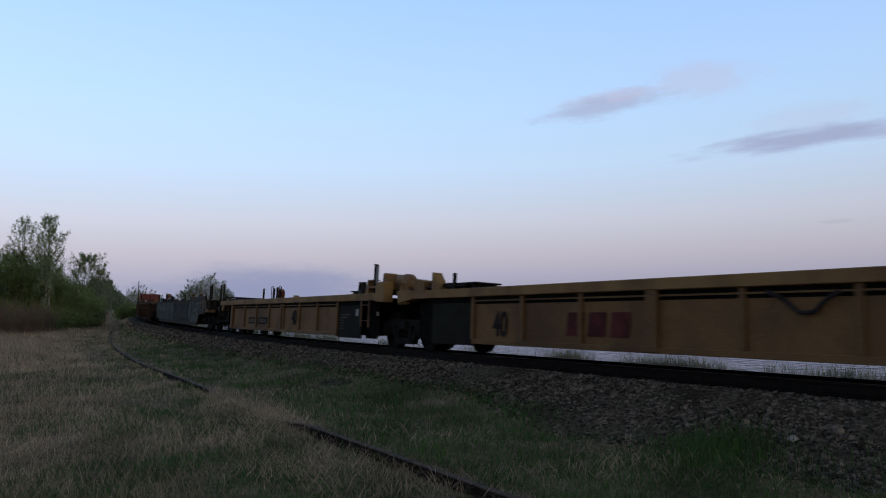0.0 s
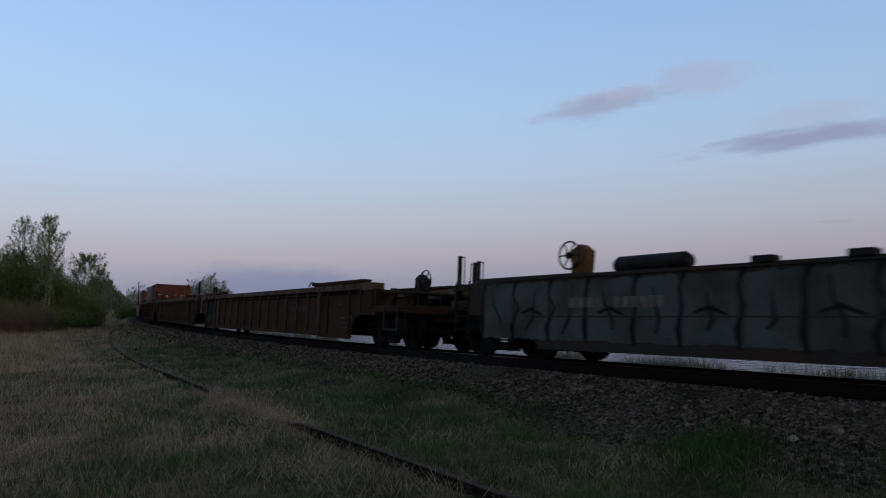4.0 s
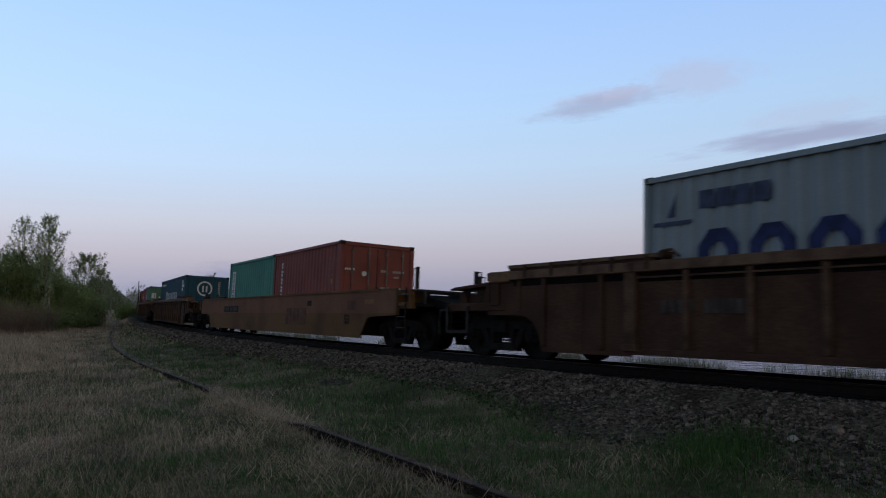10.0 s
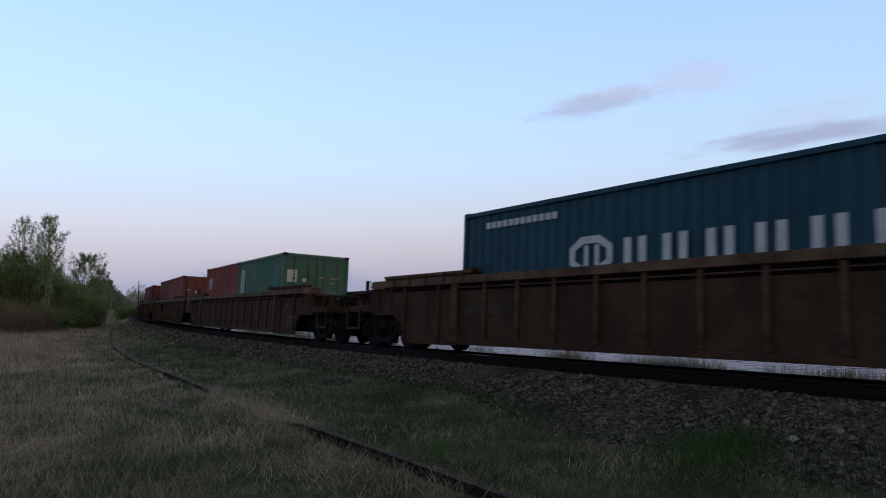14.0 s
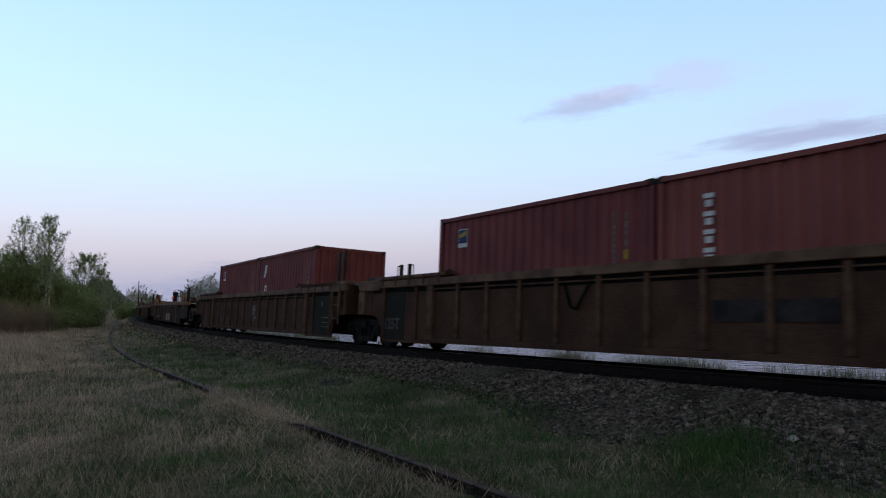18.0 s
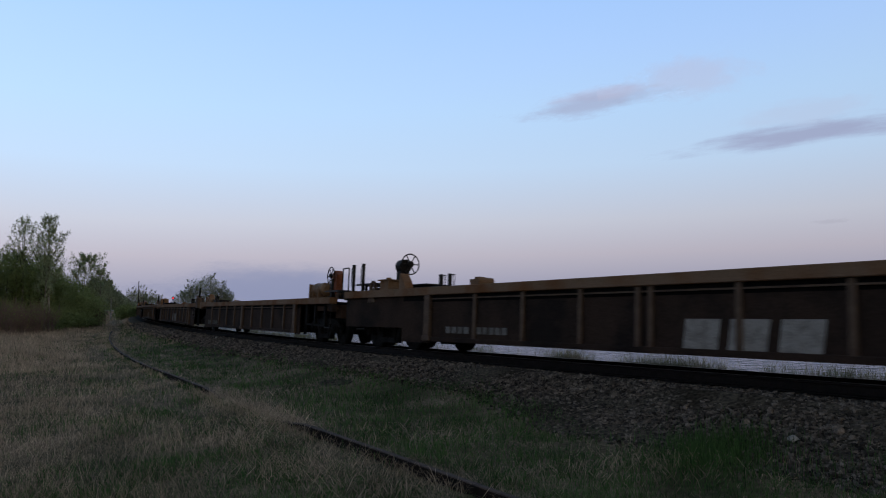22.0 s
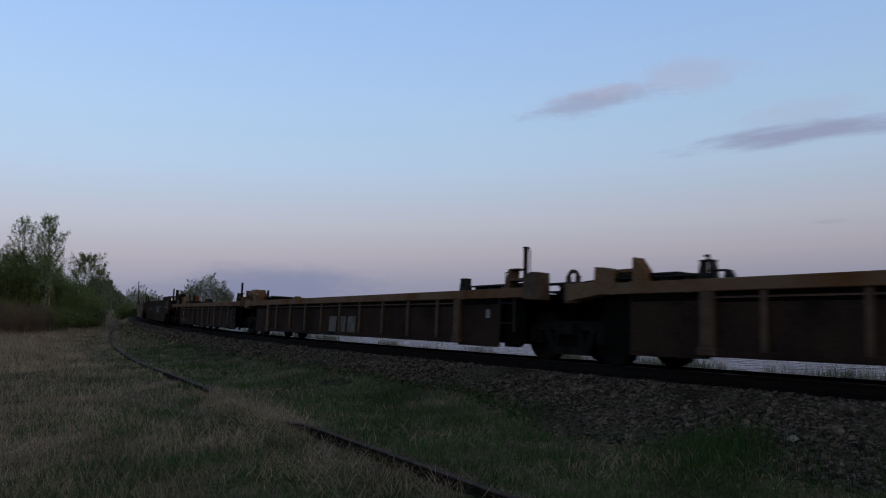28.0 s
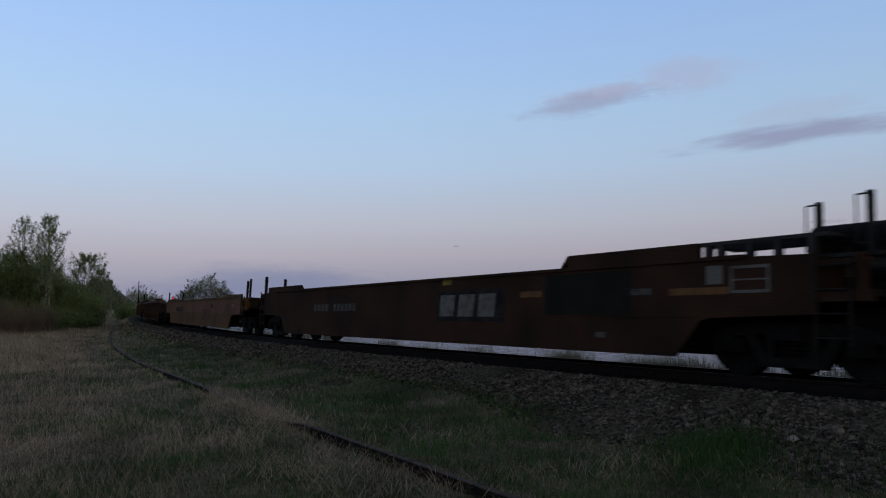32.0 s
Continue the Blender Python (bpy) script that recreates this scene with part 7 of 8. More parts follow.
def scatter_rock():
    rng = np.random.default_rng(7)
    v0, f0 = block()
    qa, la, sz = [], [], []
    for q0, q1, n, s0, s1 in ((-17, -4, 52000, 0.009, 0.024), (-4, 5, 30000, 0.012, 0.029), (5, 18, 20000, 0.017, 0.04), (18, 50, 12000, 0.026, 0.06)):
        qa.append(rng.uniform(q0, q1, n))
        la.append(1.5 + 2.5 * rng.beta(1.0, 1.15, n))
        sz.append(rng.uniform(s0, s1, n) * rng.choice([1, 1, 1.35], n))
    qa, la, sz = (np.concatenate(k) for k in (qa, la, sz))
    on = la < grass_edge(qa) + rng.normal(0.1, 0.22, len(qa))
    qa, la, sz = qa[on], la[on], sz[on]
    x, y, _ = on_line(qa, la, 0)
    _, _, z = on_line(qa, 0, 0)
    zb = np.interp(la, [p[0] for p in BED], [p[1] for p in BED]) + la * LEAN + z
    zg = ground_height(x, y)
    z = np.maximum(zb, zg) + sz * 0.15
    n = len(x)
    sc = sz[:, None, None] * rng.uniform(0.6, 1.35, (n, 1, 3)) * np.array([1, 1, 0.85])
    pts = (v0[None] * rng.uniform(0.55, 1.25, (n, 8, 1)) + rng.uniform(-0.3, 0.3, (n, 8, 3))) * sc
    tip = rng.uniform(-0.9, 0.9, n)
    ct, st = np.cos(tip)[:, None], np.sin(tip)[:, None]
    pts = np.stack([pts[..., 0] * ct - pts[..., 2] * st, pts[..., 1], pts[..., 0] * st + pts[..., 2] * ct], -1)
    a = rng.uniform(0, 6.283, n)
    c, s = np.cos(a)[:, None], np.sin(a)[:, None]
    px, py = pts[..., 0] * c - pts[..., 1] * s, pts[..., 0] * s + pts[..., 1] * c
    verts = np.stack([px + x[:, None], py + y[:, None], pts[..., 2] + z[:, None]], -1).reshape(-1, 3)
    faces = (np.arange(n)[:, None] * 8 + f0[None]).ravel()
    ob = new("ballast_rock", fast_mesh("ballast_rock", verts, faces, 3, M_STONE))
    tagged(ob, "loose dark crushed rock on the ballast shoulder", "gravel", kind="stuff")


scatter_rock()


def single_rock(q, la, size, material, label):
    rng = np.random.default_rng(int(q * 10) % 97 + 3)
    bm = bmesh.new()
    bmesh.ops.create_icosphere(bm, subdivisions=2, radius=1.0)
    for v in bm.verts:
        n = 1 + 0.28 * noise.noise(v.co * 1.3 + Vector((q, la, 0))) + rng.uniform(-0.05, 0.05)
        v.co = Vector((v.co.x * n, v.co.y * n * 0.85, v.co.z * n * 0.8)) * size
    x, y, _ = on_line(q, la, 0)
    zb = np.interp(la, [p[0] for p in BED], [p[1] for p in BED]) + la * LEAN + float(grade(q))
    z = max(float(zb), float(ground_height(x, y)[0]))
    me = finish(bm, "rock")
    me.materials.append(material)
    ob = new("rock", me)
    ob.location = (x, y, z + size * 0.55)
    tagged(ob, label, "rock")


single_rock(-10.62, 2.93, 0.056, M_WHITESTONE, "single pale quartz rock lying on the ballast")
single_rock(-9.9, 2.6, 0.05, M_STONE, "fist-sized grey rock on the ballast")
single_rock(-10.9, 2.55, 0.055, M_STONE, "fist-sized grey rock on the ballast")
single_rock(14.5, 1.9, 0.06, M_WHITESTONE, "single pale quartz rock lying on the ballast")


# ================= grass =================
def blades(name, x, y, length, width, lean, material, label, seed, rise=0.0):
    """Bent blades, three triangles each, rooted in the ground."""
    rng = np.random.default_rng(seed)
    n = len(x)
    z = ground_height(x, y)
    q, la = line_coords(x, y)
    z = np.where(abs(la) < 4.4, np.maximum(z, np.interp(la, [p[0] for p in BED], [p[1] for p in BED]) + la * LEAN + grade(q)), z) - 0.015 + rise
    a, b = rng.uniform(0, 6.283, n), rng.uniform(0, 6.283, n)
    dx, dy = np.cos(a), np.sin(a)
    wx, wy = np.cos(b) * width / 2, np.sin(b) * width / 2
    l1, l2 = lean * 0.35, lean
    base = np.stack([x, y, z], 1)
    w = np.stack([wx, wy, np.zeros(n)], 1)
    mid = base + np.stack([dx * length * l1, dy * length * l1, length * 0.55 * np.sqrt(1 - (0.85 * lean) ** 2)], 1)
    tip = base + np.stack([dx * length * l2, dy * length * l2, length * np.sqrt(np.maximum(0.06, 1 - l2 ** 2))], 1)
    verts = np.stack([base - w, base + w, mid - w * 0.7, mid + w * 0.7, tip], 1).reshape(-1, 3)
    i = np.arange(n)[:, None] * 5
    faces = (i + np.array([[0, 1, 3, 0, 3, 2, 2, 3, 4]])).ravel()
    ob = new(name, fast_mesh(name, verts, faces, 3, material))
    return tagged(ob, label, "grass", kind="stuff")


def fan(rng, n, r0, r1, half=38, power=1.0):
    r = r0 * (r1 / r0) ** (rng.uniform(0, 1, n) ** power)
    a = np.radians(rng.uniform(-half, half, n))
    return r * np.sin(a), r * np.cos(a), r


def field(x, y, s, z):
    return np.array([noise.noise((a * s, b * s, z)) for a, b in zip(x, y)])


def sow():
    rng = np.random.default_rng(11)
    x, y, r = fan(rng, 290000, 3.6, 75)
    q, la = line_coords(x, y)
    side = np.interp(q, *SIDING)
    n1, n2 = field(x, y, 0.45, 1.0), field(x, y, 1.6, 8.0)
    # ragged edge of the grass against the ballast
    edge = grass_edge(q) + 0.55 * n1 + 0.5 * n2
    ok = (la > edge) & (la < 60)
    # bare trodden patch beside the ballast
    ok &= (np.hypot((x - 1.75) / 0.6, (y - 7.9) / 0.45) > 1 + n2) | (rng.uniform(0, 1, len(x)) < 0.15)
    # fresh grass between the tracks and in hollows, straw elsewhere
    green = 0.62 * smooth(0.5, -0.6, la - side + 0.5) + 1.0 * n1 + 0.8 * n2 + 0.42 - 0.22 * smooth(0.6, 2.0, la - side)
    green = green - 0.5 * np.exp(-((la - side) / 0.45) ** 2) * (n1 > -0.2)
    pick = rng.uniform(0, 1, len(x))
    fresh = np.exp(-((la - side - 1.0) / 0.8) ** 2) * smooth(1.0, -5.0, q)
    green = green + 0.14 * smooth(0.0, -0.8, la - side) + 0.55 * fresh
    g = ok & (pick < np.clip(green, 0.06, 0.94))
    d = ok & ~g & (pick < 1.1)
    lw = np.clip(r * 0.0008, 0.0035, 0.05)
    tall = 1 + 0.5 * smooth(6.5, 9, la)
    keepout = 1 - 0.8 * np.exp(-((la - side - 0.08) / 0.3) ** 2) * ((q < -6.2) | (q > -2))
    ln = rng.uniform(0.05, 0.15, len(x)) * (1 + 0.6 * n2) * keepout
    blades("green_grass", x[g], y[g], ln[g], lw[g], rng.uniform(0.2, 0.9, g.sum()), M_GRASS, "fresh green spring grass between the tracks", 21)
    ls = rng.uniform(0.03, 0.105, len(x)) * tall * (1 + 0.6 * n2) * keepout
    blades("dry_grass", x[d], y[d], ls[d], lw[d] * 0.65, rng.uniform(0.6, 0.995, d.sum()), M_STRAW, "matted dry straw-coloured grass", 22)
    k = 26000
    bq, bl = rng.uniform(16, 120, k), rng.uniform(2.3, 7.0, k)
    bx, by, _ = on_line(bq, bl, 0)
    for m_, nm, pick_, lab in ((M_GRASS, "green_grass", (bl > 2.9) & (bl < 3.6) & (bq % 2.3 < 0.8), "fresh green grass on the far bank"), (M_STRAW, "dry_grass", (bl <= 2.9) | (bl >= 3.6) | (bq % 2.3 >= 0.8), "dry grass on the far bank")):
        n_ = int(pick_.sum())
        blades(nm, bx[pick_], by[pick_], rng.uniform(0.05, 0.16, n_), np.clip(np.hypot(bx, by)[pick_] * 0.0006, 0.012, 0.06), rng.uniform(0.3, 0.95, n_), m_, lab, 41)
    # deep rough straw on the slope behind the siding
    k = 75000
    dx, dy, dr = fan(rng, k, 4.0, 48)
    dq, dl = line_coords(dx, dy)
    d1 = 1.2 * field(dx, dy, 0.4, 23.0) + 0.6 * field(dx, dy, 1.7, 31.0)
    deep = (dl - np.interp(dq, *SIDING) > 0.55 + 0.3 * d1) & (dl < 60) & (rng.uniform(0, 1, k) < np.clip(0.55 + 1.6 * d1 - 0.75 * np.exp(-((dl - np.interp(dq, *SIDING) - 1.0) / 0.8) ** 2) * smooth(1.0, -5.0, dq), 0.02, 1.0))
    n_ = int(deep.sum())
    blades("rough_straw", dx[deep], dy[deep], rng.uniform(0.08, 0.30, n_) * np.clip(1 + 0.7 * d1[deep], 0.5, 1.6), np.clip(dr[deep] * 0.0005, 0.0025, 0.03), rng.uniform(0.35, 0.99, n_), M_STRAW, "deep rough dead grass behind the old rail", 61)
    # flattened stalks lying across one another, thickest beside the siding
    mx, my, mr = fan(rng, 60000, 3.6, 40)
    mq, ml = line_coords(mx, my)
    ms = np.interp(mq, *SIDING)
    m1, m2 = field(mx, my, 0.8, 17.0), field(mx, my, 2.6, 5.0)
    lie = 0.04 + 0.6 * np.exp(-((ml - ms - 0.35) / 0.5) ** 2) + 0.8 * m1 + 0.6 * m2 + 0.12 * smooth(7.5, 10, ml)
    ok = (ml > 4.3 + 0.8 * m1) & (rng.uniform(0, 1, len(mx)) < np.clip(lie, 0.0, 0.9))
    k = int(ok.sum())
    # the heap of dead grass over the sunken stretch of rail, and tangles along its near side
    hx, hy = [], []
    for q0, d0, n0, sq, sd in ((-2.6, 0.0, 240, 0.4, 0.22), (-3.6, 0.05, 420, 0.6, 0.26), (-4.8, 0.1, 400, 0.5, 0.26), (-5.7, 0.1, 260, 0.3, 0.2), (-6.6, 0.75, 450, 0.5, 0.3), (-8.2, 0.8, 500, 0.5, 0.3), (-9.4, 0.5, 350, 0.4, 0.3),
                               (-7.6, -1.2, 120, 0.5, 0.3), (-10.2, -2.2, 260, 0.4, 0.3), (2.5, -0.9, 200, 0.8, 0.3), (5.0, 1.2, 250, 1.2, 0.5)):
        qq = rng.normal(q0, sq, n0)
        x1, y1, _ = on_line(qq, np.interp(qq, *SIDING) + rng.normal(d0, sd, n0), 0)
        hx.append(x1), hy.append(y1)
    hx, hy = np.concatenate(hx), np.concatenate(hy)
    kk = len(hx)
    blades("straw_heap", hx, hy, rng.uniform(0.10, 0.30, kk), rng.uniform(0.004, 0.007, kk), rng.uniform(0.85, 0.998, kk), M_STRAW, "heaped pale dead grass over the sunken rail", 33, rise=rng.uniform(0.0, 0.10, kk))
    blades("matted_straw", mx[ok], my[ok], rng.uniform(0.08, 0.26, k), np.clip(mr[ok] * 0.0006, 0.003, 0.03), rng.uniform(0.93, 0.998, k), M_STRAW, "flattened tangles of pale dead grass", 29, rise=rng.uniform(0.02, 0.07, k))
    # tufts along the near side of the old rail, some leaning over it
    fq = rng.uniform(-14, 38, 26000)
    f1 = np.array([noise.noise((a * 0.9, 3.3, 2.0)) + 0.7 * noise.noise((a * 3.1, 1.0, 7.0)) for a in fq])
    fo = rng.uniform(0, 1, len(fq)) < np.clip(0.45 + 0.9 * f1, 0.08, 1.0) * np.where(fq < 4, 1.0, 0.5)
    fq, f1 = fq[fo], f1[fo]
    fx, fy, _ = on_line(fq, np.interp(fq, *SIDING) + 0.06 + np.abs(rng.normal(0, 0.11, len(fq))), 0)
    fl = rng.uniform(0.04, 0.13, len(fq)) * np.clip(0.85 + 0.8 * f1, 0.4, 1.6)
    fresh = rng.uniform(0, 1, len(fq)) < np.clip(0.5 + 1.2 * np.array([noise.noise((a * 0.7, 9.0, 1.0)) for a in fq]), 0.1, 0.9)
    for pick_, m_, nm, lab, sd in ((fresh, M_GRASS, "green_grass", "fresh grass tufts along the old rail", 51), (~fresh, M_STRAW, "dry_grass", "dead grass tufts along the old rail", 52)):
        blades(nm, fx[pick_], fy[pick_], fl[pick_], np.clip(np.hypot(fx, fy)[pick_] * 0.0007, 0.0035, 0.03), rng.uniform(0.1, 0.9, int(pick_.sum())), m_, lab, sd)
    # taller clumps
    cx, cy, cl = [], [], []
    for px, py, k, sp, hgt in ((2.85, 7.55, 1000, 0.32, 0.24), (2.35, 6.95, 600, 0.38, 0.24), (2.75, 7.3, 400, 0.25, 0.22), (3.6, 6.5, 150, 0.3, 0.22), (0.2, 9.6, 250, 0.6, 0.2),
                               (-1.2, 12.4, 250, 0.8, 0.22), (-0.4, 7.4, 250, 0.4, 0.2)):
        cx.append(rng.normal(px, sp, k)), cy.append(rng.normal(py, sp, k)), cl.append(rng.uniform(0.6, 1.15, k) * hgt)
    cx, cy, cl = (np.concatenate(k) for k in (cx, cy, cl))
    blades("grass_clump", cx, cy, cl, np.full(len(cx), 0.007), rng.uniform(0.05, 0.6, len(cx)), M_GRASS, "tall fresh green grass clump beside the ballast", 23)
    cx, cy, cl = [], [], []
    for px, py, k, sp, hgt in ((3.3, 6.7, 90, 0.25, 0.14), (-2.6, 10.6, 300, 0.45, 0.2), (-3.6, 12.3, 250, 0.5, 0.2), (-1.2, 8.3, 160, 0.35, 0.18), (-0.3, 6.0, 160, 0.4, 0.18), (0.5, 6.2, 100, 0.3, 0.18),
                               (-5.0, 8.3, 150, 0.5, 0.5), (-4.3, 7.0, 160, 0.5, 0.4), (-6.3, 10.5, 150, 0.8, 0.5), (-3.6, 6.2, 90, 0.5, 0.3), (-3.0, 7.6, 80, 0.5, 0.3), (-7.5, 13.5, 160, 0.9, 0.5),
                               (0.9, 7.6, 60, 0.5, 0.15), (-9.5, 17, 200, 1.3, 0.5), (-2.0, 6.6, 60, 0.5, 0.25)):
        cx.append(rng.normal(px, sp, k)), cy.append(rng.normal(py, sp, k)), cl.append(rng.uniform(0.5, 1.2, k) * hgt)
    cx, cy, cl = (np.concatenate(k) for k in (cx, cy, cl))
    blades("straw_clump", cx, cy, cl, np.full(len(cx), 0.0045), rng.uniform(0.15, 0.97, len(cx)), M_STRAW, "tall dead straw stalks in tangled clumps", 24)
    k = 16000
    fy = rng.uniform(18, 62, k)
    fx = rng.uniform(-0.66, -0.40, k) * fy
    fq, fl = line_coords(fx, fy)
    off = fl - np.interp(fq, *SIDING)
    ok = off > 1.0
    ht = rng.uniform(0.1, 0.5, k) * np.clip(off * 0.35, 0.25, 1.0)
    blades("tall_straw", fx[ok], fy[ok], ht[ok], np.clip(fy[ok] * 0.0008, 0.012, 0.04), rng.uniform(0.3, 0.97, ok.sum()), M_STRAW, "pale dead grass before the thicket", 31)
    # reeds along the water's edge
    k = 9000
    q = rng.uniform(-14, 75, k)
    la = -9.0 - 4.5 * rng.beta(1.3, 2.2, k) - 1.2 * np.array([noise.noise((a * 0.25, 0, 2)) for a in q])
    keep = np.array([noise.noise((a * 0.42, b * 0.3, 4)) for a, b in zip(q, la)]) > np.where(q < 20, 0.34, 0.2)
    q, la = q[keep], la[keep]
    for q0, l0, n0, sq in ((52, -12.5, 200, 1.4), (43, -12.5, 220, 1.2), (29, -12.5, 260, 1.0), (17, -12.5, 200, 0.8), (10.2, -12.6, 420, 0.45), (9.0, -12.4, 420, 0.45), (6.2, -12.6, 90, 0.2), (5.0, -12.4, 260, 0.35), (4.1, -12.4, 420, 0.4),
                           (3.1, -12.3, 520, 0.45), (2.2, -12.4, 420, 0.4), (1.4, -12.6, 140, 0.3), (-0.9, -12.4, 130, 0.18), (-1.6, -12.2, 110, 0.15), (-2.4, -12.4, 130, 0.22), (-3.4, -12.2, 520, 0.4), (-4.4, -12.2, 420, 0.45)):
        q = np.concatenate([q, rng.normal(q0, sq, n0)])
        la = np.concatenate([la, rng.normal(l0, 0.35, n0)])
    x, y, _ = on_line(q, la, 0)
    rr = np.hypot(x, y)
    rise = WATER_Z - ground_height(x, y)
    blades("reeds", x, y, rng.uniform(0.35, 0.9, len(x)) * rng.uniform(0.5, 1.2, len(x)), np.clip(rr * 0.00045, 0.007, 0.05), rng.uniform(0.02, 0.6, len(x)), M_REED, "brown dead reeds standing at the water's edge", 25, rise=rise - 0.05)


sow()


# ================= trees and bushes =================
def leaf_mesh(name, centres, size, rng, material):
    n = len(centres)
    a = rng.normal(size=(n, 3))
    a /= np.linalg.norm(a, axis=1)[:, None]
    b = np.cross(a, rng.normal(size=(n, 3)))
    b /= np.linalg.norm(b, axis=1)[:, None]
    s = (size * rng.uniform(0.6, 1.3, n))[:, None]
    a, b = a * s, b * s * 0.7
    verts = np.stack([centres - a, centres + b * 0.8, centres + a, centres - b * 0.8], 1).reshape(-1, 3)
    return fast_mesh(name, verts, np.arange(n * 4), 4, material)


def plant(kind, x, y, height, spread, seed, label, leaf=M_LEAF, wood=M_BARK, leaves=2500, size=0.07, stems=1, bare=0.3, up=1.0, category="tree", far=False, density=1.0, fill=0.0, loose=1.0, egg=(0.48, 0.50)):
    """A tree or bush: bent tapering stems, upswept limbs and twigs, and leaves along the twigs."""
    rng = np.random.default_rng(seed)
    tree = new(kind)
    tree.location = (x, y, float(ground_height(x, y)[0]) - 0.05)
    tips = []
    sides = 4 if far else 6
    for k in range(stems):
        wood_bm = limb_bm = bmesh.new()
        foot = Vector((rng.normal(0, 0.25 * spread * (stems > 1)), rng.normal(0, 0.25 * spread * (stems > 1)), 0))
        hh = height * (1 if k == 0 else rng.uniform(0.6, 0.95))
        drift = Vector((rng.normal(0, 0.045), rng.normal(0, 0.045), 0)) * hh
        pts = [foot + drift * (t ** 1.5) + Vector((rng.normal(0, 0.012), rng.normal(0, 0.012), 0)) * hh * (0 < t < 1) + Vector((0, 0, hh * t)) for t in (0, 0.2, 0.4, 0.6, 0.8, 1.0)]
        r = hh * 0.011 + 0.015
        for i in range(5):
            tube(wood_bm, pts[i], pts[i + 1], r * (1 - i * 0.19), r * (1 - (i + 1) * 0.19) + 0.004, n=sides, caps=False)
        thick = len(wood_bm.faces)
        nb = max(5, int((16 if not far else 9) * density))
        for b in range(nb):
            t = bare + (1 - bare) * (b + rng.uniform(0, 0.9)) / nb
            i = min(4, int(t * 5))
            p = pts[i].lerp(pts[i + 1], t * 5 - i)
            az = rng.uniform(0, 6.283)
            reach = spread * (1.05 - 0.75 * ((t - bare) / (1 - bare))) * rng.uniform(0.6, 1.1)
            rise = reach * up * rng.uniform(0.7, 1.5)
            q = p + Vector((math.cos(az) * reach, math.sin(az) * reach, rise))
            m = p.lerp(q, 0.5) + Vector((math.cos(az), math.sin(az), -0.25)) * reach * 0.10
            rb = max(0.006, r * 0.35 * (1 - t * 0.6))
            tube(limb_bm, p, m, rb, rb * 0.7, n=4, caps=False)
            tube(limb_bm, m, q, rb * 0.7, rb * 0.25, n=4, caps=False)
            tips.append((np.array(m), np.array(q)))
            for w in range(4 if not far else 2):
                f = rng.uniform(0.25, 0.95)
                s = p.lerp(q, f)
                az2 = az + rng.normal(0, 0.9)
                l2 = reach * rng.uniform(0.3, 0.55)
                e = s + Vector((math.cos(az2) * l2 * 0.7, math.sin(az2) * l2 * 0.7, l2 * up * rng.uniform(0.6, 1.5)))
                tube(limb_bm, s, e, rb * 0.4, rb * 0.15, n=3, caps=False)
                tips.append((np.array(s), np.array(e)))
        tips.append((np.array(pts[4]), np.array(pts[5])))
        wood_bm.faces.ensure_lookup_table()
        for f in wood_bm.faces[thick:]:
            f.material_index = 1
        me = finish(wood_bm, "trunk")
        me.materials.append(wood)
        me.materials.append(M_TWIG if wood is M_BARK else wood)
        part("trunk" if stems == 1 else "stem", me, wood, tree)
    if leaves:
        pick = rng.integers(0, len(tips), leaves)
        A, B = np.array([t[0] for t in tips])[pick], np.array([t[1] for t in tips])[pick]
        f = rng.uniform(0.1, 1.05, leaves)[:, None]
        c = A + (B - A) * f + rng.normal(0, 1, (leaves, 3)) * (0.035 * spread + 0.05) * loose
        if fill:
            k = int(leaves * fill)
            d3 = rng.normal(size=(k, 3))
            d3 /= np.linalg.norm(d3, axis=1)[:, None]
            d3 *= rng.uniform(0.55, 1.0, (k, 1)) * (1 + 0.25 * np.sin(d3[:, :1] * 5 + seed) * np.cos(d3[:, 1:2] * 4 + d3[:, 2:] * 5))
            c[:k] = d3 * np.array([spread * 0.95, spread * 0.95, height * egg[1]]) + np.array([0, 0, height * egg[0]])
        part("crown", leaf_mesh("crown", c, np.full(leaves, size), rng, leaf), leaf, tree)
    return tagged(tree, label, category, "trees along the line" if category == "tree" else "bushes along the line")


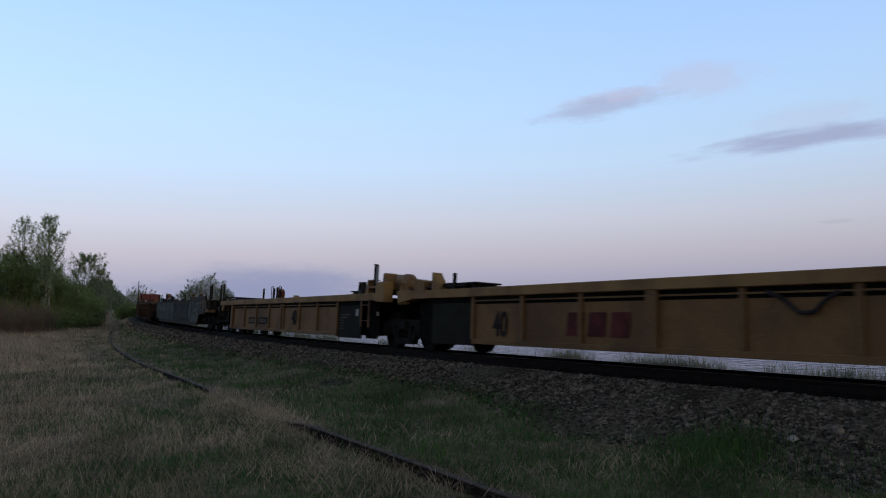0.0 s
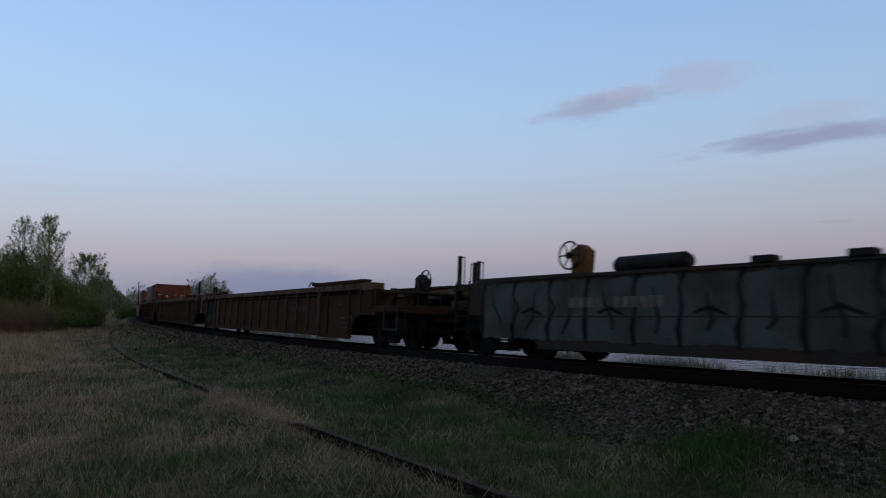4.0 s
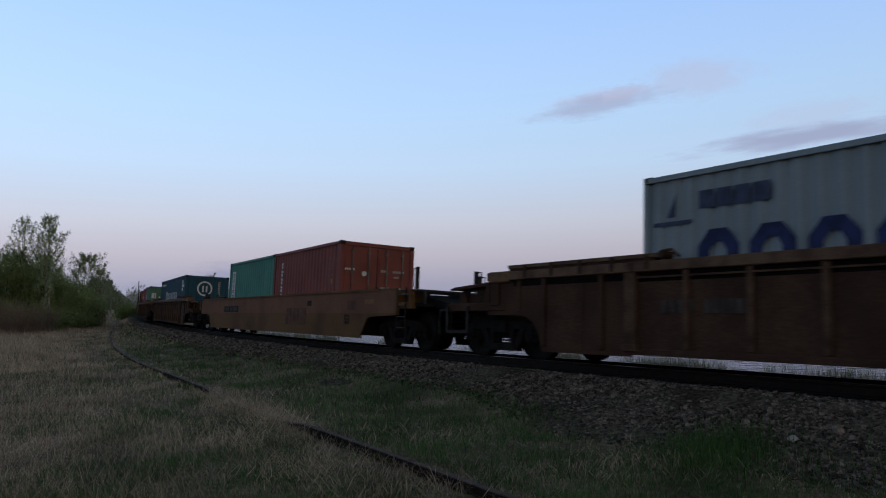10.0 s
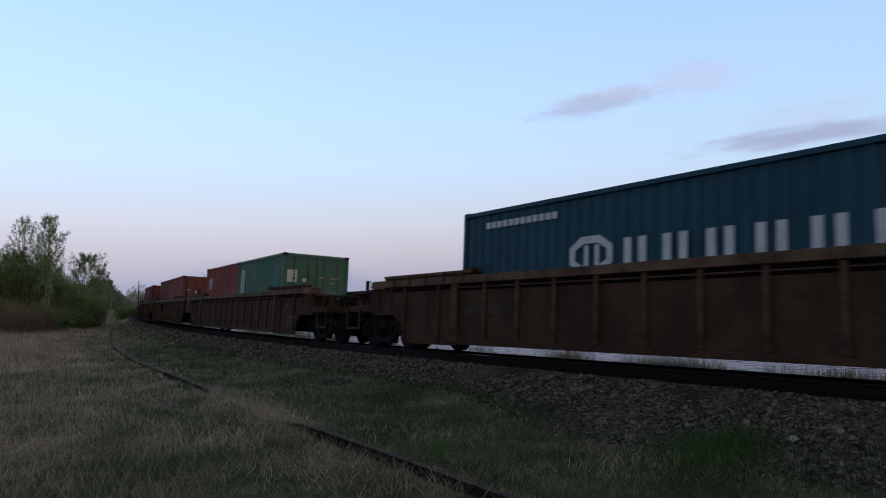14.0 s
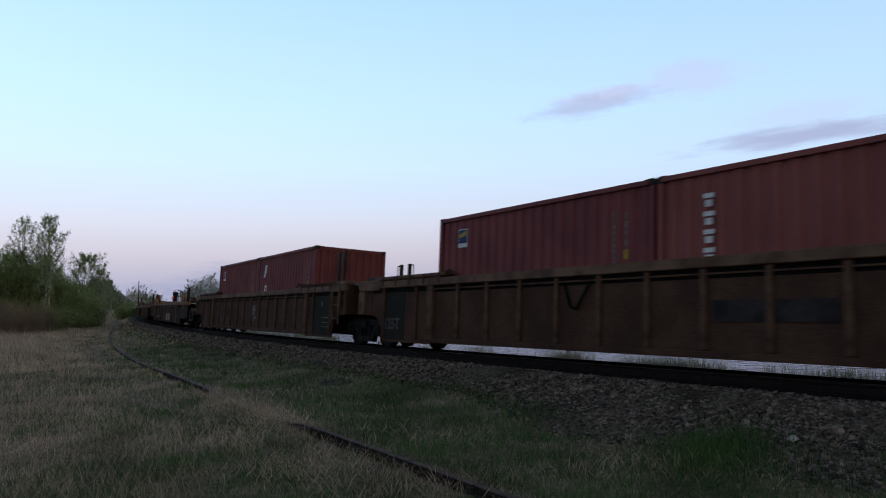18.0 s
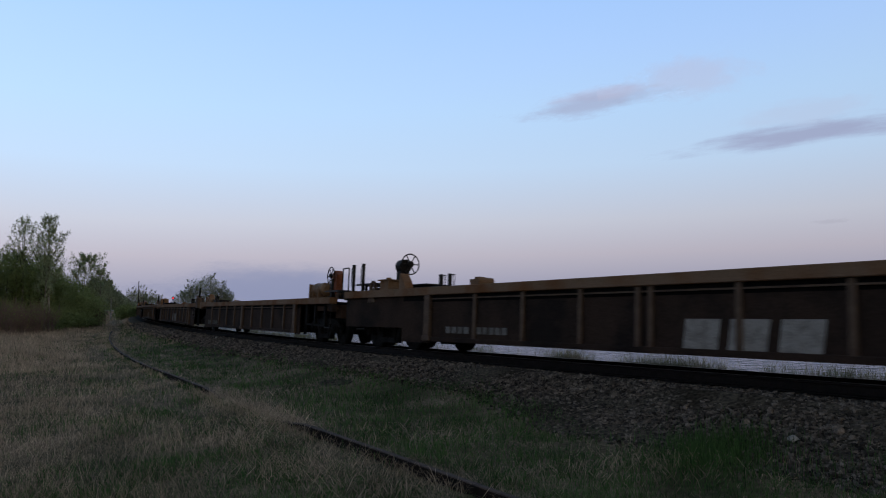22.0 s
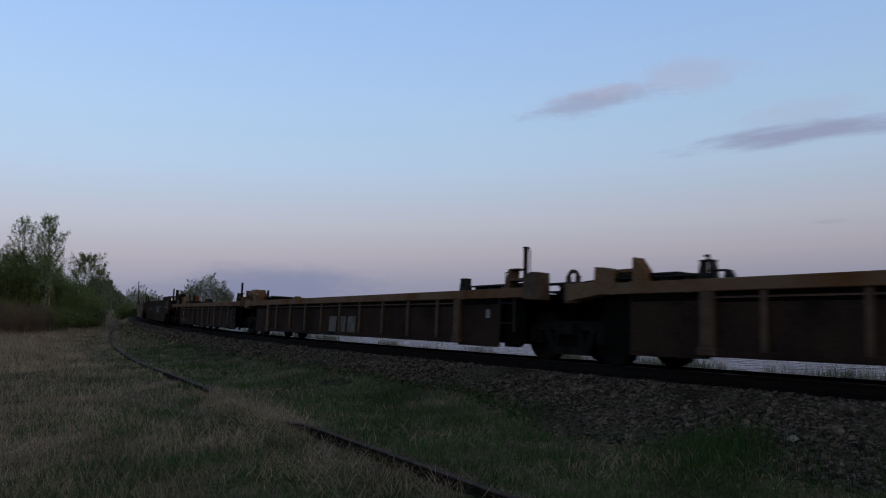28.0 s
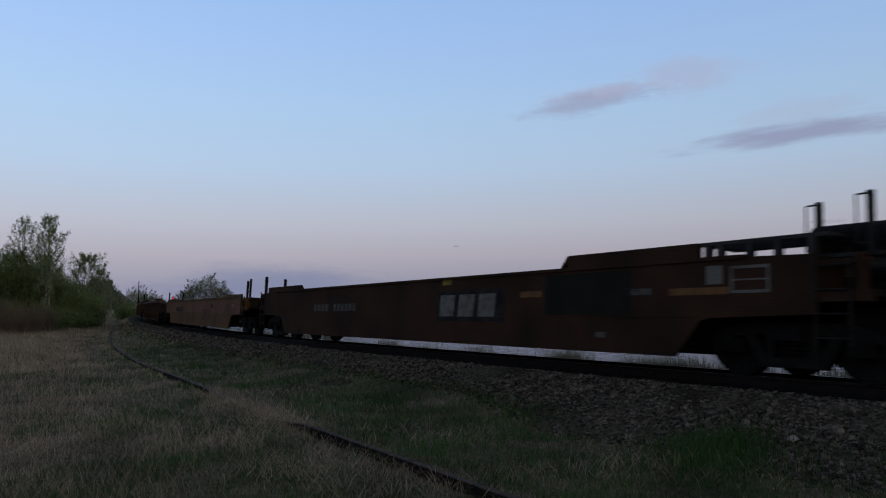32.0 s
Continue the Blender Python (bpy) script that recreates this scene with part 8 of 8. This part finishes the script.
def aspen(x, y, height, spread, seed, label, limbs=34, bare=0.3, belly=0.42, leaf=M_LEAF, clump=8, size=0.054, lean=0.0):
    """A young aspen: pale trunk, upswept limbs with twigs, and leaves in tufts along the twigs."""
    rng = np.random.default_rng(seed)
    tree = new("aspen_tree")
    tree.location = (x, y, float(ground_height(x, y)[0]) - 0.05)
    pts = [Vector((lean * t * t * height + 0.05 * math.sin(4 * t + seed), 0.06 * math.sin(3 * t + 2 * seed), height * t)) for t in np.linspace(0, 1, 9)]
    r = 0.012 * height + 0.01
    bm = bmesh.new()
    for i in range(8):
        tube(bm, pts[i], pts[i + 1], r * (1 - i / 8.6), r * (1 - (i + 1) / 8.6), n=7, caps=False)
    part("trunk", bm, M_BARK, tree, "slim pale trunk")
    bm = bmesh.new()
    tufts = []
    for k in range(limbs):
        t = bare + (0.97 - bare) * (k + rng.uniform(0, 0.9)) / limbs
        f = t * 8
        p = pts[min(7, int(f))].lerp(pts[min(7, int(f)) + 1], f - int(f))
        wide = (t - bare) / (belly - bare) if t < belly else 1.0 - 0.95 * (t - belly) / (1 - belly)
        reach = spread * (0.14 + 0.86 * max(0.0, min(1.0, wide))) * rng.uniform(0.65, 1.1)
        az = k * 2.4 + rng.normal(0, 0.3)
        rise = reach * rng.uniform(0.9, 1.6)
        out = Vector((math.cos(az), math.sin(az), 0))
        mid, tip = p + out * reach * 0.6 + Vector((0, 0, rise * 0.42)), p + out * reach + Vector((0, 0, rise))
        rb = max(0.008, r * 0.4 * (1 - t))
        tube(bm, p, mid, rb, rb * 0.7, n=4, caps=False)
        tube(bm, mid, tip, rb * 0.7, rb * 0.3, n=4, caps=False)
        runs = [(mid, tip)]
        for w in range(4):
            s = p.lerp(mid, rng.uniform(0.4, 1.0)) if w < 2 else mid.lerp(tip, rng.uniform(0.0, 0.8))
            a2 = az + rng.normal(0, 0.8)
            l2 = reach * rng.uniform(0.28, 0.5)
            e = s + Vector((math.cos(a2) * l2 * 0.7, math.sin(a2) * l2 * 0.7, l2 * rng.uniform(0.8, 1.5)))
            tube(bm, s, e, rb * 0.4, rb * 0.2, n=3, caps=False)
            runs.append((s, e))
        for s, e in runs:
            for g in (0.35, 0.62, 0.85, 1.0):
                if rng.uniform() < 0.8:
                    tufts.append(s.lerp(e, g) + Vector(rng.normal(0, 0.05, 3)))
    part("limb", bm, M_TWIG, tree, "dark upswept limbs and twigs")["kind"] = "stuff"
    c = np.repeat(np.array([tuple(v) for v in tufts]), clump, 0)
    c = c + rng.normal(0, 1, c.shape) * np.array([0.075, 0.075, 0.095])
    part("crown", leaf_mesh("crown", c, np.full(len(c), size), rng, leaf), leaf, tree)
    return tagged(tree, label, "tree", "trees along the line")


# the tall aspens over the thicket, and the smaller ones at its end
aspen(-29.25, 53.0, 8.6, 1.55, 1, "tall slim aspen tree coming into spring leaf", 46, 0.36, 0.50)
aspen(-31.4, 53.5, 8.45, 1.45, 2, "tall slim aspen tree with sparse young leaves", 34, 0.42, 0.58, clump=6)
aspen(-28.6, 51.5, 5.9, 0.8, 3, "slim aspen tree coming into spring leaf", 22, 0.3, 0.5)
aspen(-36.6, 73, 7.0, 2.0, 4, "round-crowned young aspen tree above the bushes", 44, 0.3, 0.52, size=0.066, clump=10)
aspen(-35.0, 73, 5.6, 1.5, 5, "young aspen tree in open leaf above the bushes", 30, 0.3, 0.55, size=0.066, clump=6)
aspen(-33.6, 53, 6.6, 1.2, 6, "bare-twigged young aspen tree behind the bushes", 26, 0.4, 0.6, clump=2)
for i, (d, yy, hh) in enumerate([(-0.597, 52.0, 4.6), (-0.537, 55.5, 3.4)]):
    aspen(d * yy, yy, hh, 0.6, 200 + i, "slender pale aspen sapling before the bushes", 10, 0.55, 0.7, M_LEAF2, 6, 0.06)
rng0 = np.random.default_rng(5)
THICKET = [(-0.635, 54, 5.4), (-0.615, 57, 5.5), (-0.60, 53, 5.2), (-0.585, 58, 5.6), (-0.57, 55, 5.1), (-0.555, 57, 4.9), (-0.545, 59, 4.6), (-0.533, 60, 4.3), (-0.522, 61, 4.1),
           (-0.513, 63, 3.8), (-0.504, 64, 3.4), (-0.497, 66, 3.0), (-0.66, 50, 5.2), (-0.60, 62, 5.9), (-0.57, 64, 5.4), (-0.54, 66, 4.8), (-0.518, 70, 4.3),
           (-0.68, 58, 6.0), (-0.72, 56, 6.2)]
for i, (d, yy, hh) in enumerate(THICKET):
    hh = hh + 0.3 + 0.7 * (d < -0.55) - 0.35 * (d > -0.535)
    plant("bush", d * yy, yy, hh, 1.9, 40 + i, "dense green willow bush in young leaf", M_LEAF2, M_TWIG, 7600, 0.072, 4, 0.02, 0.55, "bush", density=0.8, fill=0.7)
UNDER = [(-0.65, 51, 2.4), (-0.63, 53, 2.2), (-0.61, 50, 2.3), (-0.59, 52, 2.0), (-0.57, 53, 2.2), (-0.555, 54, 1.9), (-0.54, 56, 1.8), (-0.527, 58, 1.9), (-0.514, 60, 1.7), (-0.507, 63, 1.3)]
for i, (d, yy, hh) in enumerate(UNDER):
    plant("bush", d * yy, yy, hh, 1.5, 70 + i, "low dense bush under the thicket edge", M_LEAF2, M_TWIG, 3600, 0.07, 5, 0.0, 0.35, "bush", density=0.6, fill=0.6)
for i, (d, yy, hh) in enumerate([(-0.625, 47, 2.0), (-0.61, 48, 2.2), (-0.595, 48, 2.3), (-0.58, 49, 2.0), (-0.565, 50, 1.9), (-0.55, 51, 1.7), (-0.64, 46, 2.1), (-0.60, 46, 1.6), (-0.66, 45, 1.9), (-0.587, 47, 1.7), (-0.572, 48, 1.6)]):
    plant("shrub", d * yy, yy, hh, 0.8, 90 + i, "low leafless reddish-brown shrub", M_LEAF2, M_REDTWIG, 160, 0.05, 9, 0.05, 1.6, "bush", density=0.8)
for i, (d, yy, hh) in enumerate([(-0.499, 64, 2.6), (-0.492, 66, 2.4), (-0.486, 68, 2.0)]):
    plant("bush", d * yy, yy, hh, 1.2, 104 + i, "dark brown bare-twigged bush at the thicket's end", mat("brown_bud_leaves", (0.17, 0.125, 0.09), 0.8, island=True, rand=0.4, bump=0, thin=0.3), M_REDTWIG, 2200, 0.06, 6, 0.0, 0.6, "bush", density=0.8, fill=0.4)
for i, (d, yy, hh) in enumerate([(-0.450, 100, 1.9), (-0.444, 104, 2.1), (-0.437, 108, 2.0), (-0.431, 112, 1.9)]):
    plant("bush", d * yy, yy, hh, 1.1, 110 + i, "low olive bush beside the line", M_LEAF2, M_TWIG, 1300, 0.11, 4, 0.02, 0.6, "bush", density=0.6, fill=0.5)
for i in range(16):
    d = -0.492 + 0.0040 * i
    yy = 128 + 3.5 * i + rng0.uniform(-4, 4)
    plant("tree", d * yy, yy, (7.0 - 0.45 * max(0, i - 6)) * rng0.uniform(0.92, 1.06), 2.1, 130 + i, "distant broad-leaved tree in spring leaf", M_FARLEAF, M_TWIG, 2900, 0.2, 2, 0.05, 0.6, far=True, fill=0.6)
for i, (d, yy, hh) in enumerate([(-0.433, 200, 6.8), (-0.428, 205, 8.3), (-0.421, 208, 6.5), (-0.413, 210, 6.9), (-0.407, 206, 6.3), (-0.40, 212, 5.2)]):
    plant("tree", d * yy, yy, hh, 2.2, 160 + i, "distant thin tree beside the line", M_FARLEAF, M_BARK, 1900, 0.14, 2, 0.2, 1.0, far=True, fill=0.65)
for i, (d, yy, hh) in enumerate([(-0.356, 226, 9.0), (-0.347, 222, 10.5), (-0.339, 225, 11.6), (-0.331, 221, 12.2), (-0.323, 224, 11.8), (-0.315, 226, 10.6), (-0.308, 228, 9.0), (-0.302, 230, 7.6),
                                 (-0.365, 228, 7.2)]):
    plant("tree", d * yy, yy, hh, 3.0, 180 + i, "distant bare-topped poplar tree in thin leaf", M_FARLEAF, M_BARK, 3400, 0.13, 2, 0.25, 1.0, far=True, fill=0.7, egg=(0.58, 0.42))


# ================= signal, pole, far road =================
def signal_mast():
    yy = 176.0
    x, y = -0.377 * yy, yy
    g = float(ground_height(x, y)[0])
    sig = new("railway_signal")
    sig.location = (x, y, g)
    top = 1.006 + 0.0213 * yy - g
    bm = bmesh.new()
    tube(bm, (0, 0, 0), (0, 0, top + 0.5), 0.09, 0.07, n=10)
    part("mast", bm, M_STEEL, sig)
    for k, z, dx in ((0, top, 0.0), (1, top - 1.35, 0.45)):
        bm = bmesh.new()
        tube(bm, (dx, -0.12, z), (dx, -0.16, z), 0.36, n=24)
        box(bm, dx - 0.16, dx + 0.16, -0.12, 0.25, z - 0.3, z + 0.3)
        head = part("signal_head", bm, M_BLACK, sig, "black round target with one lamp")
        bm = bmesh.new()
        tube(bm, (dx, -0.165, z), (dx, -0.2, z), 0.14, n=18)
        part("lens", bm, M_REDLAMP, head, "glowing red lens")
    bm = bmesh.new()
    ladder(bm, -0.2, 0.2, 0.2, 0.2, top, 12)
    part("ladder", bm, M_STEEL, sig)
    tagged(sig, "railway signal mast with two glowing red lamps", "railway signal")


signal_mast()


def wood_pole(d, yy, top_dir, arm, label, material=M_POLEWOOD, r=0.14):
    x, y = d * yy, yy
    g = float(ground_height(x, y)[0])
    top = 1.006 + top_dir * yy - g
    ob = new("utility_pole")
    ob.location = (x, y, g)
    bm = bmesh.new()
    tube(bm, (0, 0, 0), (0, 0, top), r, r * 0.75, n=10)
    part("shaft", bm, material, ob)
    if arm:
        bm = bmesh.new()
        box(bm, -0.9, 0.9, -0.06, 0.06, top - 0.5, top - 0.38)
        part("crossarm", bm, material, ob)
    tagged(ob, label, "utility pole")


wood_pole(-0.4255, 196, 0.0455, False, "plain weathered wooden pole beside the line")
wood_pole(-0.4635, 105, 0.0225, False, "short pale marker post beside the far road", M_WHITE, 0.06)


def far_road():
    """A pale gravel road over a low rise."""
    verts, faces = [], []
    xs = np.linspace(-64, -49.5, 16)
    ys = 119.5 + 0.05 * (xs + 56)
    for k, dz in ((0.0, 0.05), (1.6, 0.09), (3.2, 0.05)):
        for x, y in zip(xs, ys):
            verts.append((x, y + k, float(ground_height(x, y + k)[0]) + dz))
    n = len(xs)
    for r in range(2):
        for i in range(n - 1):
            faces.append((r * n + i, r * n + i + 1, (r + 1) * n + i + 1, (r + 1) * n + i))
    ob = new("road", mesh_from("road", verts, faces, M_ROAD))
    tagged(ob, "pale gravel road crossing on a low rise", "road", kind="structure")


far_road()


# ================= clouds =================
CLOUDS = []


def cloud(px, py, wpx, hpx, tilt, seed, tint, label, drift):
    """A thin cloud far off, facing the lens; sizes as seen at this distance."""
    D = 2600.0
    f = 784 / math.tan(radians(63.52 / 2))
    basis = look(EYE, AIM, -0.665).to_3x3()
    way = basis @ Vector(((px - 784) / f, (441 - py) / f, -1))
    c = EYE + way * D
    w, h = wpx / f * D, hpx / f * D
    verts, faces, nx, ny = [], [], 12, 4
    for i in range(nx + 1):
        for j in range(ny + 1):
            u, v = i / nx - 0.5, j / ny - 0.5
            verts.append((u * w, v * h, -0.02 * w * (4 * u * u)))
    for i in range(nx):
        for j in range(ny):
            a = i * (ny + 1) + j
            faces.append((a, a + ny + 1, a + ny + 2, a + 1))
    ob = new("cloud", mesh_from("cloud", verts, faces, cloud_material("thin_cloud_%d" % seed, seed, tint)))
    at = Matrix.Translation(c) @ (basis @ Matrix.Rotation(radians(tilt), 3, "Z")).to_4x4()
    ob.matrix_basis = at
    ob.visible_shadow = False
    tagged(ob, label, "cloud", "clouds in the dusk sky", kind="structure")
    step = basis @ Vector((drift[0] / f * D, -drift[1] / f * D, 0))
    CLOUDS.append((ob, at, step))


cloud(1070, 186, 390, 64, 9.5, 3.1, (0.37, 0.40, 0.57, 0.68), "thin mauve-grey cloud streak with a pink upper edge", (-25, -7))
cloud(1080, 172, 300, 40, 9.5, 21.1, (0.52, 0.49, 0.64, 0.4), "thin pink-lit upper edge of a cloud streak", (-25, -7))
cloud(1250, 140, 340, 110, 6, 6.4, (0.49, 0.52, 0.70, 0.5), "faint pinkish veil of cloud", (-25, -7))
cloud(1480, 238, 740, 64, 7.8, 8.2, (0.335, 0.37, 0.545, 0.85), "long mauve-grey cloud streak", (-20, -8))
cloud(1440, 205, 400, 76, 8, 12.7, (0.48, 0.53, 0.70, 0.35), "faint veil of cloud above a longer streak", (-20, -8))
cloud(470, 510, 640, 130, 0, 15.3, (0.25, 0.285, 0.45, 0.75), "low bluish cloud bank on the horizon", (0, 0))
cloud(1480, 392, 110, 14, 4, 17.7, (0.42, 0.42, 0.50, 0.5), "small grey wisp of cloud", (-14, 0))


# ================= a passing bird =================
bird = new("bird")
SPAN = 0.6
bm = bmesh.new()
tube(bm, (-0.09, 0, 0), (0.02, 0, 0.005), 0.012, 0.03, n=8)
tube(bm, (0.02, 0, 0.005), (0.10, 0, 0.02), 0.03, 0.012, n=8)
prism(bm, [(-0.17, -0.005), (-0.08, -0.004), (-0.08, 0.004), (-0.17, 0.003)], -0.025, 0.025)
part("body", bm, M_BLACK, bird)
for sgn in (-1, 1):
    bm = bmesh.new()
    wv = [bm.verts.new(c) for c in ((0.05, sgn * 0.02, 0.01), (0.03, sgn * 0.13, 0.05), (-0.03, sgn * 0.24, 0.035), (-0.05, sgn * 0.13, 0.045), (-0.04, sgn * 0.02, 0.01))]
    wu = [bm.verts.new(v.co + Vector((0, 0, 0.006))) for v in wv]
    bm.faces.new(wv)
    bm.faces.new(wu[::-1])
    for k in range(5):
        bm.faces.new((wv[k], wv[(k + 1) % 5], wu[(k + 1) % 5], wu[k]))
    part("wing", bm, M_BLACK, bird)
for piece in bird.children:
    piece.data.transform(Matrix.Scale(SPAN, 4))
tagged(bird, "small dark bird flying over the train", "bird")


# ================= what moves =================
def motions():
    times = [i * 0.5 for i in range(65)]
    for ob, u0, u1, offset in MOVERS:
        walk(ob, [(t, unit_pose(u0, u1, t) @ offset if offset else unit_pose(u0, u1, t)) for t in times])
    for ob, at, step in CLOUDS:
        walk(ob, [(0, at), (32, Matrix.Translation(step) @ at)])
    # the bird crosses above the train at the very end
    walk(bird, [(0, pose(-150, 260, 14, 0, 0, -35)), (30.8, pose(-32, 112, 6.6, 0, 0, -55)), (31.6, pose(-7.0, 46, 3.3, 0, 0, -62)), (31.8, pose(-3.6, 39, 4.3, 0, 10, -62)),
                (32, pose(0.6, 33, 3.95, 0, 0, -60))])
    for s, sets in WHEELSETS.items():
        first = sets[0]
        walk(first, [(i / 30, pose(s * AXLE, 0, WHEEL_R) @ Matrix.Rotation(gone(i / 30) / WHEEL_R, 4, "Y")) for i in range(961)])
        for other in sets[1:]:
            other.rotation_mode = "QUATERNION"
            keys = other.animation_data_create()
            keys.action = first.animation_data.action
            keys.action_slot = first.animation_data.action_slot


motions()
